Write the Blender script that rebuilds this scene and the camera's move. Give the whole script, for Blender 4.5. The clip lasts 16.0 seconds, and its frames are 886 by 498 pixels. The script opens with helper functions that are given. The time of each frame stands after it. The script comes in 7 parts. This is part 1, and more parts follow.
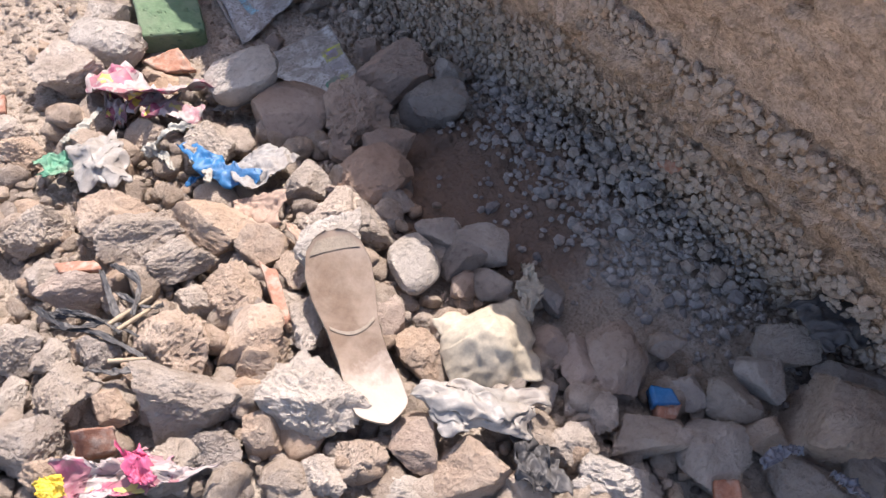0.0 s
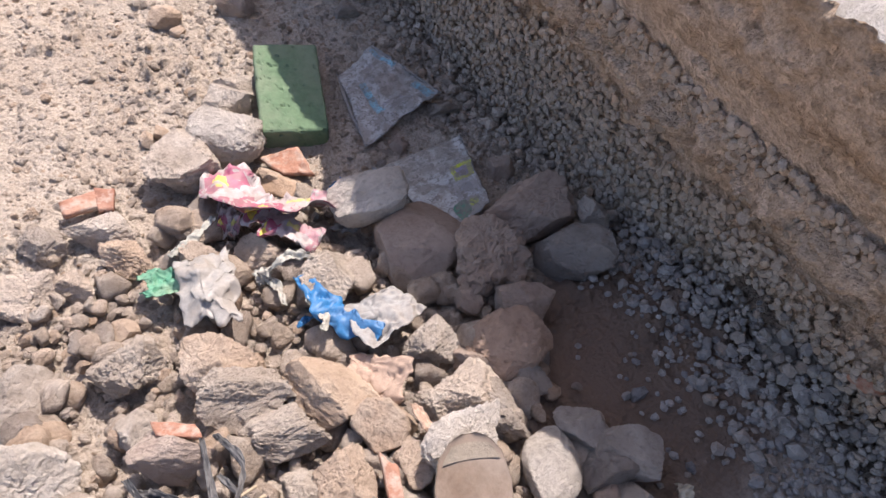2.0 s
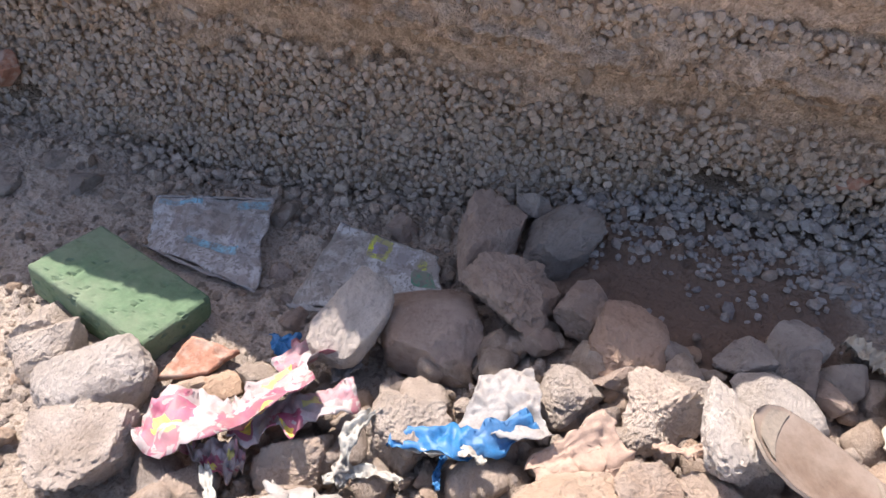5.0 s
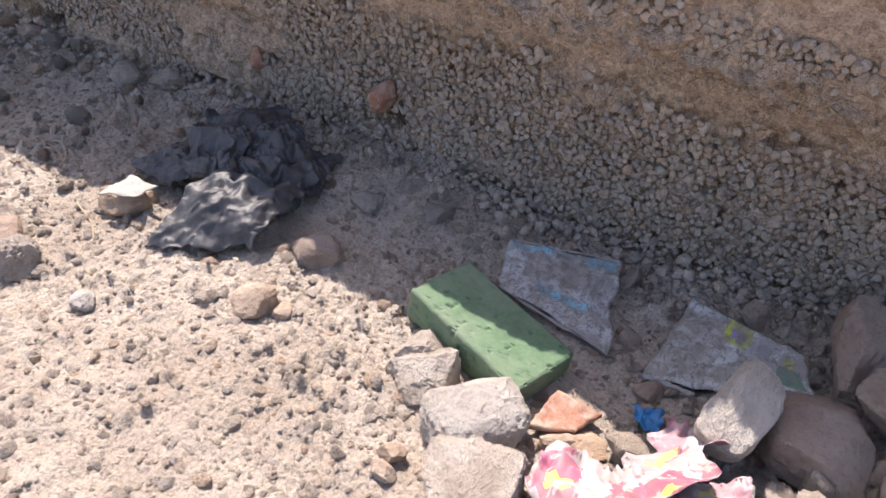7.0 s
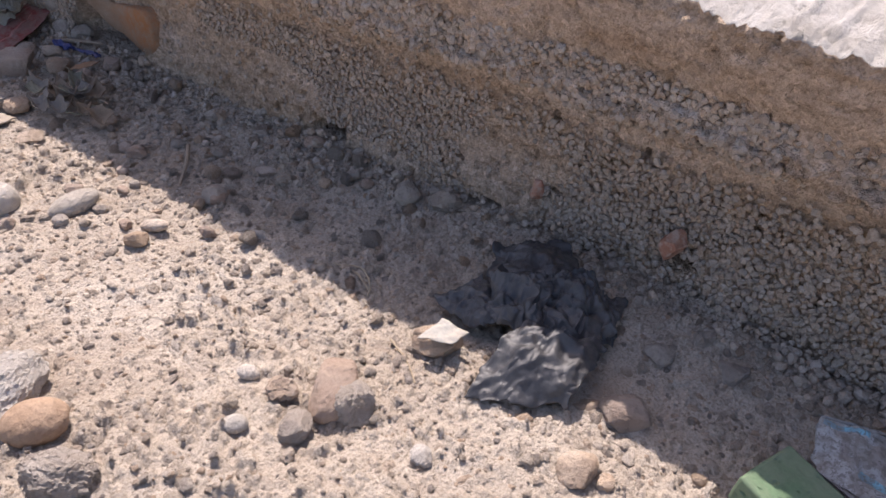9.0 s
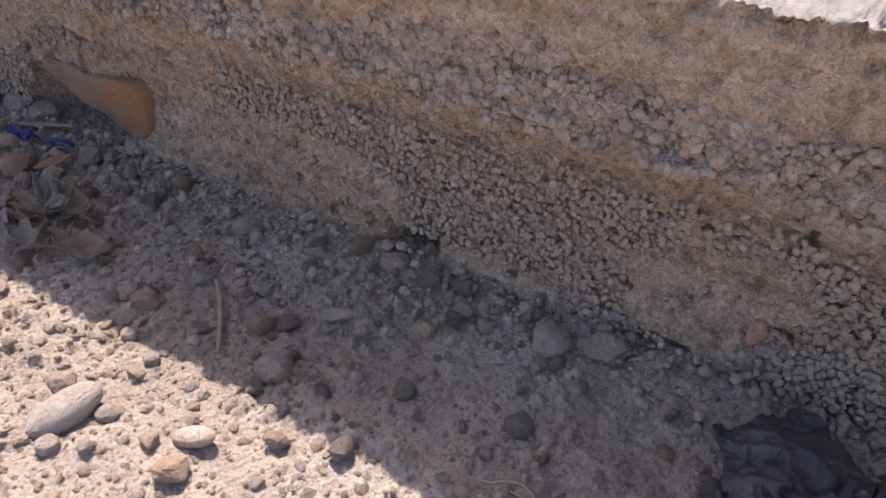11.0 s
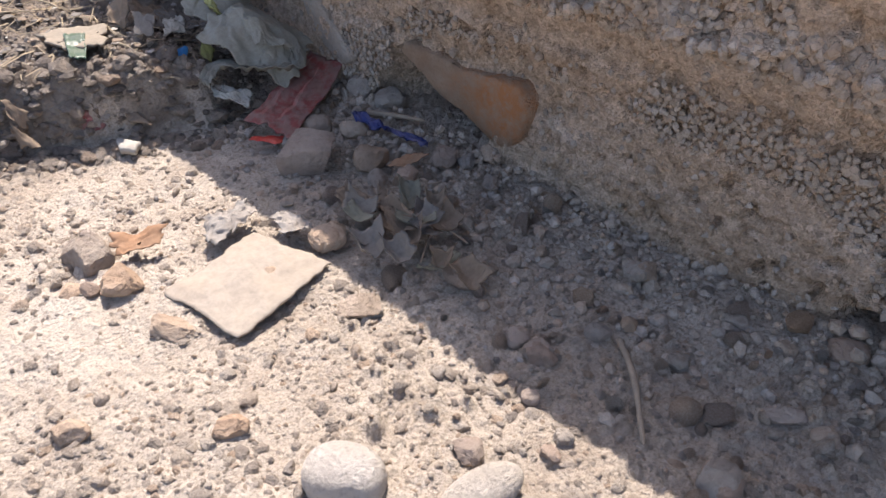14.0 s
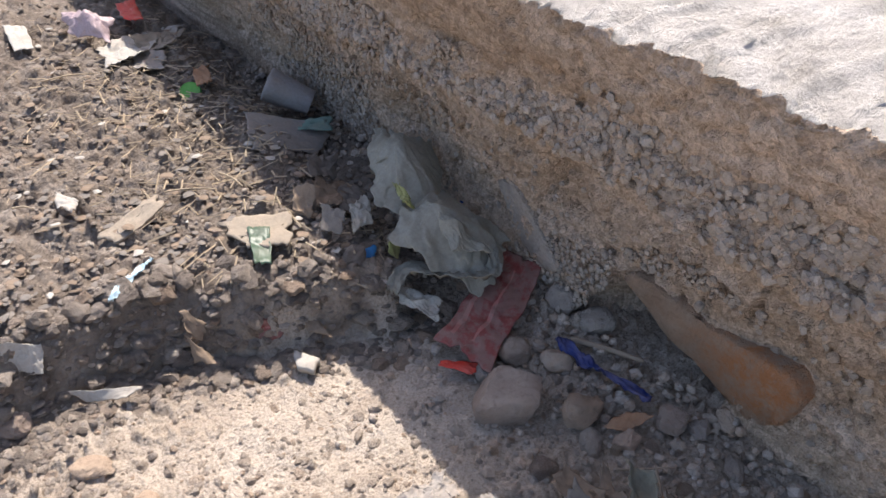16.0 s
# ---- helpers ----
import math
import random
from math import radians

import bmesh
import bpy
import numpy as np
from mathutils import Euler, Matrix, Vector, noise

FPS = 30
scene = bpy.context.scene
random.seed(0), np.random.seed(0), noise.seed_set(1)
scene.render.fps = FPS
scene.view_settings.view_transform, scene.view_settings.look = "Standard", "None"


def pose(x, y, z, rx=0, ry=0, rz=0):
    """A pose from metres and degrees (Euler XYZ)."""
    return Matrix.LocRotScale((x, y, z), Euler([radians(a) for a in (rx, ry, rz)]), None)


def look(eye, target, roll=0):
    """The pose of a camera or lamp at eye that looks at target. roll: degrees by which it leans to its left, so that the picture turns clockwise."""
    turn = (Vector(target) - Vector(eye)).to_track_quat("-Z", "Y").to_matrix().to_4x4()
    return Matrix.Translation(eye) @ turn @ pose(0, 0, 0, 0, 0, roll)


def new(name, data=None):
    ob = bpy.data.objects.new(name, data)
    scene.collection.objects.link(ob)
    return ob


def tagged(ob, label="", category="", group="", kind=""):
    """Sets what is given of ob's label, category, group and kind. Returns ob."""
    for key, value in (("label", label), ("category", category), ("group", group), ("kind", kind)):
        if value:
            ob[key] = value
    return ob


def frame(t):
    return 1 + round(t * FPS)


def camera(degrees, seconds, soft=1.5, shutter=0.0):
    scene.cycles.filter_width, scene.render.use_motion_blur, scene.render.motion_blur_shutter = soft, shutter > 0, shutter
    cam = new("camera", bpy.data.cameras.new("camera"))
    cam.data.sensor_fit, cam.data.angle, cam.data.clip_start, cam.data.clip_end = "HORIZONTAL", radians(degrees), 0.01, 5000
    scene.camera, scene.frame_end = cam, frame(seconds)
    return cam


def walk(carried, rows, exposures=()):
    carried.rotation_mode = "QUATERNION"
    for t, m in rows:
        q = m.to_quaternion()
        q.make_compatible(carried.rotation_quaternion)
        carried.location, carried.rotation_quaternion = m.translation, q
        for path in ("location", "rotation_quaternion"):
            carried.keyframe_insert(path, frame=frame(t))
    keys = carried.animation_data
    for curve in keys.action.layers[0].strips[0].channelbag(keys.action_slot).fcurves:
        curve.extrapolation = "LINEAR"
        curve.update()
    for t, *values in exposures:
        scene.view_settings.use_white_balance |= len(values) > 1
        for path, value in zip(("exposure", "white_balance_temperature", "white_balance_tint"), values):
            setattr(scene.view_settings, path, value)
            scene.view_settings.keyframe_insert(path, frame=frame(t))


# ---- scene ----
cam = camera(62.8, 16.0)
PATH = [
    (0, (0.141, 0.236, 0.961), (1.089, 1.023, -0.614), 13.6),
    (0.5, (0.121, 0.279, 0.962), (1.05, 1.122, -0.596), 13.6),
    (1, (0.107, 0.322, 0.971), (1.042, 1.193, -0.567), 13.7),
    (1.5, (0.11, 0.395, 0.991), (1.014, 1.34, -0.523), 13.8),
    (2, (0.183, 0.508, 0.96), (1.045, 1.418, -0.599), 15.1),
    (2.5, (0.23, 0.634, 0.962), (1.067, 1.532, -0.616), 16.8),
    (3, (0.22, 0.76, 0.935), (1.193, 1.57, -0.613), 15.7),
    (3.2, (0.196, 0.806, 0.915), (1.262, 1.551, -0.604), 12.7),
    (5.3, (-0.047, 0.985, 0.724), (1.539, 1.199, -0.474), 7.6),
    (5.5, (-0.052, 1.013, 0.721), (1.532, 1.269, -0.473), 7.9),
    (6, (-0.063, 1.095, 0.729), (1.493, 1.482, -0.465), 8.8),
    (6.5, (-0.088, 1.181, 0.737), (1.431, 1.709, -0.451), 9.3),
    (7, (-0.116, 1.25, 0.739), (1.353, 1.888, -0.458), 8.8),
    (7.5, (-0.131, 1.281, 0.744), (1.318, 1.973, -0.447), 8.7),
    (8, (-0.164, 1.326, 0.751), (1.21, 2.089, -0.486), 7.5),
    (8.5, (-0.225, 1.465, 0.846), (1.13, 2.193, -0.433), 8.8),
    (8.7, (-0.247, 1.532, 0.875), (1.159, 2.32, -0.31), 8.2),
    (9, (-0.211, 1.599, 0.912), (1.11, 2.51, -0.282), 6.0),
    (9.2, (-0.147, 1.646, 0.941), (1.159, 2.582, -0.25), 5.4),
    (11.3, (0.073, 2.23, 0.808), (1.445, 3.055, -0.391), 3.6),
    (11.5, (0.078, 2.26, 0.815), (1.415, 3.139, -0.385), 3.3),
    (12, (0.087, 2.361, 0.744), (1.376, 3.25, -0.5), 3.7),
    (12.5, (0.074, 2.452, 0.706), (1.322, 3.314, -0.598), 2.5),
    (13, (0.055, 2.512, 0.715), (1.238, 3.47, -0.582), 2.5),
    (13.5, (0.025, 2.58, 0.732), (1.133, 3.643, -0.549), 1.9),
    (14, (0.0, 2.637, 0.75), (1.062, 3.767, -0.514), 2.2),
    (14.5, (-0.023, 2.696, 0.763), (1.004, 3.851, -0.506), 2.9),
    (15, (-0.036, 2.806, 0.81), (0.963, 3.97, -0.474), 3.5),
    (15.1, (-0.033, 2.823, 0.827), (0.947, 4.032, -0.429), 2.8),
    (15.5, (-0.031, 2.925, 0.924), (0.92, 4.214, -0.274), 2.6),
    (16, (0.066, 3.065, 0.91), (0.966, 4.389, -0.288), 1.6),
]
EXPOSURES = [(t, stops, 6640 + 250 * (11 < t < 13), tint) for t, stops, tint in ((0, 1.06, 20), (2.0, 0.88, 20), (3.2, 1.0, 18), (5.5, 1.2, 20), (7.0, 1.15, 19), (8.5, 0.93, 19), (9.0, 0.82, 21), (11.3, 1.05, 23), (12.5, 1.3, 21), (14.0, 1.1, 16), (15.1, 1.0, 15), (16.0, 1.02, 15))]
walk(cam, [(t, look(eye, target, roll)) for t, eye, target, roll in PATH], EXPOSURES)

# ---- light ----
SUN_TO = Vector((0.40, 0.52, 1.0)).normalized()
SUN_ELEV = math.asin(SUN_TO.z)
world = bpy.data.worlds.new("sky")
scene.world = world
world.use_nodes = True
wt = world.node_tree
sky = wt.nodes.new("ShaderNodeTexSky")
sky.sky_type = "NISHITA"
sky.sun_disc = False
sky.sun_elevation = SUN_ELEV
sky.sun_rotation = math.atan2(SUN_TO.x, SUN_TO.y)
sky.air_density = 0.95
sky.dust_density = 2.2
sky.ozone_density = 1.0
wt.nodes["Background"].inputs[1].default_value = 0.125
wt.links.new(sky.outputs[0], wt.nodes["Background"].inputs[0])
sun_data = bpy.data.lights.new("sun", "SUN")
sun_data.energy = 3.75
sun_data.angle = radians(0.55)
sun_data.color = (1.0, 0.955, 0.87)
sun = new("sun", sun_data)
sun.matrix_world = look(SUN_TO * 30, (0, 0, 0))


# ---- noise ----
def _hash(ix, iy, iz, seed):
    h = (ix.astype(np.int64) * 374761393 + iy.astype(np.int64) * 668265263 + iz.astype(np.int64) * 1274126177 + seed * 974711) & 0xFFFFFFFF
    h = ((h ^ (h >> 13)) * 1274126177) & 0xFFFFFFFF
    h = ((h ^ (h >> 16)) * 2246822519) & 0xFFFFFFFF
    return ((h ^ (h >> 15)) & 0xFFFFFF) / float(0x800000) - 1.0


def vnoise(p, seed=0):
    """Value noise in -1..1 at the rows of p (n x 3)."""
    i = np.floor(p)
    f = p - i
    f = f * f * (3 - 2 * f)
    x0, y0, z0 = i[:, 0], i[:, 1], i[:, 2]
    out = np.zeros(len(p))
    for dx in (0, 1):
        wx = f[:, 0] if dx else 1 - f[:, 0]
        for dy in (0, 1):
            wy = f[:, 1] if dy else 1 - f[:, 1]
            for dz in (0, 1):
                wz = f[:, 2] if dz else 1 - f[:, 2]
                out += wx * wy * wz * _hash(x0 + dx, y0 + dy, z0 + dz, seed)
    return out


def fbm(p, octaves=4, seed=0, gain=0.5):
    out, a, tot = np.zeros(len(p)), 1.0, 0.0
    for k in range(octaves):
        out += a * vnoise(p * 2.03 ** k + 17.3 * k, seed + k)
        tot += a
        a *= gain
    return out / tot


def crumbs(p, cell, chance, seed, lo=0.55, hi=0.95):
    """Rounded, uneven crumbs on a plane: height in cells at the rows of p (n x 2)."""
    q = p / cell
    i = np.floor(q)
    out = np.zeros(len(q))
    zero = np.zeros(len(q))
    for dx in (-1, 0, 1):
        for dy in (-1, 0, 1):
            cx, cy = i[:, 0] + dx, i[:, 1] + dy
            there = 0.5 + 0.5 * _hash(cx, cy, zero, seed)
            r = 0.5 * (lo + (hi - lo) * (0.5 + 0.5 * _hash(cx, cy, zero + 1, seed)))
            ax = q[:, 0] - cx - 0.5 - 0.36 * _hash(cx, cy, zero + 2, seed)
            ay = q[:, 1] - cy - 0.5 - 0.36 * _hash(cx, cy, zero + 3, seed)
            k = 1 + 0.3 * _hash(cx, cy, zero + 4, seed)
            tx, ty = 0.5 * _hash(cx, cy, zero + 5, seed), 0.5 * _hash(cx, cy, zero + 6, seed)
            d = (ax * k) ** 2 + (ay / k) ** 2
            h = np.sqrt(np.clip(r * r - d, 0, None)) * (1 + (tx * ax + ty * ay) / r)
            out = np.maximum(out, np.where(there < chance, h, 0))
    return out


def smooth(a, b, v):
    u = np.clip((v - a) / (b - a), 0, 1)
    return u * u * (3 - 2 * u)


# ---- meshes ----
def grid_mesh(name, V, mat):
    """A mesh from an array of points (rows, columns, 3)."""
    n, m = V.shape[:2]
    idx = np.arange(n * m).reshape(n, m)
    F = np.stack([idx[:-1, :-1], idx[:-1, 1:], idx[1:, 1:], idx[1:, :-1]], -1).reshape(-1, 4)
    me = bpy.data.meshes.new(name)
    me.vertices.add(n * m)
    me.vertices.foreach_set("co", V.reshape(-1).astype(np.float32))
    fill_faces(me, F)
    me.materials.append(mat)
    return me


def fill_faces(me, F, smooth_shade=True):
    n, k = F.shape
    me.loops.add(n * k)
    me.loops.foreach_set("vertex_index", F.reshape(-1).astype(np.int32))
    me.polygons.add(n)
    me.polygons.foreach_set("loop_start", np.arange(0, n * k, k, dtype=np.int32))
    me.polygons.foreach_set("use_smooth", np.full(n, smooth_shade))
    me.update(calc_edges=True)


def array_mesh(name, V, F, mat, smooth_shade=True):
    me = bpy.data.meshes.new(name)
    me.vertices.add(len(V))
    me.vertices.foreach_set("co", np.ascontiguousarray(V, dtype=np.float32).reshape(-1))
    fill_faces(me, F, smooth_shade)
    if mat:
        me.materials.append(mat)
    return me


def ico(level):
    bm = bmesh.new()
    bmesh.ops.create_icosphere(bm, subdivisions=level, radius=1)
    V = np.array([v.co[:] for v in bm.verts])
    F = np.array([[v.index for v in f.verts] for f in bm.faces])
    bm.free()
    return V, F


ICO = {k: ico(k) for k in (1, 2, 3, 4, 5)}


def part(name, me, parent, label=""):
    ob = new(name, me)
    ob.parent = parent
    if label:
        ob["label"] = label
    return ob


# ---- materials ----
def nodes_of(name):
    m = bpy.data.materials.new(name)
    m.use_nodes = True
    nt = m.node_tree
    b = nt.nodes["Principled BSDF"]
    return m, nt, b


def N(nt, kind, **kw):
    n = nt.nodes.new(kind)
    for k, v in kw.items():
        n.inputs[k.replace("_", " ")].default_value = v
    return n


def noise_node(nt, coord, scale, detail=6, rough=0.6, dist=0.0):
    n = N(nt, "ShaderNodeTexNoise", Scale=scale, Detail=detail, Roughness=rough, Distortion=dist)
    nt.links.new(coord, n.inputs["Vector"])
    return n.outputs["Fac"]


def ramp(nt, fac, stops):
    r = nt.nodes.new("ShaderNodeValToRGB")
    el = r.color_ramp.elements
    while len(el) < len(stops):
        el.new(0.5)
    for e, (p, c) in zip(el, stops):
        e.position, e.color = p, (*c, 1)
    nt.links.new(fac, r.inputs[0])
    return r.outputs[0]


def mix(nt, fac, a, b, mode="MIX"):
    n = nt.nodes.new("ShaderNodeMix")
    n.data_type, n.blend_type = "RGBA", mode
    for sock, v in ((n.inputs[0], fac), (n.inputs[6], a), (n.inputs[7], b)):
        if isinstance(v, (int, float)):
            sock.default_value = v
        elif isinstance(v, tuple):
            sock.default_value = (*v, 1)
        else:
            nt.links.new(v, sock)
    return n.outputs[2]


def bump(nt, b, height, strength=0.5, dist=0.003):
    n = N(nt, "ShaderNodeBump", Strength=strength, Distance=dist)
    nt.links.new(height, n.inputs["Height"])
    nt.links.new(n.outputs[0], b.inputs["Normal"])


def position(nt):
    return nt.nodes.new("ShaderNodeNewGeometry").outputs["Position"]


def objco(nt):
    return nt.nodes.new("ShaderNodeTexCoord").outputs["Object"]


def dull(c, k=0.25):
    """A dustier, greyer version of a colour."""
    g = 0.3 * c[0] + 0.55 * c[1] + 0.15 * c[2]
    return tuple(v + (g - v) * k for v in c)


def rock_material(name, dark, mid, light, scale=14.0, rough=0.9, vary=0.25, dust=None, bumpy=0.6, island=False, grey=0.14):
    m, nt, b = nodes_of(name)
    co = objco(nt)
    rnd = nt.nodes.new("ShaderNodeNewGeometry").outputs["Random Per Island"] if island else nt.nodes.new("ShaderNodeObjectInfo").outputs["Random"]
    off = nt.nodes.new("ShaderNodeVectorMath")
    off.operation = "MULTIPLY_ADD"
    nt.links.new(rnd, off.inputs[0])
    off.inputs[1].default_value = (31.7, 17.3, 53.9)
    nt.links.new(co, off.inputs[2])
    v = off.outputs[0]
    big = noise_node(nt, v, scale, 5, 0.62)
    fine = noise_node(nt, v, scale * 11, 6, 0.72)
    c = ramp(nt, big, [(0.30, dull(dark, grey)), (0.5, dull(mid, grey)), (0.68, dull(light, grey))])
    speck = ramp(nt, fine, [(0.30, (0.62, 0.59, 0.56)), (0.48, (1, 1, 1)), (0.7, (1.1, 1.1, 1.08))])
    c = mix(nt, 0.6, c, speck, "MULTIPLY")
    hue = ramp(nt, rnd, [(0.0, (1 - vary, 1 - vary, 1 - vary * 0.9)), (0.35, (1.0, 0.97, 0.93)), (0.7, (1 + vary * 0.5, 1 + vary * 0.5, 1 + vary * 0.5)), (1.0, (1.08, 0.94, 0.82))])
    c = mix(nt, 1.0, c, hue, "MULTIPLY")
    if dust:
        d = noise_node(nt, v, scale * 2.7, 4, 0.6)
        c = mix(nt, ramp(nt, d, [(0.48, (0, 0, 0)), (0.62, (0.8, 0.8, 0.8))]), c, dust)
    nt.links.new(c, b.inputs["Base Color"])
    b.inputs["Roughness"].default_value = rough
    b.inputs["Specular IOR Level"].default_value = 0.25
    h = mix(nt, 0.4, noise_node(nt, v, scale * 4, 8, 0.75), fine)
    bump(nt, b, h, min(1.0, bumpy * 1.5), 0.018)
    return m


def grains(nt, p, scale, warp=0.006):
    """Uneven grains: their height and a random grey for each."""
    nz = N(nt, "ShaderNodeTexNoise", Scale=scale * 0.8, Detail=3.0)
    nt.links.new(p, nz.inputs["Vector"])
    off = nt.nodes.new("ShaderNodeVectorMath")
    off.operation = "MULTIPLY_ADD"
    nt.links.new(nz.outputs["Color"], off.inputs[0])
    off.inputs[1].default_value = (warp, warp, warp)
    nt.links.new(p, off.inputs[2])
    v = N(nt, "ShaderNodeTexVoronoi", Scale=scale)
    nt.links.new(off.outputs[0], v.inputs["Vector"])
    sep = nt.nodes.new("ShaderNodeSeparateColor")
    nt.links.new(v.outputs["Color"], sep.inputs[0])
    return ramp(nt, v.outputs["Distance"], [(0.0, (1, 1, 1)), (0.75, (0, 0, 0))]), sep.outputs[0]


def ground_material():
    m, nt, b = nodes_of("dry_sandy_soil")
    p = position(nt)
    big = noise_node(nt, p, 2.2, 5, 0.6)
    mid = noise_node(nt, p, 17, 6, 0.65)
    fine = noise_node(nt, p, 210, 5, 0.75)
    c = ramp(nt, big, [(0.32, (0.425, 0.352, 0.284)), (0.5, (0.51, 0.434, 0.357)), (0.66, (0.58, 0.508, 0.43))])
    c = mix(nt, 0.5, c, ramp(nt, mid, [(0.3, (0.72, 0.66, 0.62)), (0.52, (1, 1, 1)), (0.7, (1.14, 1.13, 1.12))]), "MULTIPLY")
    c = mix(nt, 0.85, c, ramp(nt, fine, [(0.3, (0.5, 0.47, 0.44)), (0.5, (1, 1, 1)), (0.7, (1.2, 1.2, 1.2))]), "MULTIPLY")
    sep = nt.nodes.new("ShaderNodeSeparateXYZ")
    nt.links.new(p, sep.inputs[0])
    bank = nt.nodes.new("ShaderNodeMath")
    bank.operation = "MULTIPLY_ADD"
    nt.links.new(noise_node(nt, p, 7, 4, 0.6), bank.inputs[0])
    bank.inputs[1].default_value = 0.35
    nt.links.new(sep.outputs[1], bank.inputs[2])
    rng_n = nt.nodes.new("ShaderNodeMapRange")
    nt.links.new(bank.outputs[0], rng_n.inputs[0])
    rng_n.inputs[1].default_value, rng_n.inputs[2].default_value = 4.11, 4.18
    humus = ramp(nt, mid, [(0.3, (0.14, 0.11, 0.088)), (0.5, (0.24, 0.198, 0.162)), (0.7, (0.36, 0.308, 0.26))])
    c = mix(nt, rng_n.outputs[0], c, humus)
    far = nt.nodes.new("ShaderNodeVectorMath")
    far.operation = "DISTANCE"
    nt.links.new(p, far.inputs[0])
    far.inputs[1].default_value = (0.78, 0.72, 0.12)
    wob = nt.nodes.new("ShaderNodeMath")
    wob.operation = "MULTIPLY_ADD"
    nt.links.new(mid, wob.inputs[0])
    wob.inputs[1].default_value = 0.16
    nt.links.new(far.outputs["Value"], wob.inputs[2])
    spot = nt.nodes.new("ShaderNodeMapRange")
    nt.links.new(wob.outputs[0], spot.inputs[0])
    spot.inputs[1].default_value, spot.inputs[2].default_value = 0.34, 0.24
    c = mix(nt, spot.outputs[0], c, (0.235, 0.165, 0.125))
    nt.links.new(c, b.inputs["Base Color"])
    b.inputs["Roughness"].default_value = 0.95
    b.inputs["Specular IOR Level"].default_value = 0.15
    h = mix(nt, 0.2, mix(nt, 0.5, noise_node(nt, p, 60, 6, 0.72), fine), grains(nt, p, 130.0)[0])
    bump(nt, b, h, 1.0, 0.014)
    return m


def wall_material():
    m, nt, b = nodes_of("weathered_cast_concrete")
    p = position(nt)
    st = nt.nodes.new("ShaderNodeMapping")
    st.inputs["Scale"].default_value = (1, 0.45, 3.2)
    nt.links.new(p, st.inputs[0])
    big = noise_node(nt, st.outputs[0], 5.0, 6, 0.62)
    mid = noise_node(nt, p, 26, 6, 0.68)
    fine = noise_node(nt, p, 260, 4, 0.75)
    c = ramp(nt, big, [(0.3, (0.45, 0.33, 0.235)), (0.45, (0.53, 0.415, 0.315)), (0.58, (0.59, 0.475, 0.38)), (0.72, (0.63, 0.545, 0.47))])
    c = mix(nt, 0.7, c, ramp(nt, mid, [(0.3, (0.68, 0.64, 0.6)), (0.5, (1, 1, 1)), (0.7, (1.12, 1.12, 1.12))]), "MULTIPLY")
    c = mix(nt, 0.6, c, ramp(nt, fine, [(0.3, (0.55, 0.53, 0.5)), (0.5, (1, 1, 1)), (0.7, (1.15, 1.15, 1.15))]), "MULTIPLY")
    lump, tint = grains(nt, p, 105.0)
    grit, shade = grains(nt, p, 290.0, 0.003)
    c = mix(nt, 0.75, c, ramp(nt, tint, [(0.0, (0.66, 0.63, 0.6)), (0.3, (0.92, 0.9, 0.88)), (0.7, (1.03, 1.02, 1.01)), (1.0, (1.26, 1.25, 1.24))]), "MULTIPLY")
    c = mix(nt, 0.6, c, ramp(nt, shade, [(0.0, (0.6, 0.57, 0.54)), (0.25, (0.95, 0.94, 0.93)), (1.0, (1.14, 1.14, 1.14))]), "MULTIPLY")
    nt.links.new(c, b.inputs["Base Color"])
    b.inputs["Roughness"].default_value = 0.93
    b.inputs["Specular IOR Level"].default_value = 0.2
    h = mix(nt, 0.45, mix(nt, 0.5, noise_node(nt, p, 80, 6, 0.7), fine), mix(nt, 0.4, lump, grit))
    bump(nt, b, h, 1.0, 0.014)
    return m


M_SOIL = ground_material()
M_WALL = wall_material()
# Wall top: its sunlit whiteness is put into a paler base colour.
M_TOP = rock_material("sunlit_cement_top", (0.46, 0.425, 0.385), (0.58, 0.545, 0.505), (0.67, 0.635, 0.595), scale=14, vary=0.0, bumpy=0.65)
M_RUBBLE = rock_material("dusty_concrete_rubble", (0.41, 0.335, 0.265), (0.54, 0.455, 0.375), (0.65, 0.57, 0.485), vary=0.18, scale=18, bumpy=0.85)
M_LIME = rock_material("tan_limestone", (0.38, 0.265, 0.18), (0.48, 0.355, 0.255), (0.55, 0.44, 0.34), scale=9, bumpy=0.6, vary=0.15)
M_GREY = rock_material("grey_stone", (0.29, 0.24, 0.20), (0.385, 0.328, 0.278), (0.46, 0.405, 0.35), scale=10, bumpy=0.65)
M_WHITE = rock_material("white_plaster_lump", (0.46, 0.405, 0.345), (0.59, 0.53, 0.465), (0.69, 0.635, 0.57), scale=12, bumpy=0.7, vary=0.06, grey=0.1)
M_PINK = rock_material("pinkish_stone", (0.32, 0.225, 0.17), (0.41, 0.31, 0.245), (0.48, 0.38, 0.31), scale=9, bumpy=0.65, vary=0.12, grey=0.2)
M_TERRA = rock_material("terracotta", (0.34, 0.12, 0.06), (0.46, 0.19, 0.10), (0.55, 0.29, 0.18), scale=18, bumpy=0.3, vary=0.1, dust=(0.48, 0.38, 0.31), grey=0.3)
M_GRAVEL = rock_material("embedded_gravel", (0.34, 0.275, 0.22), (0.46, 0.385, 0.315), (0.56, 0.485, 0.415), scale=30, bumpy=0.4, vary=0.16, island=True)
M_GRAVEL_P = rock_material("embedded_gravel_piece", (0.34, 0.275, 0.22), (0.46, 0.385, 0.315), (0.56, 0.485, 0.415), scale=30, bumpy=0.4, vary=0.16)
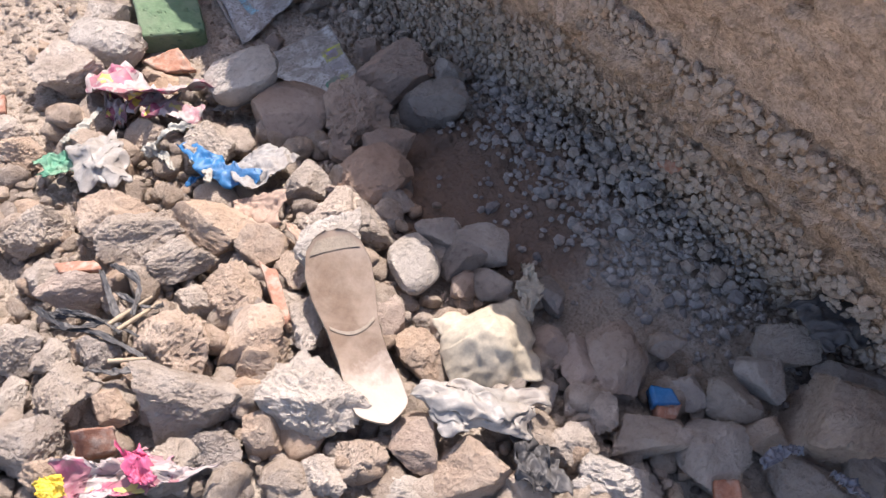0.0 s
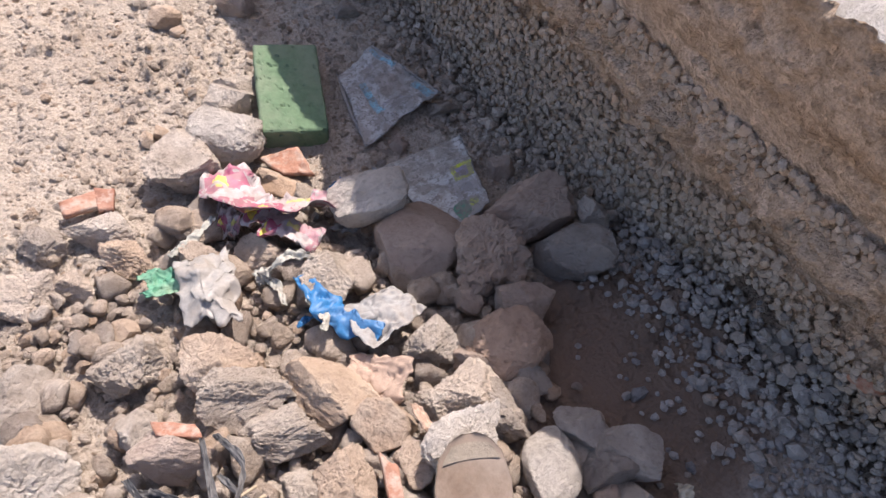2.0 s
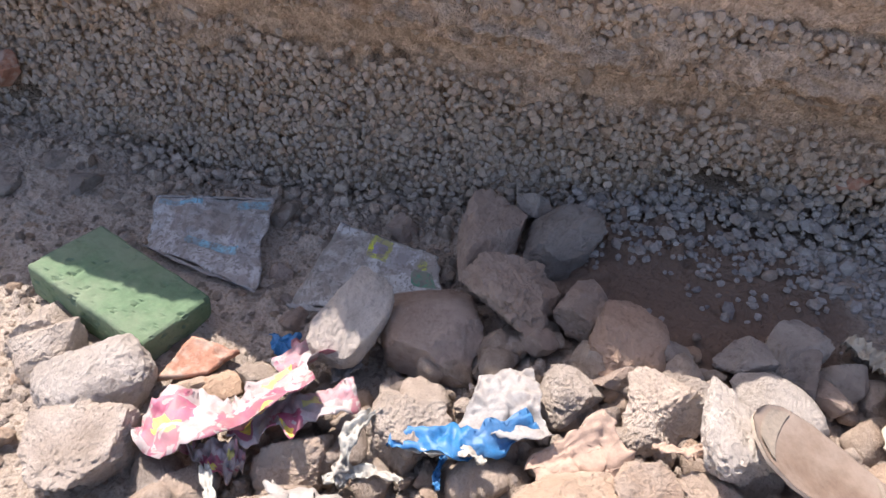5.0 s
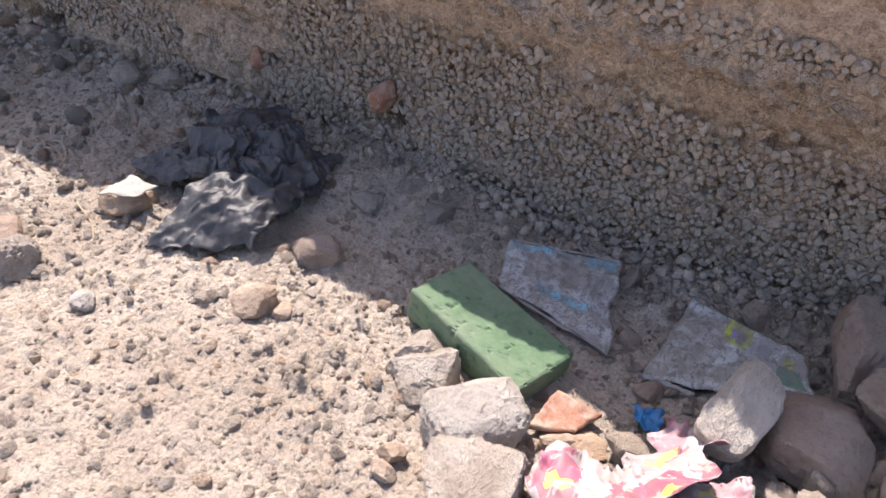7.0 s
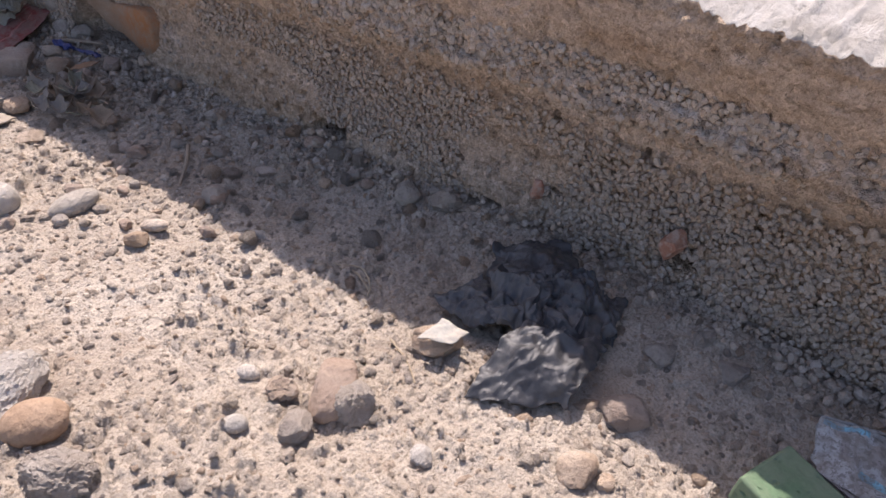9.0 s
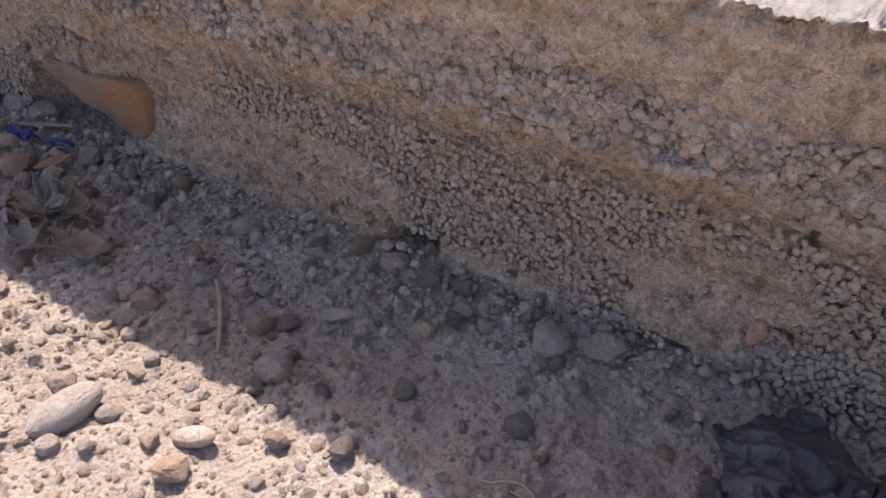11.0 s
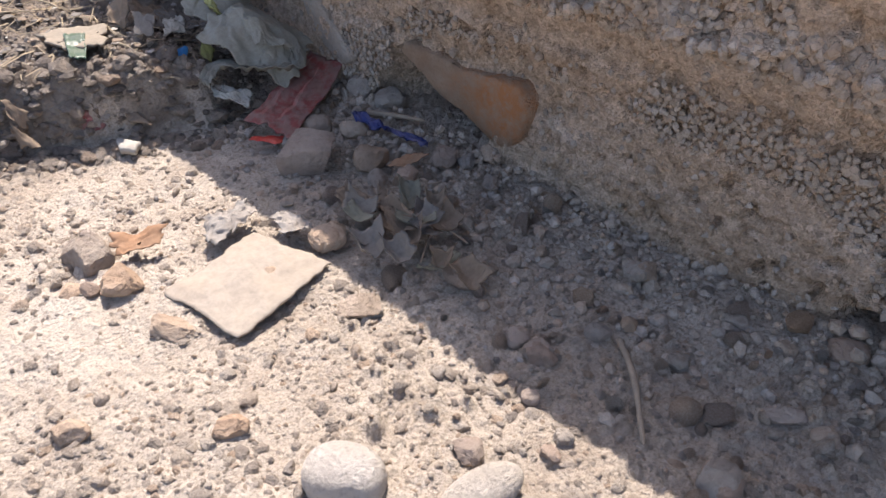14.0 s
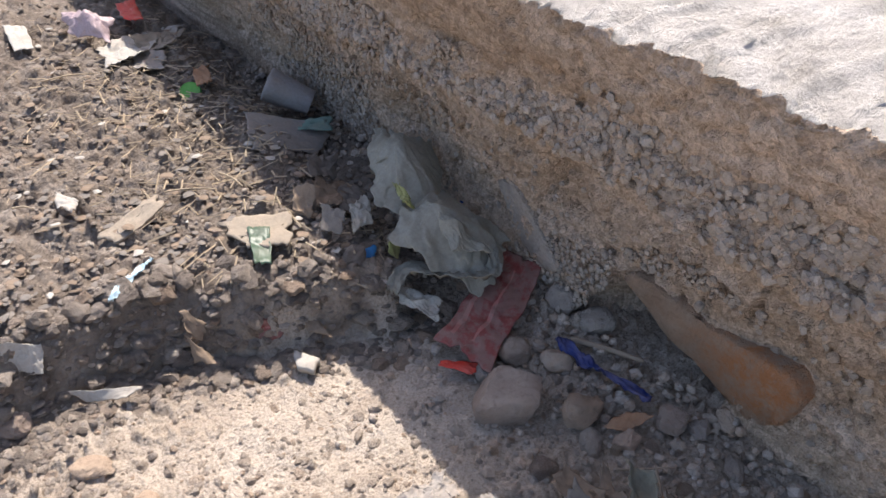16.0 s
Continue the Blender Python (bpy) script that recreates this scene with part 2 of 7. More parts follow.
M_BLUEGREY = rock_material("blue_grey_gravel", (0.26, 0.235, 0.215), (0.345, 0.315, 0.29), (0.42, 0.39, 0.36), scale=30, bumpy=0.35, vary=0.3, island=True)
M_RUBBLE_I = rock_material("rubble_crumbs", (0.34, 0.265, 0.20), (0.46, 0.375, 0.30), (0.56, 0.48, 0.40), scale=25, island=True)
M_CLOD = rock_material("dark_clods", (0.19, 0.155, 0.125), (0.29, 0.24, 0.198), (0.41, 0.35, 0.295), scale=30, vary=0.35, island=True)
M_PEBBLE = rock_material("soil_pebbles", (0.33, 0.265, 0.21), (0.44, 0.365, 0.295), (0.54, 0.465, 0.39), scale=35, bumpy=0.6, vary=0.28, island=True)


# ---- ground ----
def heap(x, y):
    """How far the rubble heap lifts the ground."""
    return 0.115 * (1 - smooth(0.62, 1.32, y + 0.25 * np.clip(0.3 - x, 0, 1)))


def bank_line(x):
    return 3.985 - 0.12 * (x - 0.2) + 0.035 * np.sin(9 * x) + 0.5 * np.clip(x - 0.55, 0, 1)


def soil_height(x, y):
    p = np.stack([x, y, np.zeros_like(x)], -1).reshape(-1, 3)
    z = 0.013 * fbm(p * 3.1, 3, 5) + 0.008 * fbm(p * 14, 3, 9)
    warp = np.stack([fbm(p * 45, 2, 21), fbm(p * 45 + 31.0, 2, 22)], -1)
    flat = p[:, :2] + 0.0042 * warp
    loose = 0.12 + 0.88 * smooth(-0.2, 0.25, fbm(p * 5.5, 3, 33))
    z += 0.013 * crumbs(flat, 0.0135, 0.5, 3) * loose
    z += 0.027 * crumbs(flat + 3.3, 0.023, 0.46, 4) * loose
    z += 0.042 * crumbs(flat + 7.1, 0.046, 0.18, 5, 0.4, 0.8) * loose
    z += 0.006 * np.clip(fbm(p * 30, 3, 23), -0.1, 1) + 0.0028 * fbm(p * 120, 2, 31)
    cracks = np.abs(fbm(p * 7.5 + 0.02 * warp[:, :1], 2, 35))
    z -= 0.005 * (1 - smooth(0.0, 0.022, cracks)) * smooth(0.0, 0.25, fbm(p * 2.3, 2, 36))
    z = z.reshape(x.shape)
    z = z + heap(x, y)
    d = y - bank_line(x) - 0.03 * fbm(p * 6, 2, 55).reshape(x.shape)
    up = 0.12 * smooth(0.0, 0.07, d) + 0.02 * smooth(0.1, 0.6, d)
    z = z + up * (1 - 0.75 * smooth(0.5, 0.68, x))
    clod = np.clip(fbm(p * 24, 3, 77), 0, 1).reshape(x.shape)
    z = z + (0.026 * clod + 0.012 * fbm(p * 60, 2, 78).reshape(x.shape)) * smooth(-0.02, 0.06, d)
    foot = smooth(0.70, 0.95, x + 0.06 * np.clip(y - 2.2, 0, 3))
    z = z + 0.028 * foot * (1 + 0.6 * vnoise(p * 4, 3).reshape(x.shape))
    return z


def spaced(lo, a, b, hi, step, grow=1.35):
    mid = list(np.arange(a, b, step))
    left, right, d, v = [], [], step, a
    while v > lo:
        d *= grow
        v -= d
        left.append(v)
    d, v = step, mid[-1]
    while v < hi:
        d *= grow
        v += d
        right.append(v)
    return np.array(left[::-1] + mid + right)


gx = spaced(-400, -0.42, 1.0, 400, 0.0042, 1.25)
gy = spaced(-400, 0.75, 5.45, 400, 0.0042, 1.25)
GX, GY = np.meshgrid(gx, gy)
near = (1 - smooth(2, 12, np.abs(GX))) * (1 - smooth(9, 20, np.abs(GY - 2)))
GZ = soil_height(GX, GY) * near
ground = new("ground", grid_mesh("ground", np.stack([GX, GY, GZ], -1), M_SOIL))
tagged(ground, "dry crumbly sandy soil strewn with small pebbles", "ground", kind="structure")


def ground_z(x, y):
    return float(soil_height(np.array([[float(x)]]), np.array([[float(y)]]))[0, 0])


# ---- wall ----
WALL_TOP = 0.60


def wall_rise(y):
    """The wall stands a little higher at its near end."""
    return 1.0 + 0.11 * (1 - smooth(1.50, 1.66, y))


def wall_x(y, z):
    near_end = 1 - smooth(1.50, 1.66, y)
    base = 0.972 - 0.085 * np.clip(y - 2.05, 0, 4) - 0.008 * near_end
    return base - (0.32 + 0.06 * near_end) * np.clip(z - 0.2, 0, 1)


def ledge_z(y):
    p = np.stack([y * 3.0, np.zeros_like(y), np.zeros_like(y)], -1).reshape(-1, 3)
    return 0.365 + 0.022 * fbm(p, 4, 40).reshape(y.shape)


# y, z, half sizes and depth of the hollows in the wall
HOLES = ((0.69, 0.195, 0.045, 0.018, 0.10), (0.50, 0.205, 0.03, 0.022, 0.05), (1.875, 0.095, 0.035, 0.022, 0.09), (2.75, 0.055, 0.04, 0.022, 0.12), (3.60, 0.06, 0.13, 0.085, 0.13), (3.80, 0.27, 0.05, 0.05, 0.035), (4.27, 0.24, 0.04, 0.05, 0.03), (2.3, 0.03, 0.05, 0.02, 0.04))


def hollow(y, z):
    """Whether a point of the face lies in a deep hollow or behind the stained slab."""
    inside = (y > 3.33) & (y < 3.69) & (z > 0.03) & (z < 0.20)
    for hy, hz, ry, rz, dp in HOLES:
        if dp > 0.08:
            inside = inside | (((y - hy) / ry) ** 2 + ((z - hz) / rz) ** 2 < 1)
    return inside


def honeycomb(y, z):
    """Where the cement paste is missing and the gravel stands bare, 0..1."""
    p = np.stack([np.zeros_like(y), y * 4, z * 7.2], -1).reshape(-1, 3)
    n = fbm(p, 3, 44).reshape(y.shape)
    start = -0.44 + 0.47 * smooth(1.85, 2.5, y) + 0.1 * smooth(3.0, 3.3, y)
    start = start - 0.28 * np.exp(-(((y - 2.5) / 0.45) ** 2 + ((z - 0.12) / 0.1) ** 2))
    start = start + 0.5 * smooth(2.78, 3.0, y) * (1 - smooth(3.35, 3.5, y)) * (1 - smooth(0.16, 0.24, z))
    return smooth(start - 0.07, start + 0.07, n)


wy = spaced(-9, -0.1, 5.1, 14, 0.0044)
wz = np.concatenate([[-0.3, -0.15], np.arange(-0.06, WALL_TOP, 0.0044), [WALL_TOP]])
WY, WZ = np.meshgrid(wy, wz, indexing="ij")
BOTTOM_FREE = np.clip((WZ - 0.4) / (WALL_TOP - 0.4), 0, 1)
EDGE_T = smooth(WALL_TOP - 0.03, WALL_TOP, WZ)
WZ = WZ * (1 + (wall_rise(WY) - 1) * BOTTOM_FREE)
P = np.stack([np.zeros_like(WY), WY, WZ], -1).reshape(-1, 3)
led = ledge_z(WY)
rough = fbm(P * 60, 3, 61).reshape(WY.shape)
coarse = fbm(P * np.array([1, 5, 9]), 4, 62).reshape(WY.shape)
chunk = np.clip(1 - 2.4 * np.abs(fbm(P * np.array([1, 24, 34]), 3, 63).reshape(WY.shape)), -0.1, 1)
bare = honeycomb(WY, WZ)
low = 1 - smooth(-0.09, -0.05, WZ - led)
seam = smooth(-0.09, -0.06, WZ - led) * (1 - smooth(-0.012, 0.004, WZ - led))
upper = smooth(-0.004, 0.01, WZ - led)
lip = upper * (1 - smooth(0.02, 0.1, WZ - led))
voids = np.clip(-0.25 - fbm(P * 48, 2, 64).reshape(WY.shape), 0, 1)
YZ = np.stack([WY, WZ], -1).reshape(-1, 2)
YZ = YZ + 0.003 * np.stack([fbm(P * 55, 2, 65), fbm(P * 55 + 9, 2, 66)], -1)
knob = crumbs(YZ, 0.013, 0.55, 11).reshape(WY.shape)
lump = crumbs(YZ + 1.7, 0.027, 0.5, 12).reshape(WY.shape)
out = 0.012 * coarse + (0.005 * rough - 0.002 - 0.0095 * bare + 0.010 * knob * (1 - bare)) * low
out = out + 0.003 * rough * seam - 0.016 * seam + 0.006 * knob * seam - 0.05 * voids * (low + 0.6 * seam)
out = out + lip * (0.008 + 0.026 * chunk + 0.008 * rough + 0.022 * lump) + (0.004 * rough + 0.0015 * chunk + 0.0045 * knob + 0.006 * lump * (bare - 0.3) - 0.028 * voids) * upper
pit = np.clip(fbm(P * 34, 2, 91).reshape(WY.shape) - 0.42, 0, 1) + 0.6 * np.clip(fbm(P * 75, 2, 92).reshape(WY.shape) - 0.40, 0, 1)
out = out - 0.04 * pit * (0.5 + 0.5 * upper)
for hy, hz, ry, rz, dp in HOLES:
    out = out - dp * np.exp(-(((WY - hy) / ry) ** 2 + ((WZ - hz) / rz) ** 2) ** 2)

out = out + 0.024 * smooth(0.40, 0.56, WZ) * smooth(1.62, 1.70, WY) * (1 - smooth(1.84, 1.95, WY))
out = out - EDGE_T * (0.004 + 0.012 * np.abs(fbm(P * 55, 3, 95).reshape(WY.shape)))
CRUMBLE = fbm(P * np.array([1, 34, 1]), 4, 97, 0.65).reshape(WY.shape)
FRONT = np.stack([wall_x(WY, WZ) - out + EDGE_T * 0.022 * np.clip(CRUMBLE, -0.25, 1), WY, WZ + EDGE_T * (0.016 * CRUMBLE - 0.004)], -1)
tops = []
for k, dx in enumerate((0.006, 0.014, 0.022, 0.03, 0.04, 0.05, 0.062, 0.075, 0.09, 0.105, 0.12, 0.14, 0.16, 0.18, 0.2, 0.23, 0.26, 0.3, 0.35, 0.42, 0.55, 0.8)):
    q = np.stack([np.full_like(wy, dx) * 3, wy, np.full_like(wy, 0.3)], -1)
    z = FRONT[:, -1, 2] + 0.008 * smooth(0, 0.06, np.array(dx)) + 0.017 * fbm(q * 45, 4, 70, 0.65) + 0.008 * fbm(q * 8, 3, 71)
    tops.append(np.stack([FRONT[:, -1, 0] + dx, wy, z], -1))
tops.append(np.stack([FRONT[:, -1, 0] + 0.8, wy, np.full_like(wy, -0.3)], -1))
WALL = np.concatenate([FRONT, np.stack(tops, 1)], 1)
wall_mesh = grid_mesh("wall_east", WALL[:, ::-1], M_WALL)
wall_mesh.materials.append(M_TOP)
cols = WALL.shape[1] - 1
on_top = (np.arange(len(wall_mesh.polygons)) % cols) < len(tops)
wall_mesh.polygons.foreach_set("material_index", on_top.astype(np.int32))
wall = new("wall_east", wall_mesh)
tagged(wall, "low honeycombed concrete wall with bare gravel and a ledge", "wall", kind="structure")


# ---- loose stones ----
def stone_points(level, seed, cuts=9, jag=0.10, flat=0.74, boxy=0.0):
    """Points of a broken stone of about unit radius: a rounded block cut by random planes and roughened."""
    rng = np.random.default_rng(seed)
    V, F = ICO[level]
    T = np.array(Euler(rng.uniform(0, 6.28, 3)).to_matrix())
    B = np.abs(V @ T.T)
    p = rng.uniform(3.0, 6.0)
    if cuts <= 5:
        p, flat = 2.1, 0.98
    elif cuts <= 7:
        p, flat = rng.uniform(2.3, 3.4), 0.82
    if boxy:
        p, flat, B = boxy, 0.84, np.abs(V)
    r = 0.92 / (B ** p).sum(1) ** (1 / p)
    n = rng.normal(size=(cuts, 3))
    n /= np.linalg.norm(n, axis=1)[:, None]
    d = rng.uniform(flat - 0.2, flat + 0.16, cuts)
    dots = V @ n.T
    for k in range(cuts):
        lim = d[k] / np.maximum(dots[:, k], 1e-3)
        r = np.where(dots[:, k] > 0.05, np.minimum(r, lim), r)
    r = r * (1 + 0.9 * jag * fbm(V * 1.9 + seed * 3.1, 2, seed))
    if level >= 3:
        grit = 1 - 2.6 * np.abs(fbm(V * 5.5 + seed, 3, seed + 7))
        dents = np.clip(fbm(V * 6.5 + seed, 2, seed + 11) - 0.22, 0, 1)
        r = r * (1 + 0.10 * jag * grit + 0.75 * jag * fbm(V * 11 + seed, 4, seed + 9, 0.65) - 0.9 * jag * dents)
    W = V * r[:, None]
    lo, hi = W.min(0), W.max(0)
    return (W - 0.5 * (lo + hi)) / (0.5 * (hi - lo)), F


def scatter(name, mat, places, level, seed, label, category, parent=None, protos=14, cuts=8, jag=0.1, axis=2):
    """One mesh of many small stones. places: rows of x, y, z, size and squash."""
    rng = np.random.default_rng(seed)
    shapes = [stone_points(level, seed * 50 + k, cuts, jag) for k in range(protos)]
    Vs, Fs, base = [], [], 0
    for x, y, z, s, sq in places:
        V, F = shapes[rng.integers(protos)]
        R = np.array(Euler(rng.uniform(0, 6.28, 3)).to_matrix())
        W = (V * (s * rng.uniform(0.75, 1.3, 3))) @ R.T
        W[:, axis] *= sq
        Vs.append(W + (x, y, z))
        Fs.append(F + base)
        base += len(V)
    ob = new(name, array_mesh(name, np.concatenate(Vs), np.concatenate(Fs), mat, level > 2))
    if parent:
        ob.parent = parent
        ob["kind"] = "stuff"
        ob["label"] = label
    else:
        tagged(ob, label, category, kind="stuff")
    return ob


def heights(xy):
    return soil_height(xy[:, 0][None], xy[:, 1][None])[0]


rng = np.random.default_rng(11)


def soil_pebbles():
    xy = np.stack([rng.uniform(-0.42, 0.98, 38000), rng.uniform(0.9, 4.3, 38000)], -1)
    dens = fbm(np.c_[xy * 4.0, np.zeros(len(xy))], 3, 33)
    keep = rng.uniform(-0.75, 0.55, len(xy)) < dens + 0.12
    xy = xy[keep & (xy[:, 0] < wall_x(xy[:, 1], 0.0) - 0.01)]
    s = 0.0027 * np.exp(rng.exponential(0.42, len(xy)))
    s = np.minimum(s, 0.011)
    z = heights(xy) - s * 0.22
    return np.c_[xy, z, s, rng.uniform(0.55, 0.95, len(xy))]


PB = soil_pebbles()
big = PB[:, 3] > 0.005
scatter("pebbles", M_PEBBLE, PB[~big], 1, 3, "small tan pebbles bedded in the dry soil", "pebbles", jag=0.2)
scatter("pebbles", M_PEBBLE, PB[big], 2, 4, "rounded tan pebbles lying on the dry soil", "pebbles", jag=0.16)


def wall_gravel(ylo, yhi, pitch, seed):
    """Bare stones on a jittered lattice, with gaps between them."""
    r = np.random.default_rng(seed)
    y, z = np.meshgrid(np.arange(ylo, yhi, pitch), np.arange(-0.03, 0.5, pitch * 0.88))
    y = y + 0.5 * pitch * (np.arange(len(y)) % 2)[:, None]
    y = (y + r.uniform(-0.36, 0.36, y.shape) * pitch).ravel()
    z = (z + r.uniform(-0.36, 0.36, z.shape) * pitch).ravel()
    n = len(y)
    led, open_ = ledge_z(y), honeycomb(y, z)
    under = z < led - 0.07 + 0.025 * r.normal(size=n)
    keep = under & ((open_ > r.uniform(0.15, 0.75, n)) | (r.uniform(0, 1, n) < 0.10)) & (r.uniform(0, 1, n) < 0.93)
    keep |= (z > led - 0.004) & (z < led + 0.05 + 0.05 * open_) & (open_ > 0.4)
    keep &= ~hollow(y, z)
    y, z, led, open_ = y[keep], z[keep], led[keep], open_[keep]
    n = len(y)
    q = np.stack([np.zeros(n), y, z], -1)
    s = pitch * r.uniform(0.34, 0.58, n) * np.where(r.uniform(0, 1, n) < 0.06, 1.4, 1.0)
    x = wall_x(y, z) - 0.012 * fbm(q * np.array([1, 5, 9]), 4, 62) + 0.0035 * open_ + 0.002 + 0.0022 * r.normal(size=n) - 0.013 * (z > led)
    return np.c_[x, y, z, s, np.where(z > led, 0.85, 0.7)]


scatter("gravel", M_GRAVEL, wall_gravel(0.1, 2.2, 0.0118, 8), 2, 5, "angular gravel showing in the honeycombed concrete", "", parent=wall, cuts=10, jag=0.1, axis=0)
scatter("gravel", M_GRAVEL, wall_gravel(2.2, 5.0, 0.0108, 9), 1, 6, "finer gravel showing in the honeycombed concrete", "", parent=wall, cuts=9, jag=0.12, axis=0)


def lip_gravel(count, seed):
    """Coarse gravel bulging out along the ledge."""
    r = np.random.default_rng(seed)
    y = r.uniform(1.75, 4.9, count)
    led = ledge_z(y)
    z = led + r.uniform(-0.012, 0.14, count)
    patch = fbm(np.stack([np.zeros(count), y * 4, z * 9], -1), 3, 46)
    keep = z - led < 0.072 + 0.13 * patch + 0.01 * r.normal(size=count)
    y, z = y[keep], z[keep]
    k = np.clip(np.searchsorted(wy, y), 0, len(wy) - 1)
    j = np.clip(np.searchsorted(wz, z), 0, len(wz) - 1)
    s = r.uniform(0.004, 0.0085, len(y))
    return np.c_[FRONT[k, j, 0] + 0.15 * s, y, z, s, np.full(len(y), 0.75)]


scatter("gravel", M_GRAVEL, lip_gravel(9000, 18), 1, 15, "coarse gravel bulging out along the wall's ledge", "", parent=wall, cuts=8, jag=0.12, axis=0)


# ---- litter materials ----
def litter_material(name, colour, rough=0.6, dirt=0.35, dirt_colour=(0.36, 0.28, 0.21), scale=22, spec=0.3, thin=0.0, bumpy=0.3):
    m, nt, b = nodes_of(name)
    co = objco(nt)
    n1 = noise_node(nt, co, scale, 6, 0.65)
    n2 = noise_node(nt, co, scale * 7, 5, 0.7)
    c = mix(nt, 0.6, colour, ramp(nt, n2, [(0.3, (0.7, 0.7, 0.7)), (0.6, (1.1, 1.1, 1.1))]), "MULTIPLY")
    c = mix(nt, ramp(nt, n1, [(0.42, (0, 0, 0)), (0.72, (dirt, dirt, dirt))]), c, dirt_colour)
    nt.links.new(c, b.inputs["Base Color"])
    b.inputs["Roughness"].default_value = rough
    b.inputs["Specular IOR Level"].default_value = spec
    bump(nt, b, mix(nt, 0.5, n1, n2), bumpy, 0.004)
    if thin:
        tr = nt.nodes.new("ShaderNodeBsdfTranslucent")
        nt.links.new(c, tr.inputs[0])
        mx = nt.nodes.new("ShaderNodeMixShader")
        mx.inputs[0].default_value = thin
        nt.links.new(b.outputs[0], mx.inputs[1])
        nt.links.new(tr.outputs[0], mx.inputs[2])
        nt.links.new(mx.outputs[0], nt.nodes["Material Output"].inputs[0])
    return m


def print_material(name, paper, boxes, dirt=0.6, blotch=None, speck=0.0):
    """Printed film: boxes are (u0, u1, v0, v1, colour) in the sheet's own coordinates."""
    m, nt, b = nodes_of(name)
    uv = nt.nodes.new("ShaderNodeTexCoord").outputs["UV"]
    sep = nt.nodes.new("ShaderNodeSeparateXYZ")
    wob = nt.nodes.new("ShaderNodeVectorMath")
    wob.operation = "ADD"
    nz = N(nt, "ShaderNodeTexNoise", Scale=9.0, Detail=4.0)
    nt.links.new(uv, nz.inputs["Vector"])
    sc = nt.nodes.new("ShaderNodeVectorMath")
    sc.operation = "MULTIPLY_ADD"
    nt.links.new(nz.outputs["Color"], sc.inputs[0])
    sc.inputs[1].default_value = (0.07, 0.07, 0)
    sc.inputs[2].default_value = (-0.035, -0.035, 0)
    nt.links.new(uv, wob.inputs[0])
    nt.links.new(sc.outputs[0], wob.inputs[1])
    nt.links.new(wob.outputs[0], sep.inputs[0])

    def step(sock, v, up):
        s = nt.nodes.new("ShaderNodeMath")
        s.operation = "GREATER_THAN" if up else "LESS_THAN"
        nt.links.new(sock, s.inputs[0])
        s.inputs[1].default_value = v
        return s.outputs[0]

    def times(a, c):
        s = nt.nodes.new("ShaderNodeMath")
        s.operation = "MULTIPLY"
        nt.links.new(a, s.inputs[0])
        nt.links.new(c, s.inputs[1])
        return s.outputs[0]

    co = objco(nt)
    c = mix(nt, 0.5, paper, ramp(nt, noise_node(nt, co, 60, 5, 0.7), [(0.3, (0.8, 0.8, 0.8)), (0.6, (1.05, 1.05, 1.05))]), "MULTIPLY")
    for u0, u1, v0, v1, col in boxes:
        f = times(times(step(sep.outputs[0], u0, True), step(sep.outputs[0], u1, False)), times(step(sep.outputs[1], v0, True), step(sep.outputs[1], v1, False)))
        c = mix(nt, f, c, col)
    if blotch:
        for k, col in enumerate(blotch):
            n = noise_node(nt, co, 16 + 5 * k, 3, 0.5, 1.5 + k)
            c = mix(nt, ramp(nt, n, [(0.56, (0, 0, 0)), (0.585, (1, 1, 1))]), c, col)
    if speck:
        n = noise_node(nt, co, 120, 4, 0.6, 0.8)
        c = mix(nt, ramp(nt, n, [(0.53, (0, 0, 0)), (0.58, (speck, speck, speck))]), c, (0.15, 0.135, 0.125))
    n1 = noise_node(nt, co, 34, 7, 0.72)
    c = mix(nt, ramp(nt, n1, [(0.42, (0, 0, 0)), (0.54, (dirt, dirt, dirt))]), c, (0.22, 0.19, 0.16))
    nt.links.new(c, b.inputs["Base Color"])
    b.inputs["Roughness"].default_value = 0.55
    bump(nt, b, noise_node(nt, co, 90, 5, 0.7), 0.3, 0.003)
    return m


M_SACHET_BLUE = print_material("blue_printed_film", (0.46, 0.455, 0.445), [(0.04, 0.4, 0.06, 0.13, (0.2, 0.46, 0.58)), (0.7, 0.97, 0.05, 0.16, (0.2, 0.46, 0.58)), (0.35, 0.8, 0.62, 0.74, (0.22, 0.5, 0.62)), (0.2, 0.26, 0.15, 0.6, (0.3, 0.27, 0.26)), (0.3, 0.33, 0.2, 0.6, (0.33, 0.3, 0.29)), (0.42, 0.66, 0.22, 0.5, (0.38, 0.34, 0.31)), (0.72, 0.76, 0.2, 0.6, (0.3, 0.28, 0.3)), (0.8, 0.84, 0.25, 0.55, (0.35, 0.33, 0.33))], 0.65, speck=0.75)
M_SACHET_GREEN = print_material("green_printed_film", (0.50, 0.50, 0.48), [(0.35, 0.55, 0.02, 0.32, (0.56, 0.60, 0.06)), (0.40, 0.50, 0.08, 0.25, (0.34, 0.30, 0.5)), (0.55, 0.8, 0.05, 0.5, (0.60, 0.62, 0.66)), (0.62, 0.72, 0.15, 0.35, (0.40, 0.44, 0.5)), (0.82, 0.9, 0.18, 0.34, (0.5, 0.58, 0.08)), (0.78, 0.95, 0.35, 0.62, (0.08, 0.24, 0.16)), (0.0, 0.34, 0.1, 0.95, (0.38, 0.36, 0.33))], 0.75, speck=0.8)
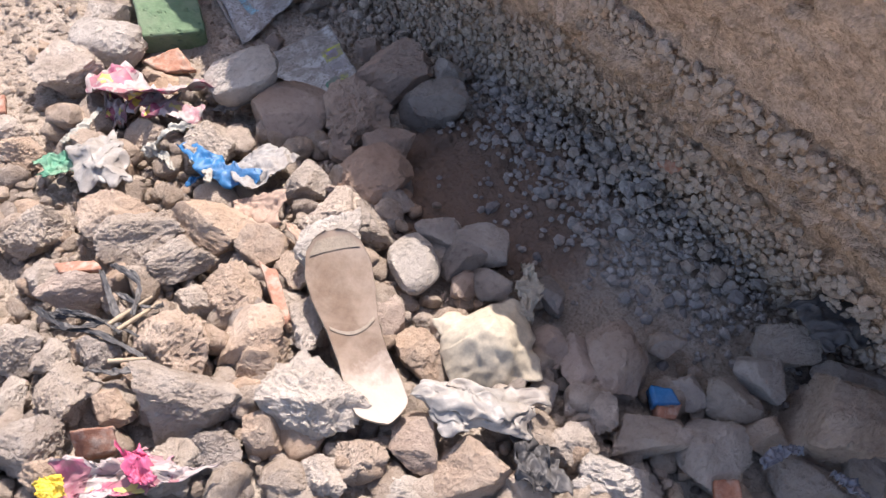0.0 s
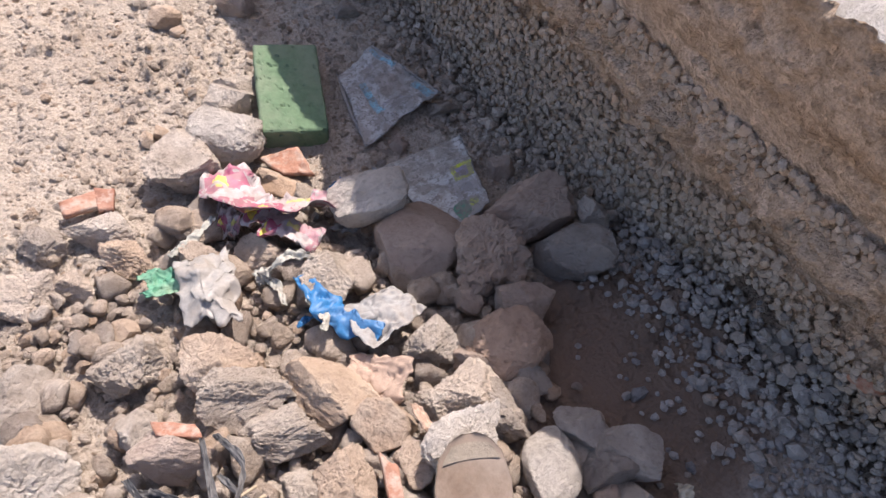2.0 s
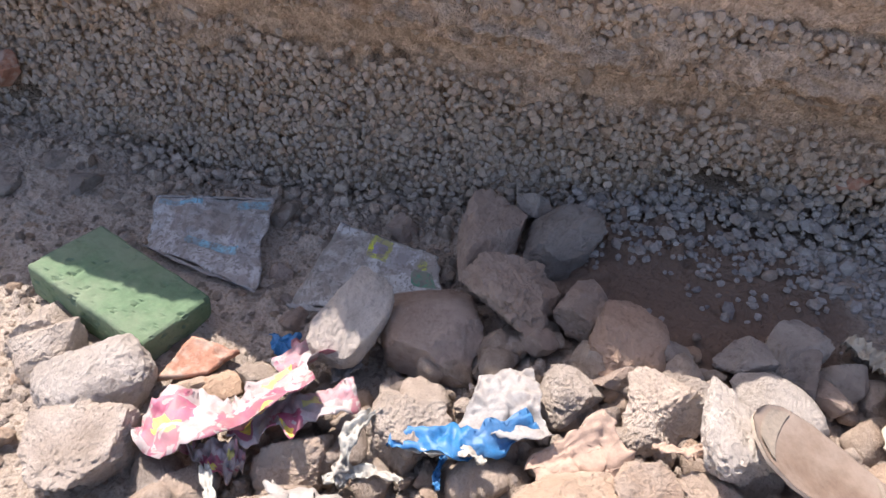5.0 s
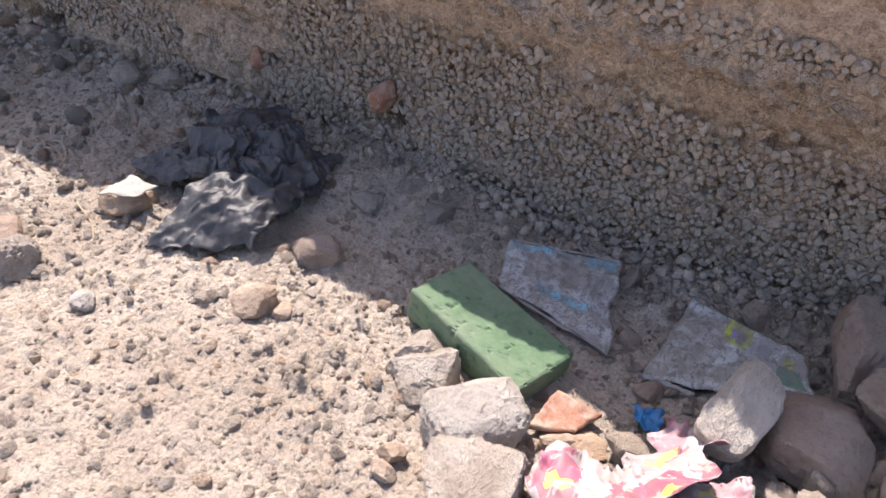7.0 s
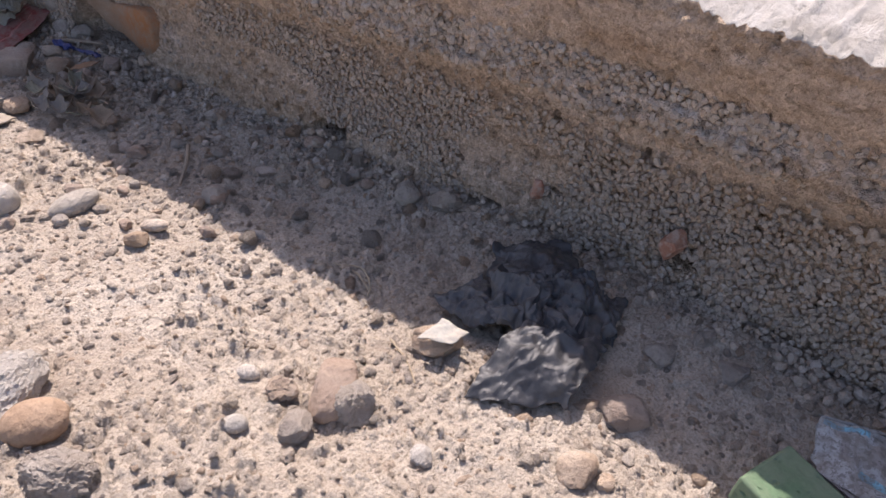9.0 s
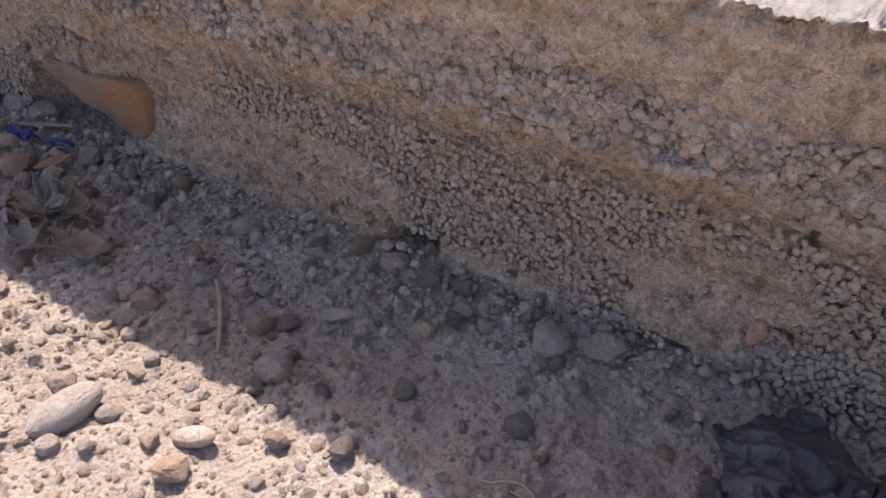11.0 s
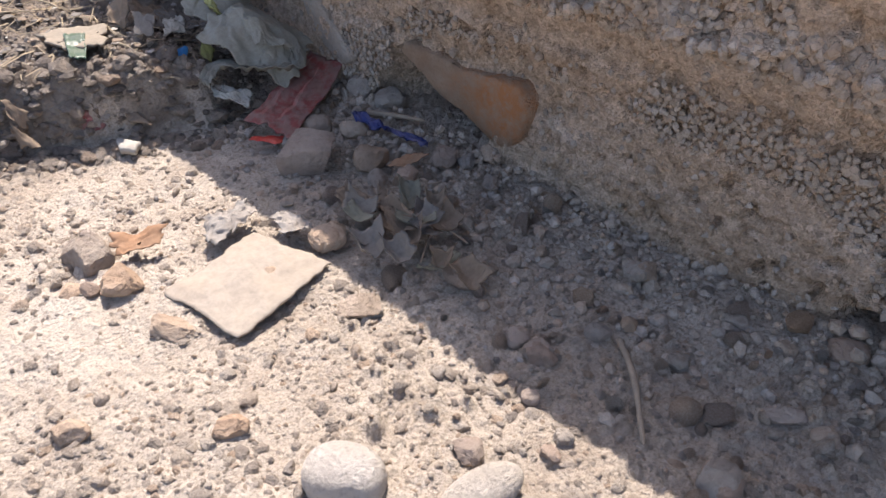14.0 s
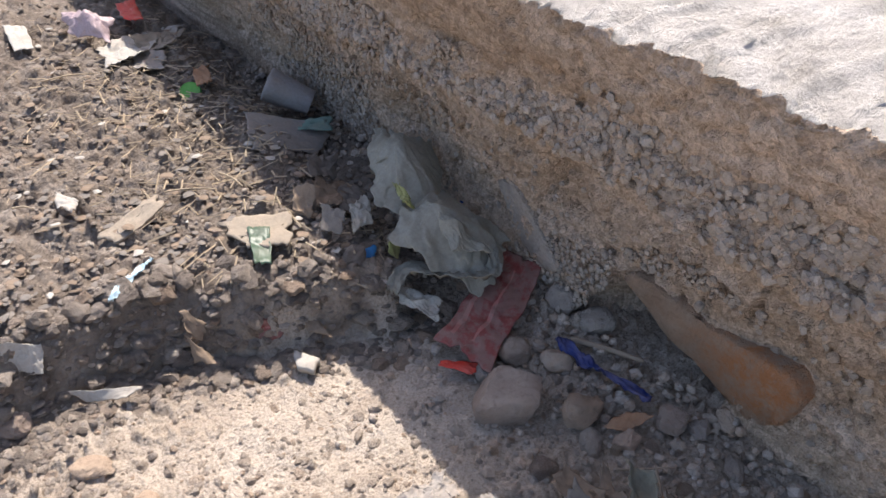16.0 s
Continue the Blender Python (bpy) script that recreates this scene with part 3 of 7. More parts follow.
M_RAG = print_material("pink_printed_cloth", (0.47, 0.39, 0.39), [(0.0, 0.22, 0.15, 0.9, (0.42, 0.12, 0.19)), (0.35, 0.62, 0.55, 1.0, (0.36, 0.08, 0.14)), (0.72, 1.0, 0.0, 0.5, (0.50, 0.24, 0.29)), (0.1, 0.2, 0.5, 0.75, (0.72, 0.55, 0.08)), (0.62, 0.75, 0.25, 0.45, (0.66, 0.60, 0.16)), (0.45, 0.55, 0.8, 0.95, (0.66, 0.55, 0.08))], 0.45, [(0.36, 0.10, 0.16), (0.42, 0.38, 0.36)])
M_RED = print_material("faded_red_card", (0.22, 0.042, 0.036), [(0.1, 0.9, 0.12, 0.2, (0.36, 0.12, 0.10)), (0.15, 0.85, 0.5, 0.56, (0.38, 0.13, 0.11))], 0.5)
M_FOIL = litter_material("crinkled_white_film", (0.40, 0.392, 0.38), 0.5, 0.55, thin=0.2, bumpy=0.6)
M_BLUE = litter_material("bright_blue_film", (0.035, 0.20, 0.44), 0.4, 0.2, thin=0.15)
M_BLUEDARK = litter_material("deep_blue_film", (0.02, 0.08, 0.30), 0.4, 0.2)
M_NAVY = litter_material("navy_film", (0.02, 0.035, 0.16), 0.45, 0.35)
M_PALEBLUE = litter_material("pale_blue_film", (0.42, 0.58, 0.66), 0.4, 0.3)
M_PALEPLASTIC = litter_material("dusty_pale_film", (0.50, 0.495, 0.44), 0.5, 0.5, thin=0.2)
M_CLEAR = litter_material("dusty_clear_film", (0.44, 0.42, 0.39), 0.35, 0.5, thin=0.25)
M_DARKCLEAR = litter_material("dark_shiny_film", (0.16, 0.17, 0.20), 0.2, 0.2, spec=0.6)
M_CREAM = litter_material("cream_film", (0.60, 0.53, 0.41), 0.45, 0.06, thin=0.25)
M_BLACK = litter_material("black_film", (0.055, 0.055, 0.058), 0.5, 0.5, (0.17, 0.155, 0.14), spec=0.4)
M_BAGDUST = litter_material("dusty_black_film", (0.045, 0.045, 0.05), 0.42, 0.5, (0.15, 0.145, 0.138), spec=0.5, bumpy=0.7)
M_MAGENTA = litter_material("pink_film", (0.66, 0.12, 0.24), 0.5, 0.2, thin=0.1)
M_YELLOW = litter_material("yellow_film", (0.72, 0.52, 0.06), 0.5, 0.2)
M_GREEN = litter_material("dusty_green_film", (0.10, 0.30, 0.19), 0.5, 0.45)
M_GREENDARK = litter_material("dark_green_plastic", (0.06, 0.105, 0.07), 0.35, 0.2)
M_LID = litter_material("green_lid_plastic", (0.10, 0.34, 0.06), 0.4, 0.2)
M_TANCLOTH = litter_material("tan_cloth", (0.42, 0.30, 0.23), 0.85, 0.4)
M_PAPER = litter_material("dirty_white_paper", (0.41, 0.39, 0.35), 0.8, 0.5)
M_GREYPAPER = litter_material("grey_dusty_paper", (0.29, 0.265, 0.24), 0.85, 0.4)
M_PINKPALE = litter_material("pale_pink_film", (0.60, 0.46, 0.48), 0.5, 0.4, thin=0.2)
M_REDBRIGHT = litter_material("bright_red_plastic", (0.55, 0.045, 0.03), 0.45, 0.25)
M_BAGGREY = litter_material("limp_grey_film", (0.37, 0.355, 0.295), 0.42, 0.35, (0.28, 0.25, 0.195), thin=0.25)
M_CUP = litter_material("dusty_grey_plastic", (0.33, 0.305, 0.295), 0.5, 0.4)
M_OLIVE = litter_material("yellow_green_leaf", (0.42, 0.42, 0.16), 0.6, 0.4)
M_TEAL = litter_material("dull_teal_leaf", (0.16, 0.26, 0.22), 0.6, 0.45)
M_LEAF = litter_material("dry_brown_leaf", (0.21, 0.155, 0.11), 0.8, 0.2)
M_LEAF_GREY = litter_material("dry_grey_leaf", (0.18, 0.16, 0.14), 0.8, 0.2)
M_LEAF_GREEN = litter_material("dull_green_leaf", (0.19, 0.18, 0.135), 0.8, 0.2)
M_LEAF_BROWN = litter_material("orange_dry_leaf", (0.33, 0.185, 0.105), 0.8, 0.3)
M_BARK = litter_material("dry_bark", (0.30, 0.255, 0.20), 0.9, 0.4, bumpy=0.7)
M_WOOD = litter_material("weathered_wood", (0.30, 0.235, 0.175), 0.9, 0.3, bumpy=0.6)
M_STRAW = litter_material("dry_straw", (0.42, 0.335, 0.23), 0.8, 0.2)
M_CARD = litter_material("weathered_card", (0.34, 0.29, 0.24), 0.9, 0.5, (0.36, 0.29, 0.22), scale=12, bumpy=0.6)
M_INSOLE = litter_material("worn_insole", (0.19, 0.135, 0.098), 0.85, 0.7, (0.38, 0.31, 0.25), scale=14)
def dusty_heel(m):
    """Pale dust trodden into the heel end."""
    nt = m.node_tree
    b = nt.nodes["Principled BSDF"]
    c = b.inputs["Base Color"].links[0].from_socket
    co = objco(nt)
    sep = nt.nodes.new("ShaderNodeSeparateXYZ")
    nt.links.new(co, sep.inputs[0])
    w = nt.nodes.new("ShaderNodeMath")
    w.operation = "MULTIPLY_ADD"
    nt.links.new(noise_node(nt, co, 30, 5, 0.65), w.inputs[0])
    w.inputs[1].default_value = 0.09
    nt.links.new(sep.outputs[0], w.inputs[2])
    mr = nt.nodes.new("ShaderNodeMapRange")
    nt.links.new(w.outputs[0], mr.inputs[0])
    mr.inputs[1].default_value, mr.inputs[2].default_value = 0.0, -0.03
    nt.links.new(mix(nt, mr.outputs[0], c, (0.46, 0.395, 0.335)), b.inputs["Base Color"])


dusty_heel(M_INSOLE)
M_INSOLE_EDGE = litter_material("insole_edge", (0.50, 0.42, 0.33), 0.85, 0.3)
M_GREENPAINT = litter_material("green_painted_block", (0.125, 0.20, 0.115), 0.9, 0.75, (0.24, 0.27, 0.19), scale=11, bumpy=1.0)
M_ORANGE = rock_material("orange_stained_stone", (0.37, 0.27, 0.20), (0.41, 0.325, 0.255), (0.46, 0.39, 0.325), scale=16, bumpy=0.9, vary=0.05)


def rust_stain(m):
    """An orange iron stain over one end of the slab."""
    nt = m.node_tree
    b = nt.nodes["Principled BSDF"]
    c = b.inputs["Base Color"].links[0].from_socket
    p = position(nt)
    far = nt.nodes.new("ShaderNodeVectorMath")
    far.operation = "DISTANCE"
    nt.links.new(p, far.inputs[0])
    far.inputs[1].default_value = (0.85, 3.40, 0.15)
    w = nt.nodes.new("ShaderNodeMath")
    w.operation = "MULTIPLY_ADD"
    nt.links.new(noise_node(nt, p, 26, 5, 0.65), w.inputs[0])
    w.inputs[1].default_value = 0.16
    nt.links.new(far.outputs["Value"], w.inputs[2])
    k = N(nt, "ShaderNodeMapRange")
    nt.links.new(w.outputs[0], k.inputs[0])
    k.inputs[1].default_value, k.inputs[2].default_value = 0.24, 0.12
    dusty = mix(nt, ramp(nt, noise_node(nt, p, 45, 6, 0.75), [(0.42, (0, 0, 0)), (0.6, (0.75, 0.75, 0.75))]), (0.54, 0.25, 0.115), (0.47, 0.36, 0.27))
    nt.links.new(mix(nt, k.outputs[0], c, dusty), b.inputs["Base Color"])


rust_stain(M_ORANGE)


# ---- makers of things ----
STONES = []


def stone(name, x, y, z, a, b, c, turn, mat, seed, label, level=4, cuts=9, jag=0.1, boxy=0.0, pitch=None):
    """A broken stone with half axes a, b, c, settled a little into what it lies on."""
    V, F = stone_points(level, seed, cuts, jag, boxy=boxy)
    V = V * (a, b, c)
    r = np.random.default_rng(seed)
    T = np.array(Euler((r.uniform(-0.3, 0.3), r.uniform(-0.3, 0.3), radians(turn))).to_matrix())
    if pitch is not None:
        T = np.array(Euler((0.06, radians(-pitch), radians(turn))).to_matrix())
    me = array_mesh(name, V @ T.T, F, mat)
    me.set_sharp_from_angle(angle=radians(20))
    ob = new(name, me)
    ob.location = (x, y, z)
    STONES.append((x, y, max(a, b)))
    return tagged(ob, label, "stone", "rubble and stones" if y < 1.2 else "stones on the soil")


def sheet_mesh(name, corners, mat, seed, crumple, ragged, thick, n, dome, bend, fine=1.0):
    P = np.array(corners, float)
    mid = P.mean(0)
    P = P - mid
    u, v = np.meshgrid(np.linspace(0, 1, n), np.linspace(0, 1, n), indexing="ij")
    flat = np.stack([u, v, np.zeros_like(u)], -1).reshape(-1, 3)
    du = fbm(flat * 5 + 3.3 * seed, 3, seed).reshape(u.shape)
    dv = fbm(flat * 5 + 7.7 * seed, 3, seed + 50).reshape(u.shape)
    uu, vv = u + ragged * du * 1.3, v + ragged * dv * 1.3
    w = [(1 - uu) * (1 - vv), uu * (1 - vv), uu * vv, (1 - uu) * vv]
    B = sum(wk[..., None] * pk for wk, pk in zip(w, P))
    size = max(np.linalg.norm(P[0] - P[2]), 0.02)
    Q = (B / size).reshape(-1, 3) * np.array([1, 1, 0.2])
    fold = 1 - 2 * np.abs(fbm(Q * 3.2 + seed * 5.1, 2, seed + 9))
    small = 1 - 2 * np.abs(fbm(Q * 9 + seed * 2.7, 3, seed + 19))
    soft = fbm(Q * 2.1 + seed, 2, seed + 29)
    dz = crumple * (0.6 * fold + 0.35 * fine * small + 0.7 * soft)
    B[..., 2] += dz.reshape(u.shape) + dome * np.sin(np.pi * u) * np.sin(np.pi * v) + bend * (2 * np.abs(u - 0.5)) ** 2
    B[..., 0] += 0.35 * crumple * fbm(Q * 6 + 11, 2, seed + 39).reshape(u.shape)
    B[..., 1] += 0.35 * crumple * fbm(Q * 6 + 23, 2, seed + 49).reshape(u.shape)
    top = B.reshape(-1, 3)
    V = np.concatenate([top, top - (0, 0, thick)])
    idx = np.arange(n * n).reshape(n, n)
    F1 = np.stack([idx[:-1, :-1], idx[1:, :-1], idx[1:, 1:], idx[:-1, 1:]], -1).reshape(-1, 4)
    F2 = F1[:, ::-1] + n * n
    rim = np.concatenate([idx[:-1, 0], idx[-1, :-1], idx[:0:-1, -1], idx[0, :0:-1]])
    nxt = np.roll(rim, -1)
    F3 = np.stack([nxt, rim, rim + n * n, nxt + n * n], -1)
    F = np.concatenate([F1, F2, F3])
    me = array_mesh(name, V, F, mat)
    layer = me.uv_layers.new(name="print")
    uvs = np.stack([u, v], -1).reshape(-1, 2)
    uvs = np.concatenate([uvs, uvs])
    layer.data.foreach_set("uv", uvs[F.reshape(-1)].astype(np.float32).reshape(-1))
    return me, mid


def sheet(name, p00, p10, p11, p01, mat, label, category, seed, crumple=0.01, ragged=0.05, thick=0.0014, n=40, dome=0.0, bend=0.0):
    """A crumpled sheet spread over four corners."""
    me, mid = sheet_mesh(name, (p00, p10, p11, p01), mat, seed, crumple, ragged, thick, n, dome, bend)
    ob = new(name, me)
    ob.location = mid
    return tagged(ob, label, category)


def along(points, count):
    P = np.array(points, float)
    t = np.linspace(0, len(P) - 1, count)
    i = np.minimum(t.astype(int), len(P) - 2)
    f = t - i
    P0, P1, P2, P3 = P[np.maximum(i - 1, 0)], P[i], P[i + 1], P[np.minimum(i + 2, len(P) - 1)]
    f = f[:, None]
    return 0.5 * (2 * P1 + (P2 - P0) * f + (2 * P0 - 5 * P1 + 4 * P2 - P3) * f ** 2 + (3 * P1 - P0 - 3 * P2 + P3) * f ** 3)


def ribbon(name, points, width, mat, label, category, seed, crease_by=0.35):
    """A twisted, creased strip along a line."""
    n, m = 44, 9
    C = along(points, n)
    mid = C.mean(0)
    C = C - mid
    T = np.gradient(C, axis=0)
    T /= np.linalg.norm(T, axis=1)[:, None]
    S = np.cross(T, (0, 0, 1))
    S /= np.linalg.norm(S, axis=1)[:, None] + 1e-9
    U = np.cross(S, T)
    k = np.linspace(0, 1, n)
    q = np.stack([k * 5 + seed, np.zeros(n), np.zeros(n)], -1)
    tw = 1.1 * fbm(q, 2, seed)
    wid = width * (0.75 + 0.45 * fbm(q * 2.1 + 9, 2, seed + 3)) * (0.55 + 0.45 * np.sin(np.pi * np.clip(k, 0.08, 0.92)))
    s = np.linspace(-0.5, 0.5, m)
    grid = np.zeros((n, m, 3))
    for j in range(m):
        qq = np.stack([k * 16 + seed, np.full(n, s[j] * 5.0), np.zeros(n)], -1)
        crease = width * crease_by * (1 - 2 * np.abs(fbm(qq, 2, seed + 5)))
        grid[:, j] = C + S * (s[j] * wid * np.cos(tw))[:, None] + U * (s[j] * wid * np.sin(tw) + crease)[:, None]
    top = grid.reshape(-1, 3)
    V = np.concatenate([top, top - (0, 0, 0.0012)])
    idx = np.arange(n * m).reshape(n, m)
    F1 = np.stack([idx[:-1, :-1], idx[1:, :-1], idx[1:, 1:], idx[:-1, 1:]], -1).reshape(-1, 4)
    rim = np.concatenate([idx[:-1, 0], idx[-1, :-1], idx[:0:-1, -1], idx[0, :0:-1]])
    nxt = np.roll(rim, -1)
    F = np.concatenate([F1, F1[:, ::-1] + n * m, np.stack([nxt, rim, rim + n * m, nxt + n * m], -1)])
    me = array_mesh(name, V, F, mat)
    layer = me.uv_layers.new(name="print")
    uu, vv = np.meshgrid(k, s + 0.5, indexing="ij")
    uvs = np.stack([uu, vv], -1).reshape(-1, 2)
    uvs = np.concatenate([uvs, uvs])
    layer.data.foreach_set("uv", uvs[F.reshape(-1)].astype(np.float32).reshape(-1))
    ob = new(name, me)
    ob.location = mid
    return tagged(ob, label, category)


def adopt(child, parent):
    """Make a made thing a part of another, where it lies."""
    child.parent = parent
    child.matrix_parent_inverse = Matrix.Translation(-parent.location)
    for key in ("category", "group"):
        if key in child:
            del child[key]


def assemble(name, label, category, pieces):
    """One thing out of pieces that lie where they are."""
    root = new(name)
    root.location = pieces[0].location
    tagged(root, label, category)
    for piece in pieces:
        adopt(piece, root)
        if "label" in piece:
            del piece["label"]


def tube(name, points, radius, mat, label, category, seed):
    """A stick, root or straw along a line, tapered and knotty."""
    n, m = 26, 7
    C = along(points, n)
    mid = C.mean(0)
    C = C - mid
    T = np.gradient(C, axis=0)
    T /= np.linalg.norm(T, axis=1)[:, None]
    S = np.cross(T, (0, 0, 1))
    S /= np.linalg.norm(S, axis=1)[:, None] + 1e-9
    U = np.cross(S, T)
    k = np.linspace(0, 1, n)
    r = radius * (1 - 0.45 * k) * (1 + 0.3 * fbm(np.stack([k * 9 + seed, k, k], -1), 2, seed))
    r[0] *= 0.35
    r[-1] *= 0.35
    a = np.linspace(0, 2 * np.pi, m, endpoint=False)
    V = C[:, None] + r[:, None, None] * (S[:, None] * np.cos(a)[None, :, None] + U[:, None] * np.sin(a)[None, :, None])
    idx = np.arange(n * m).reshape(n, m)
    nx = np.roll(idx, -1, 1)
    F = np.stack([idx[:-1], nx[:-1], nx[1:], idx[1:]], -1).reshape(-1, 4)
    me = array_mesh(name, V.reshape(-1, 3), F, mat)
    ob = new(name, me)
    ob.location = mid
    return tagged(ob, label, category)


# ---- green block ----
def green_block():
    bm = bmesh.new()
    bmesh.ops.create_cube(bm, size=1)
    bmesh.ops.subdivide_edges(bm, edges=bm.edges[:], cuts=47, use_grid_fill=True)
    half = np.array([0.109, 0.059, 0.027])
    for v in bm.verts:
        p = np.array(v.co[:]) * 2 * half
        core = np.clip(p, 0.005 - half, half - 0.005)
        away = p - core
        v.co = core + 0.005 * away / np.linalg.norm(away)
    co = np.array([v.co[:] for v in bm.verts])
    d = 0.0018 * fbm(co * 45, 3, 3) - 0.012 * np.clip(fbm(co * 120, 2, 8) - 0.40, 0, 1) + 0.002 * fbm(co * 9, 2, 4)
    bm.normal_update()
    for v, k in zip(bm.verts, d):
        v.co += v.normal * float(k)
    me = bpy.data.meshes.new("green_block")
    bm.to_mesh(me)
    bm.free()
    me.materials.append(M_GREENPAINT)
    ob = new("paving_block", me)
    ob.matrix_world = pose(0.621, 1.481, 0.028, 0, -5, 71)
    tagged(ob, "green painted pitted concrete block lying on soil", "block")


green_block()


# ---- shoe insole ----
def insole():
    prof = ((0.0, 0.026), (0.012, 0.031), (0.045, 0.033), (0.09, 0.030), (0.13, 0.032), (0.17, 0.040), (0.205, 0.043), (0.235, 0.036), (0.252, 0.022), (0.258, 0.008))
    t = np.array([p[0] for p in prof])
    w = np.array([p[1] for p in prof])
    n, m = 60, 19
    s = np.linspace(0, 0.258, n)
    half = np.interp(s, t, w) * np.minimum(1, np.sqrt(np.clip(s / 0.02, 0.02, 1)))
    shift = 0.006 * np.sin(s / 0.258 * 3.0)
    grid = np.zeros((n, m, 3))
    for j, k in enumerate(np.linspace(-1, 1, m)):
        grid[:, j, 0] = s - 0.129
        grid[:, j, 1] = shift + half * k
        grid[:, j, 2] = 0.004 * k * k + 0.012 * ((s - 0.12) / 0.13) ** 2
    p = grid.reshape(-1, 3)
    p[:, 2] += 0.0012 * fbm(p * 60, 3, 4)
    V = np.concatenate([p, p - (0, 0, 0.0045)])
    idx = np.arange(n * m).reshape(n, m)
    F1 = np.stack([idx[:-1, :-1], idx[1:, :-1], idx[1:, 1:], idx[:-1, 1:]], -1).reshape(-1, 4)
    rim = np.concatenate([idx[:-1, 0], idx[-1, :-1], idx[:0:-1, -1], idx[0, :0:-1]])
    nxt = np.roll(rim, -1)
    root = new("shoe_insole")
    X = Vector((0.485, 0.711, 0.205)) - Vector((0.400, 0.467, 0.165))
    turn = X.to_track_quat("X", "Z").to_matrix().to_4x4()
    root.matrix_world = Matrix.Translation((0.442, 0.590, 0.188)) @ turn
    tagged(root, "worn brown shoe insole lying on rubble", "insole")
    F = np.concatenate([F1, F1[:, ::-1] + n * m])
    part("sole_sheet", array_mesh("sole_sheet", V, F, M_INSOLE), root)
    Fr = np.stack([nxt, rim, rim + n * m, nxt + n * m], -1)
    part("edge_binding", array_mesh("edge_binding", V * (1.004, 1.01, 1.0), Fr, M_INSOLE_EDGE), root, "pale worn insole edge")
    for name, a, b, label in (("toe_band", 53, 58, "dark worn band at the toe"), ("heel_crease", 27, 29, "dark curved crease across the sole")):
        rows = grid[a:b, 1:-1].copy()
        rows[..., 0] += 0.012 * (np.linspace(-1, 1, m - 2) ** 2)[None] * (1 if a < 40 else -0.3)
        rows[..., 2] += 0.0012
        k, w = rows.shape[:2]
        Q = np.concatenate([rows.reshape(-1, 3), rows.reshape(-1, 3) - (0, 0, 0.001)])
        ids = np.arange(k * w).reshape(k, w)
        G = np.stack([ids[:-1, :-1], ids[1:, :-1], ids[1:, 1:], ids[:-1, 1:]], -1).reshape(-1, 4)
        part(name, array_mesh(name, Q, np.concatenate([G, G[:, ::-1] + k * w]), M_BARK), root, label)


insole()


# ---- black bag ----
def black_bag():
    root = new("rubbish_bag")
    root.location = (0.63, 2.03, 0.0)
    tagged(root, "crumpled dusty black plastic bag in the shade", "plastic bag")
    lobes = (
        ("bag_film", ((0.475, 2.02, 0.015), (0.656, 2.004, 0.07), (0.71, 1.874, 0.05), (0.571, 1.861, 0.012)), 0.03, 0.035),
        ("bag_fold", ((0.627, 1.991, 0.05), (0.743, 2.011, 0.062), (0.781, 1.891, 0.037), (0.66, 1.882, 0.02)), 0.03, 0.035),
        ("bag_fold", ((0.634, 2.074, 0.05), (0.727, 2.124, 0.071), (0.77, 2.027, 0.085), (0.646, 1.97, 0.05)), 0.03, 0.035),
        ("bag_fold", ((0.755, 2.04, 0.063), (0.829, 1.979, 0.075), (0.787, 1.915, 0.048), (0.682, 1.943, 0.05)), 0.03, 0.035),
        ("bag_fold", ((0.716, 2.121, 0.04), (0.821, 2.193, 0.043), (0.923, 2.087, 0.057), (0.816, 1.963, 0.063)), 0.02, 0.03),
        ("bag_fold", ((0.636, 2.194, 0.015), (0.731, 2.149, 0.041), (0.643, 2.024, 0.05), (0.614, 2.097, 0.02)), 0.02, 0.02),
        ("bag_fold", ((0.822, 1.979, 0.053), (0.869, 1.912, 0.036), (0.75, 1.88, 0.015), (0.711, 1.934, 0.04)), 0.016, 0.02),
    )
    for k, (name, corners, crumple, dome) in enumerate(lobes):
        me, mid = sheet_mesh(name, corners, M_BAGDUST, 300 + k, crumple, 0.07, 0.0016, 60, dome, 0.0, 1.1)
        ob = part(name, me, root)
        ob.location = Vector(mid) - root.location


black_bag()


# ---- stones set in the wall ----
def embedded(name, x, y, z, size, tilt, mat, seed, label, cuts=6):
    V, F = stone_points(5, seed, cuts, 0.06)
    ob = part(name, array_mesh(name, V * size, F, mat), wall, label)
    ob.matrix_world = pose(x, y, z, *tilt)


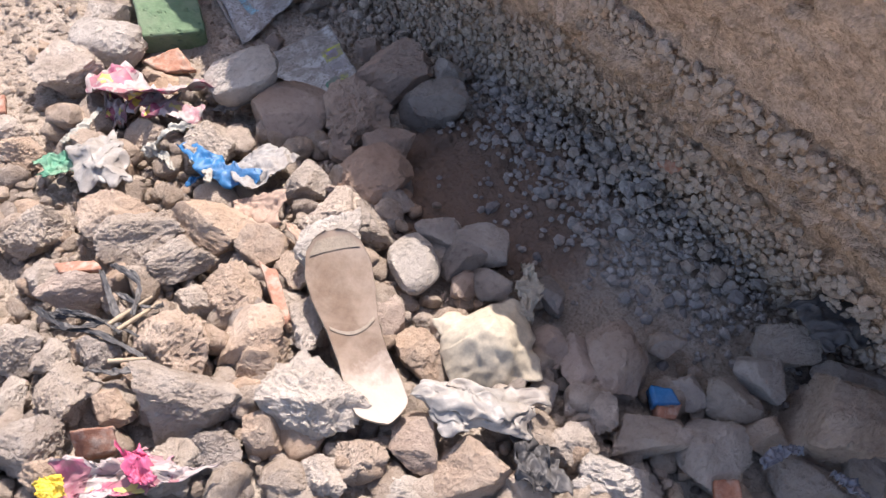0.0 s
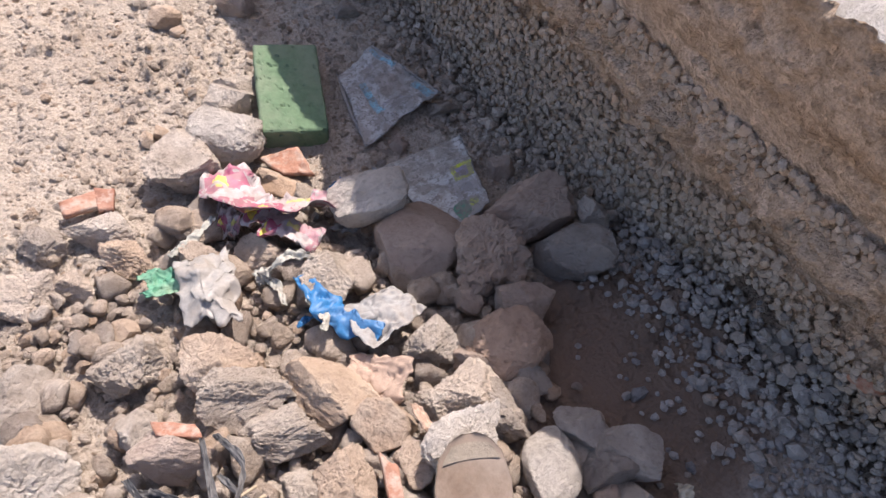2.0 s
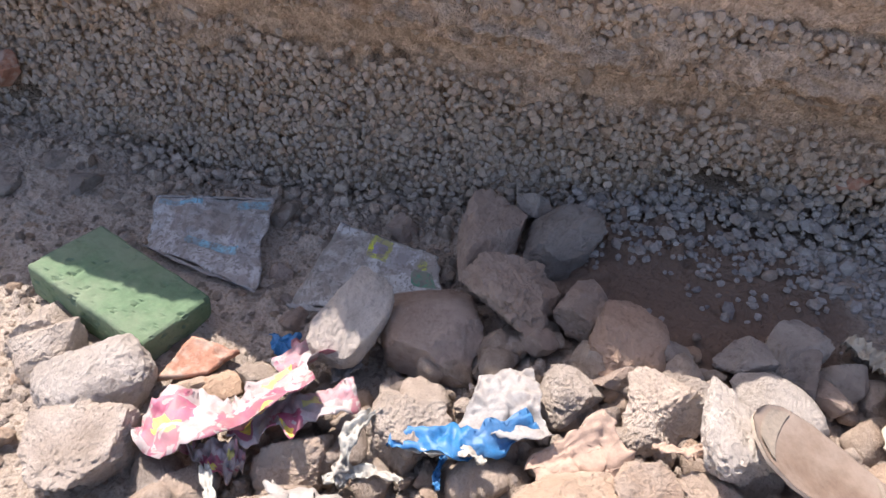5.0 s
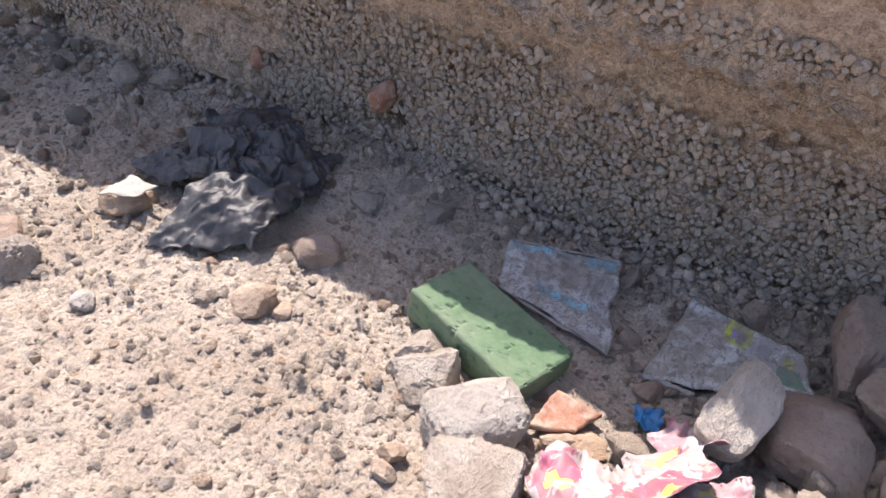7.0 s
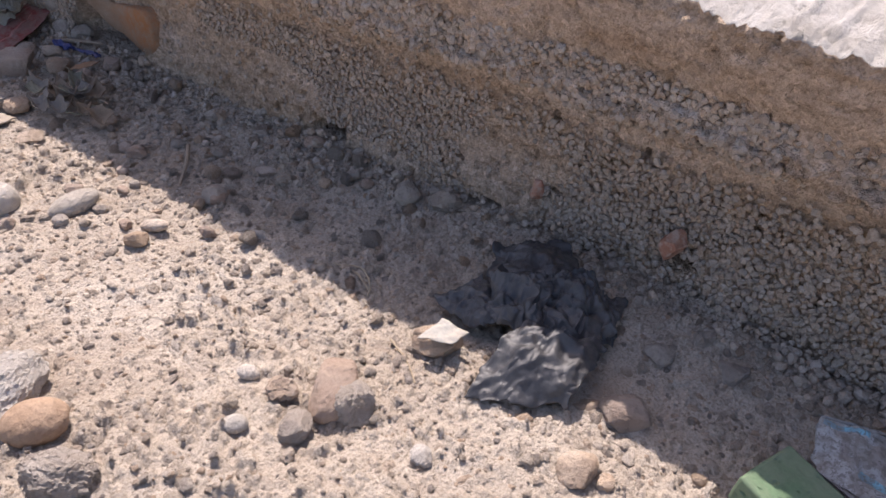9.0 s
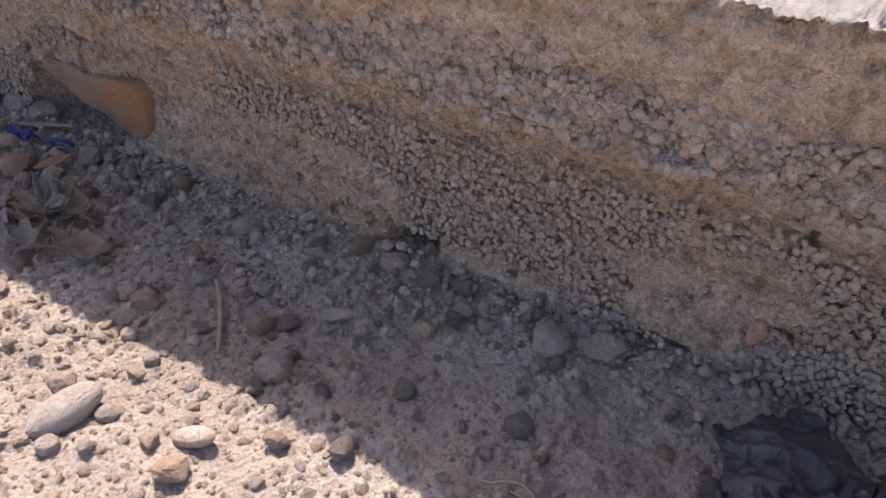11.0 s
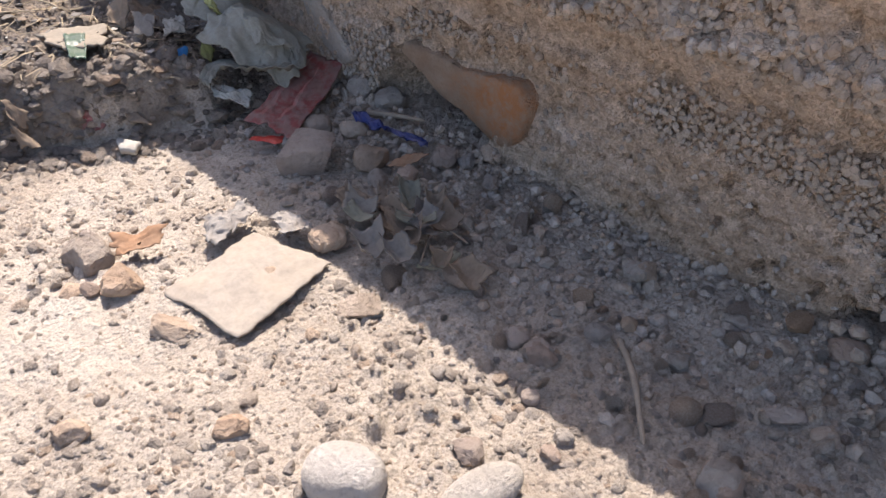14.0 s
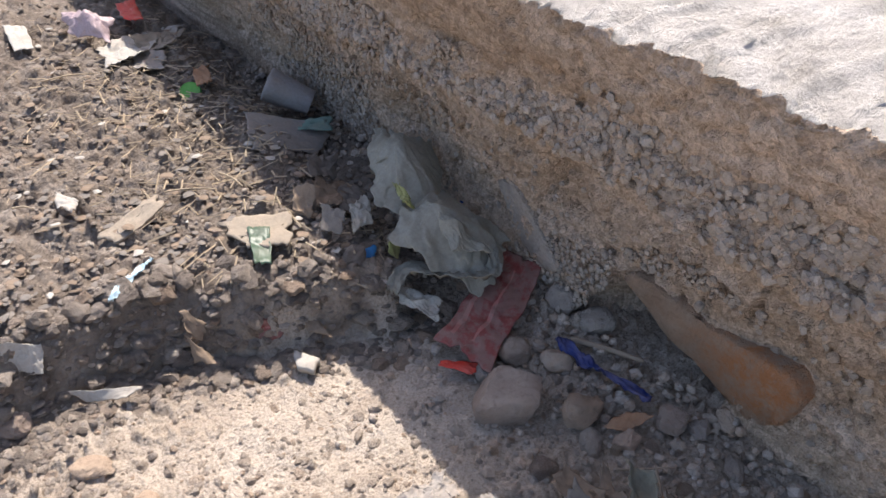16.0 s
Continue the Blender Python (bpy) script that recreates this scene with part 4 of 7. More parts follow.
def wall_slab(outline, front, depth, slant, mat, seed, label):
    """A flat stone built into the wall's foot, from its outline in y and z."""
    bm = bmesh.new()
    f = bm.faces.new([bm.verts.new((front + slant * (z - 0.15), y, z)) for y, z in outline])
    up = bmesh.ops.extrude_face_region(bm, geom=[f])
    bmesh.ops.translate(bm, vec=(depth, 0, 0), verts=[g for g in up["geom"] if isinstance(g, bmesh.types.BMVert)])
    bmesh.ops.recalc_face_normals(bm, faces=bm.faces)
    bmesh.ops.bevel(bm, geom=bm.edges[:], offset=0.004, segments=1, affect="EDGES")
    bmesh.ops.triangulate(bm, faces=bm.faces)
    bmesh.ops.subdivide_edges(bm, edges=[e for e in bm.edges if e.calc_length() > 0.012], cuts=5)
    bmesh.ops.triangulate(bm, faces=bm.faces)
    bm.normal_update()
    co = np.array([v.co[:] for v in bm.verts])
    d = 0.011 * fbm(co * 12, 3, seed) + 0.0035 * fbm(co * 60, 3, seed + 4)
    for v, k in zip(bm.verts, d):
        v.co += v.normal * float(k)
    me = bpy.data.meshes.new("embedded_slab")
    bm.to_mesh(me)
    bm.free()
    me.polygons.foreach_set("use_smooth", [True] * len(me.polygons))
    me.materials.append(mat)
    part("embedded_slab", me, wall, label)


wall_slab(((3.675, 0.155), (3.60, 0.118), (3.51, 0.07), (3.445, 0.05), (3.40, 0.055), (3.355, 0.103), (3.339, 0.18), (3.363, 0.206), (3.436, 0.193), (3.505, 0.185), (3.60, 0.186), (3.66, 0.178)), 0.845, 0.09, -0.22, M_ORANGE, 501, "orange-stained stone slab set in the wall's foot")
wall_slab(((3.98, 0.20), (3.93, 0.21), (3.86, 0.155), (3.80, 0.10), (3.83, 0.075), (3.90, 0.095), (3.95, 0.15)), 0.812, 0.09, -0.1, M_GREY, 502, "long brown stone set in the wall's foot")
embedded("embedded_brick", 0.958, 1.885, 0.142, (0.022, 0.022, 0.03), (25, 0, 0), M_TERRA, 503, "terracotta fragment set in the concrete", 11)
embedded("embedded_brick", 0.962, 2.185, 0.125, (0.015, 0.014, 0.024), (5, 0, 0), M_TERRA, 504, "terracotta fragment set in the concrete")
embedded("embedded_brick", 0.962, 0.525, 0.245, (0.015, 0.032, 0.016), (-35, 0, 0), M_TERRA, 505, "tan fragment set in the concrete")
embedded("embedded_cobble", 0.955, 0.627, 0.166, (0.02, 0.036, 0.032), (0, 0, 0), M_GREY, 506, "blue-grey cobble at the wall's foot")


# ---- plastic cup and lid ----
def crushed_cup():
    n, m = 26, 40
    t = np.linspace(0, 1, n)
    a = np.linspace(0, 2 * np.pi, m, endpoint=False)
    rad = 0.036 + 0.014 * t
    A, T = np.meshgrid(a, t)
    R = rad[:, None] * (1 + 0.10 * np.sin(2 * A + 1)) + 0.004 * fbm(np.stack([np.cos(A), np.sin(A), T * 2], -1).reshape(-1, 3) * 2.2, 3, 7).reshape(A.shape)
    P = np.stack([R * np.cos(A), R * np.sin(A) * 0.8, 0.10 * T], -1)
    inner = np.stack([(R - 0.0015) * np.cos(A), (R - 0.0015) * np.sin(A) * 0.8, 0.10 * T + 0.001], -1)[::-1]
    P = np.concatenate([P, inner])
    k = P.shape[0]
    idx = np.arange(k * m).reshape(k, m)
    nx = np.roll(idx, -1, 1)
    F = np.stack([idx[:-1], nx[:-1], nx[1:], idx[1:]], -1).reshape(-1, 4)
    root = new("plastic_cup")
    tagged(root, "crushed grey plastic cup lying by the wall", "cup")
    root.matrix_world = pose(0.725, 4.640, 0.105, -66, 6, 58) @ Matrix.Scale(1.15, 4)
    part("cup_side", array_mesh("cup_side", P.reshape(-1, 3), F, M_CUP), root)
    bm = bmesh.new()
    bmesh.ops.create_circle(bm, cap_ends=True, segments=32, radius=0.034)
    me = bpy.data.meshes.new("cup_base")
    bm.to_mesh(me)
    bm.free()
    me.materials.append(M_CUP)
    base = part("cup_base", me, root)
    base.location = (0, 0, 0.004)


crushed_cup()


def bottle_lid():
    bm = bmesh.new()
    bmesh.ops.create_cone(bm, cap_ends=True, segments=40, radius1=0.026, radius2=0.0245, depth=0.011)
    top = [f for f in bm.faces if f.normal.z > 0.9]
    bmesh.ops.inset_region(bm, faces=top, thickness=0.003, depth=-0.0015)
    bmesh.ops.bevel(bm, geom=[e for e in bm.edges if not e.is_boundary and e.calc_face_angle(0) > 0.5], offset=0.0008, segments=2, affect="EDGES")
    me = bpy.data.meshes.new("lid")
    bm.to_mesh(me)
    bm.free()
    me.materials.append(M_LID)
    ob = new("jar_lid", me)
    ob.matrix_world = pose(0.463, 4.749, 0.152, 32, -18, 0)
    tagged(ob, "bright green plastic lid on the soil bank", "lid")


bottle_lid()

# ---- stones ----
# stones beside the green block
stone("stone", 0.478, 1.428, 0.022, 0.070, 0.060, 0.048, -35, M_WHITE, 101, "rounded cream boulder beside the green block", level=5, cuts=6, jag=0.08, boxy=2.8, pitch=4)
stone("stone", 0.514, 1.520, 0.018, 0.0489, 0.0470, 0.0367, -76, M_RUBBLE, 102, "rough dusty concrete lump lying on the rubble heap", level=5, cuts=11, jag=0.1)
stone("stone", 0.382, 1.383, 0.023, 0.0600, 0.0633, 0.0450, -76, M_RUBBLE, 103, "large crumbling brown lump on sunlit soil", level=5, cuts=11, jag=0.16)
stone("stone", 0.602, 1.142, 0.104, 0.066, 0.036, 0.036, -16, M_WHITE, 104, "oval cream stone leaning on a grey slab", level=5, cuts=6, jag=0.08, boxy=3.4, pitch=24)
stone("stone", 0.645, 1.050, 0.072, 0.090, 0.066, 0.034, 22, M_PINK, 105, "broad flat grey slab stone, half in shade", level=5, cuts=6, jag=0.05, boxy=5, pitch=-3)
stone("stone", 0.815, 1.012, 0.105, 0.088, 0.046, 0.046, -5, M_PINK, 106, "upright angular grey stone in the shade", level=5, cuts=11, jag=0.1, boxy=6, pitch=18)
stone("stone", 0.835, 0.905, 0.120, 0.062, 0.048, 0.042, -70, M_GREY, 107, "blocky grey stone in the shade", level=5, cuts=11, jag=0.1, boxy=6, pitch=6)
stone("stone", 0.701, 0.955, 0.105, 0.0637, 0.0683, 0.0478, -56, M_PINK, 108, "notched pinkish stone in the shade", level=5, cuts=11, jag=0.2)
stone("stone", 0.703, 0.865, 0.119, 0.0431, 0.0464, 0.0323, -76, M_PINK, 109, "pinkish brown stone beside the concrete wall", level=5, cuts=11, jag=0.1)
stone("stone", 0.632, 0.813, 0.132, 0.0505, 0.0595, 0.0379, -76, M_PINK, 110, "faceted pinkish brown stone in the shade", level=5, cuts=7, jag=0.1)
stone("stone", 0.628, 0.758, 0.135, 0.0305, 0.0280, 0.0229, -76, M_GREY, 111, "dull grey stone lying in the wall's shade", level=5, cuts=11, jag=0.1)
stone("stone", 0.642, 0.912, 0.100, 0.0251, 0.0211, 0.0174, -76, M_PINK, 112, "pinkish brown stone beside the concrete wall", level=4, cuts=11, jag=0.1)
stone("stone", 0.488, 1.043, 0.080, 0.0540, 0.0598, 0.0405, -76, M_RUBBLE, 113, "rough crumbling lump beside the white plastic", level=5, cuts=11, jag=0.16)
stone("stone", 0.546, 0.775, 0.140, 0.0523, 0.0468, 0.0386, -56, M_WHITE, 114, "jagged whitish rubble lump in sunlight", level=5, cuts=11, jag=0.18)
stone("stone", 0.501, 0.708, 0.170, 0.0481, 0.0568, 0.0361, -76, M_WHITE, 115, "jagged whitish lump with grey inclusions", level=5, cuts=11, jag=0.17)
stone("stone", 0.579, 0.645, 0.149, 0.0380, 0.0561, 0.0285, -46, M_WHITE, 116, "smooth whitish stone with a sharp edge", level=5, cuts=7, jag=0.05)
stone("stone", 0.421, 1.155, 0.034, 0.0482, 0.0422, 0.0348, -76, M_RUBBLE, 117, "rough dusty concrete lump lying on the rubble heap", level=5, cuts=11, jag=0.15)
stone("stone", 0.387, 1.297, 0.011, 0.0295, 0.0348, 0.0221, -76, M_RUBBLE, 118, "rough dusty concrete lump lying on the rubble heap", level=5, cuts=11, jag=0.1)
stone("stone", 0.652, 0.661, 0.145, 0.0476, 0.0281, 0.0232, -76, M_GREY, 119, "dull grey stone lying in the wall's shade", level=5, cuts=11, jag=0.1)
stone("stone", 0.635, 0.611, 0.147, 0.0332, 0.0333, 0.0249, -76, M_GREY, 120, "dull grey stone lying in the wall's shade", level=5, cuts=11, jag=0.1)
stone("stone", 0.548, 0.865, 0.117, 0.0390, 0.0345, 0.0285, -76, M_RUBBLE, 121, "rough dusty concrete lump lying on the rubble heap", level=5, cuts=11, jag=0.14)
stone("stone", 0.758, 1.305, 0.011, 0.0190, 0.0224, 0.0142, -76, M_PINK, 122, "pinkish brown stone beside the concrete wall", level=4, cuts=11, jag=0.1)
stone("stone", 0.881, 1.347, 0.030, 0.0206, 0.0324, 0.0154, -96, M_GREY, 123, "dull grey stone lying in the wall's shade", level=4, cuts=11, jag=0.1)
stone("stone", 0.660, 1.247, 0.012, 0.0214, 0.0207, 0.0160, -76, M_PINK, 124, "pinkish brown stone beside the concrete wall", level=4, cuts=11, jag=0.1)
stone("stone", 0.876, 1.151, 0.049, 0.0266, 0.0262, 0.0200, -76, M_PINK, 125, "pinkish brown stone beside the concrete wall", level=4, cuts=11, jag=0.1)
stone("stone", 0.908, 0.953, 0.121, 0.0353, 0.0312, 0.0257, -76, M_GREY, 126, "dull grey stone lying in the wall's shade", level=4, cuts=11, jag=0.1)
stone("stone", 0.383, 1.492, 0.007, 0.0191, 0.0169, 0.0139, -76, M_LIME, 127, "tan limestone chunk lying among the rubble", level=4, cuts=11, jag=0.1)
stone("stone", 0.356, 1.487, 0.006, 0.0170, 0.0146, 0.0120, -76, M_LIME, 128, "tan limestone chunk lying among the rubble", level=4, cuts=11, jag=0.1)
stone("stone", 0.840, 1.685, 0.027, 0.0279, 0.0274, 0.0209, -76, M_GREY, 129, "dull grey stone lying in the wall's shade", level=4, cuts=11, jag=0.1)
stone("stone", 0.880, 1.757, 0.031, 0.0263, 0.0197, 0.0163, -76, M_GREY, 130, "dull grey stone lying in the wall's shade", level=4, cuts=11, jag=0.1)
stone("stone", 0.524, 1.300, 0.007, 0.0386, 0.0285, 0.0125, -56, M_LIME, 131, "flat tan chip beside the pink cloth", level=4, cuts=11, jag=0.1)
stone("stone", 0.514, 1.325, 0.008, 0.0245, 0.0186, 0.0153, -76, M_LIME, 132, "tan limestone chunk lying among the rubble", level=4, cuts=11, jag=0.1)
# rubble heap
stone("stone", 0.304, 0.905, 0.110, 0.0605, 0.0419, 0.0346, -25, M_RUBBLE, 133, "rough dusty concrete lump lying on the rubble heap", level=5, cuts=12, jag=0.2)
stone("stone", 0.291, 0.961, 0.098, 0.0622, 0.0454, 0.0374, -40, M_LIME, 134, "tan limestone chunk lying among the rubble", level=5, cuts=12, jag=0.1)
stone("stone", 0.390, 0.869, 0.122, 0.0680, 0.0496, 0.0410, -60, M_LIME, 135, "tan limestone chunk lying among the rubble", level=5, cuts=12, jag=0.1)
stone("stone", 0.322, 0.840, 0.122, 0.0586, 0.0342, 0.0282, -20, M_RUBBLE, 136, "rough dusty concrete lump lying on the rubble heap", level=5, cuts=12, jag=0.2)
stone("stone", 0.326, 0.899, 0.105, 0.0323, 0.0243, 0.0201, -40, M_RUBBLE, 137, "rough dusty concrete lump lying on the rubble heap", level=4, cuts=12, jag=0.2)
stone("stone", 0.359, 0.749, 0.139, 0.0397, 0.0476, 0.0298, -40, M_RUBBLE, 138, "rough dusty concrete lump lying on the rubble heap", level=5, cuts=12, jag=0.2)
stone("stone", 0.312, 0.765, 0.133, 0.0279, 0.0265, 0.0209, -40, M_RUBBLE, 139, "rough dusty concrete lump lying on the rubble heap", level=4, cuts=12, jag=0.2)
stone("stone", 0.202, 0.881, 0.107, 0.0512, 0.0332, 0.0274, -25, M_PINK, 140, "pinkish brown stone beside the concrete wall", level=5, cuts=12, jag=0.1)
stone("stone", 0.175, 0.941, 0.086, 0.0232, 0.0263, 0.0174, -40, M_RUBBLE, 141, "rough dusty concrete lump lying on the rubble heap", level=4, cuts=12, jag=0.2)
stone("stone", 0.254, 0.713, 0.148, 0.0546, 0.0560, 0.0410, -40, M_RUBBLE, 142, "rough dusty concrete lump lying on the rubble heap", level=5, cuts=12, jag=0.2)
stone("stone", 0.232, 0.638, 0.154, 0.0668, 0.0494, 0.0407, -30, M_RUBBLE, 143, "rough dusty concrete lump lying on the rubble heap", level=5, cuts=12, jag=0.2)
stone("stone", 0.134, 0.728, 0.136, 0.0384, 0.0383, 0.0288, -40, M_RUBBLE, 144, "rough dusty concrete lump lying on the rubble heap", level=5, cuts=12, jag=0.2)
stone("stone", 0.339, 0.668, 0.150, 0.0431, 0.0413, 0.0323, -40, M_LIME, 145, "tan limestone chunk lying among the rubble", level=5, cuts=12, jag=0.1)
stone("stone", 0.336, 0.637, 0.148, 0.0370, 0.0328, 0.0271, -20, M_LIME, 146, "tan limestone chunk lying among the rubble", level=5, cuts=12, jag=0.1)
stone("stone", 0.348, 0.551, 0.156, 0.0650, 0.0505, 0.0417, -65, M_WHITE, 147, "chalky white lump of old plaster in rubble", level=5, cuts=12, jag=0.2)
stone("stone", 0.499, 0.528, 0.148, 0.0348, 0.0421, 0.0261, -40, M_LIME, 148, "tan limestone chunk lying among the rubble", level=5, cuts=12, jag=0.1)
stone("stone", 0.650, 0.558, 0.146, 0.0287, 0.0271, 0.0215, -40, M_GREY, 149, "dull grey stone lying in the wall's shade", level=4, cuts=12, jag=0.1)
stone("stone", 0.706, 0.500, 0.144, 0.0248, 0.0372, 0.0186, -40, M_GREY, 150, "dull grey stone lying in the wall's shade", level=4, cuts=12, jag=0.1)
stone("stone", 0.652, 0.440, 0.144, 0.0236, 0.0354, 0.0177, -40, M_PINK, 151, "pinkish brown stone beside the concrete wall", level=4, cuts=12, jag=0.1)
stone("stone", 0.664, 0.403, 0.144, 0.0234, 0.0516, 0.0175, -40, M_PINK, 152, "pinkish brown stone beside the concrete wall", level=4, cuts=12, jag=0.1)
stone("stone", 0.705, 0.369, 0.151, 0.0437, 0.0562, 0.0328, -40, M_PINK, 153, "pinkish brown stone beside the concrete wall", level=5, cuts=12, jag=0.1)
stone("stone", 0.634, 0.333, 0.145, 0.0270, 0.0296, 0.0203, -40, M_RUBBLE, 154, "rough dusty concrete lump lying on the rubble heap", level=4, cuts=12, jag=0.2)
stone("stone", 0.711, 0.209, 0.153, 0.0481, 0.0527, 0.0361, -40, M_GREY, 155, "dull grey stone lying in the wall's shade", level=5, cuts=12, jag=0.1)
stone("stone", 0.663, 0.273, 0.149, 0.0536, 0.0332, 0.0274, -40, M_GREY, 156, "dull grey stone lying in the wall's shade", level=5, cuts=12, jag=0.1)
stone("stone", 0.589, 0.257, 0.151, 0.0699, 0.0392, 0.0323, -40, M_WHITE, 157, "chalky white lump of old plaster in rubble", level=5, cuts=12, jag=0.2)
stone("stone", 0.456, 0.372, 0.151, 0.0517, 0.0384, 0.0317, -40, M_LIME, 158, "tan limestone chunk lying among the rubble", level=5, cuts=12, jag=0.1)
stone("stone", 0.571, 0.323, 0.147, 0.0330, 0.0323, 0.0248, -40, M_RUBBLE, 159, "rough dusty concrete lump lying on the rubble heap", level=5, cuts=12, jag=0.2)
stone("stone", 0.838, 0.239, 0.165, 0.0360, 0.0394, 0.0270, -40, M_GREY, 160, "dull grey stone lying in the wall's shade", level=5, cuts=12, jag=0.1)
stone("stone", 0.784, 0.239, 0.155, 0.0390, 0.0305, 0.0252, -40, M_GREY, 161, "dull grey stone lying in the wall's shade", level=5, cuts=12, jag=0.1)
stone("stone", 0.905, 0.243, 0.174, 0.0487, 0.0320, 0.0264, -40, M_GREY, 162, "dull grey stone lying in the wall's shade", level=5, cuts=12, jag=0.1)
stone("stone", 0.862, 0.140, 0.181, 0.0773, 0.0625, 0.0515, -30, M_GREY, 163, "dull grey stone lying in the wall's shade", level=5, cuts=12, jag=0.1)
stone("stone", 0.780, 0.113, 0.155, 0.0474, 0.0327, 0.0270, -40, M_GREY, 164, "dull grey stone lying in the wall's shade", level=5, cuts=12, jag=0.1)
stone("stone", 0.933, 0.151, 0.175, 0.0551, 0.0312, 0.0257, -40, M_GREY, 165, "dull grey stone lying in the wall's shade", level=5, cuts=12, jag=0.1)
stone("stone", 0.071, 0.693, 0.139, 0.0394, 0.0362, 0.0295, -40, M_RUBBLE, 166, "rough dusty concrete lump lying on the rubble heap", level=5, cuts=12, jag=0.2)
stone("stone", 0.359, 0.462, 0.147, 0.0313, 0.0306, 0.0235, -40, M_RUBBLE, 167, "rough dusty concrete lump lying on the rubble heap", level=5, cuts=12, jag=0.2)
stone("stone", 0.311, 0.469, 0.146, 0.0305, 0.0264, 0.0218, -40, M_RUBBLE, 168, "rough dusty concrete lump lying on the rubble heap", level=5, cuts=12, jag=0.2)
stone("stone", 0.420, 0.442, 0.147, 0.0321, 0.0388, 0.0241, -40, M_PINK, 169, "pinkish brown stone beside the concrete wall", level=5, cuts=12, jag=0.1)
stone("stone", 0.284, 0.551, 0.145, 0.0280, 0.0270, 0.0210, -40, M_LIME, 170, "tan limestone chunk lying among the rubble", level=5, cuts=12, jag=0.1)
stone("stone", 0.233, 0.562, 0.146, 0.0305, 0.0299, 0.0229, -40, M_RUBBLE, 171, "rough dusty concrete lump lying on the rubble heap", level=5, cuts=12, jag=0.2)
stone("stone", 0.408, 0.644, 0.147, 0.0330, 0.0523, 0.0248, -40, M_RUBBLE, 172, "rough dusty concrete lump lying on the rubble heap", level=5, cuts=12, jag=0.2)
stone("stone", 0.378, 0.400, 0.143, 0.0307, 0.0194, 0.0160, -40, M_WHITE, 173, "chalky white lump of old plaster in rubble", level=5, cuts=12, jag=0.2)
stone("stone", 0.109, 0.830, 0.111, 0.0299, 0.0327, 0.0224, -40, M_RUBBLE, 174, "rough dusty concrete lump lying on the rubble heap", level=5, cuts=12, jag=0.2)
stone("stone", 0.140, 0.793, 0.119, 0.0261, 0.0236, 0.0195, -40, M_RUBBLE, 175, "rough dusty concrete lump lying on the rubble heap", level=4, cuts=12, jag=0.2)
stone("stone", 0.185, 0.761, 0.128, 0.0296, 0.0237, 0.0195, -40, M_RUBBLE, 176, "rough dusty concrete lump lying on the rubble heap", level=5, cuts=12, jag=0.2)
stone("stone", 0.080, 0.773, 0.117, 0.0183, 0.0273, 0.0137, -40, M_RUBBLE, 177, "rough dusty concrete lump lying on the rubble heap", level=4, cuts=12, jag=0.2)
stone("stone", 0.342, 1.150, 0.036, 0.0506, 0.0479, 0.0380, -40, M_RUBBLE, 178, "rough dusty concrete lump lying on the rubble heap", level=5, cuts=12, jag=0.2)
stone("stone", 0.251, 1.242, 0.016, 0.0484, 0.0328, 0.0271, -40, M_RUBBLE, 179, "rough dusty concrete lump lying on the rubble heap", level=5, cuts=12, jag=0.2)
stone("stone", 0.207, 1.108, 0.029, 0.0234, 0.0223, 0.0175, -40, M_LIME, 180, "tan limestone chunk lying among the rubble", level=4, cuts=12, jag=0.1)
stone("stone", 0.193, 1.029, 0.072, 0.0536, 0.0361, 0.0298, -30, M_RUBBLE, 181, "rough dusty concrete lump lying on the rubble heap", level=5, cuts=12, jag=0.2)
stone("stone", 0.441, 0.731, 0.137, 0.0272, 0.0383, 0.0204, -40, M_RUBBLE, 182, "rough dusty concrete lump lying on the rubble heap", level=4, cuts=12, jag=0.2)
stone("stone", 0.431, 0.788, 0.133, 0.0440, 0.0350, 0.0289, -40, M_LIME, 183, "tan limestone chunk lying among the rubble", level=5, cuts=12, jag=0.1)
stone("stone", 0.513, 0.785, 0.130, 0.0372, 0.0272, 0.0224, -40, M_RUBBLE, 184, "rough dusty concrete lump lying on the rubble heap", level=5, cuts=12, jag=0.2)
stone("stone", 0.565, 0.748, 0.141, 0.0625, 0.0388, 0.0320, -55, M_RUBBLE, 185, "rough dusty concrete lump lying on the rubble heap", level=5, cuts=12, jag=0.2)
stone("stone", 0.594, 0.816, 0.125, 0.0392, 0.0286, 0.0236, -40, M_PINK, 186, "pinkish brown stone beside the concrete wall", level=5, cuts=12, jag=0.1)
stone("stone", 0.670, 0.618, 0.148, 0.0535, 0.0316, 0.0260, -40, M_GREY, 187, "dull grey stone lying in the wall's shade", level=5, cuts=12, jag=0.1)
stone("stone", 0.621, 0.584, 0.142, 0.0198, 0.0347, 0.0149, -40, M_PINK, 188, "pinkish brown stone beside the concrete wall", level=4, cuts=12, jag=0.1)
stone("stone", 0.561, 0.426, 0.144, 0.0253, 0.0237, 0.0190, -40, M_GREY, 189, "dull grey stone lying in the wall's shade", level=4, cuts=12, jag=0.1)
stone("stone", 0.592, 0.395, 0.143, 0.0217, 0.0238, 0.0163, -40, M_GREY, 190, "dull grey stone lying in the wall's shade", level=4, cuts=12, jag=0.1)
stone("stone", 0.503, 0.598, 0.143, 0.0226, 0.0371, 0.0170, -40, M_PINK, 191, "pinkish brown stone beside the concrete wall", level=4, cuts=12, jag=0.1)
stone("stone", 0.212, 0.706, 0.137, 0.0239, 0.0225, 0.0179, -40, M_RUBBLE, 192, "rough dusty concrete lump lying on the rubble heap", level=4, cuts=12, jag=0.2)
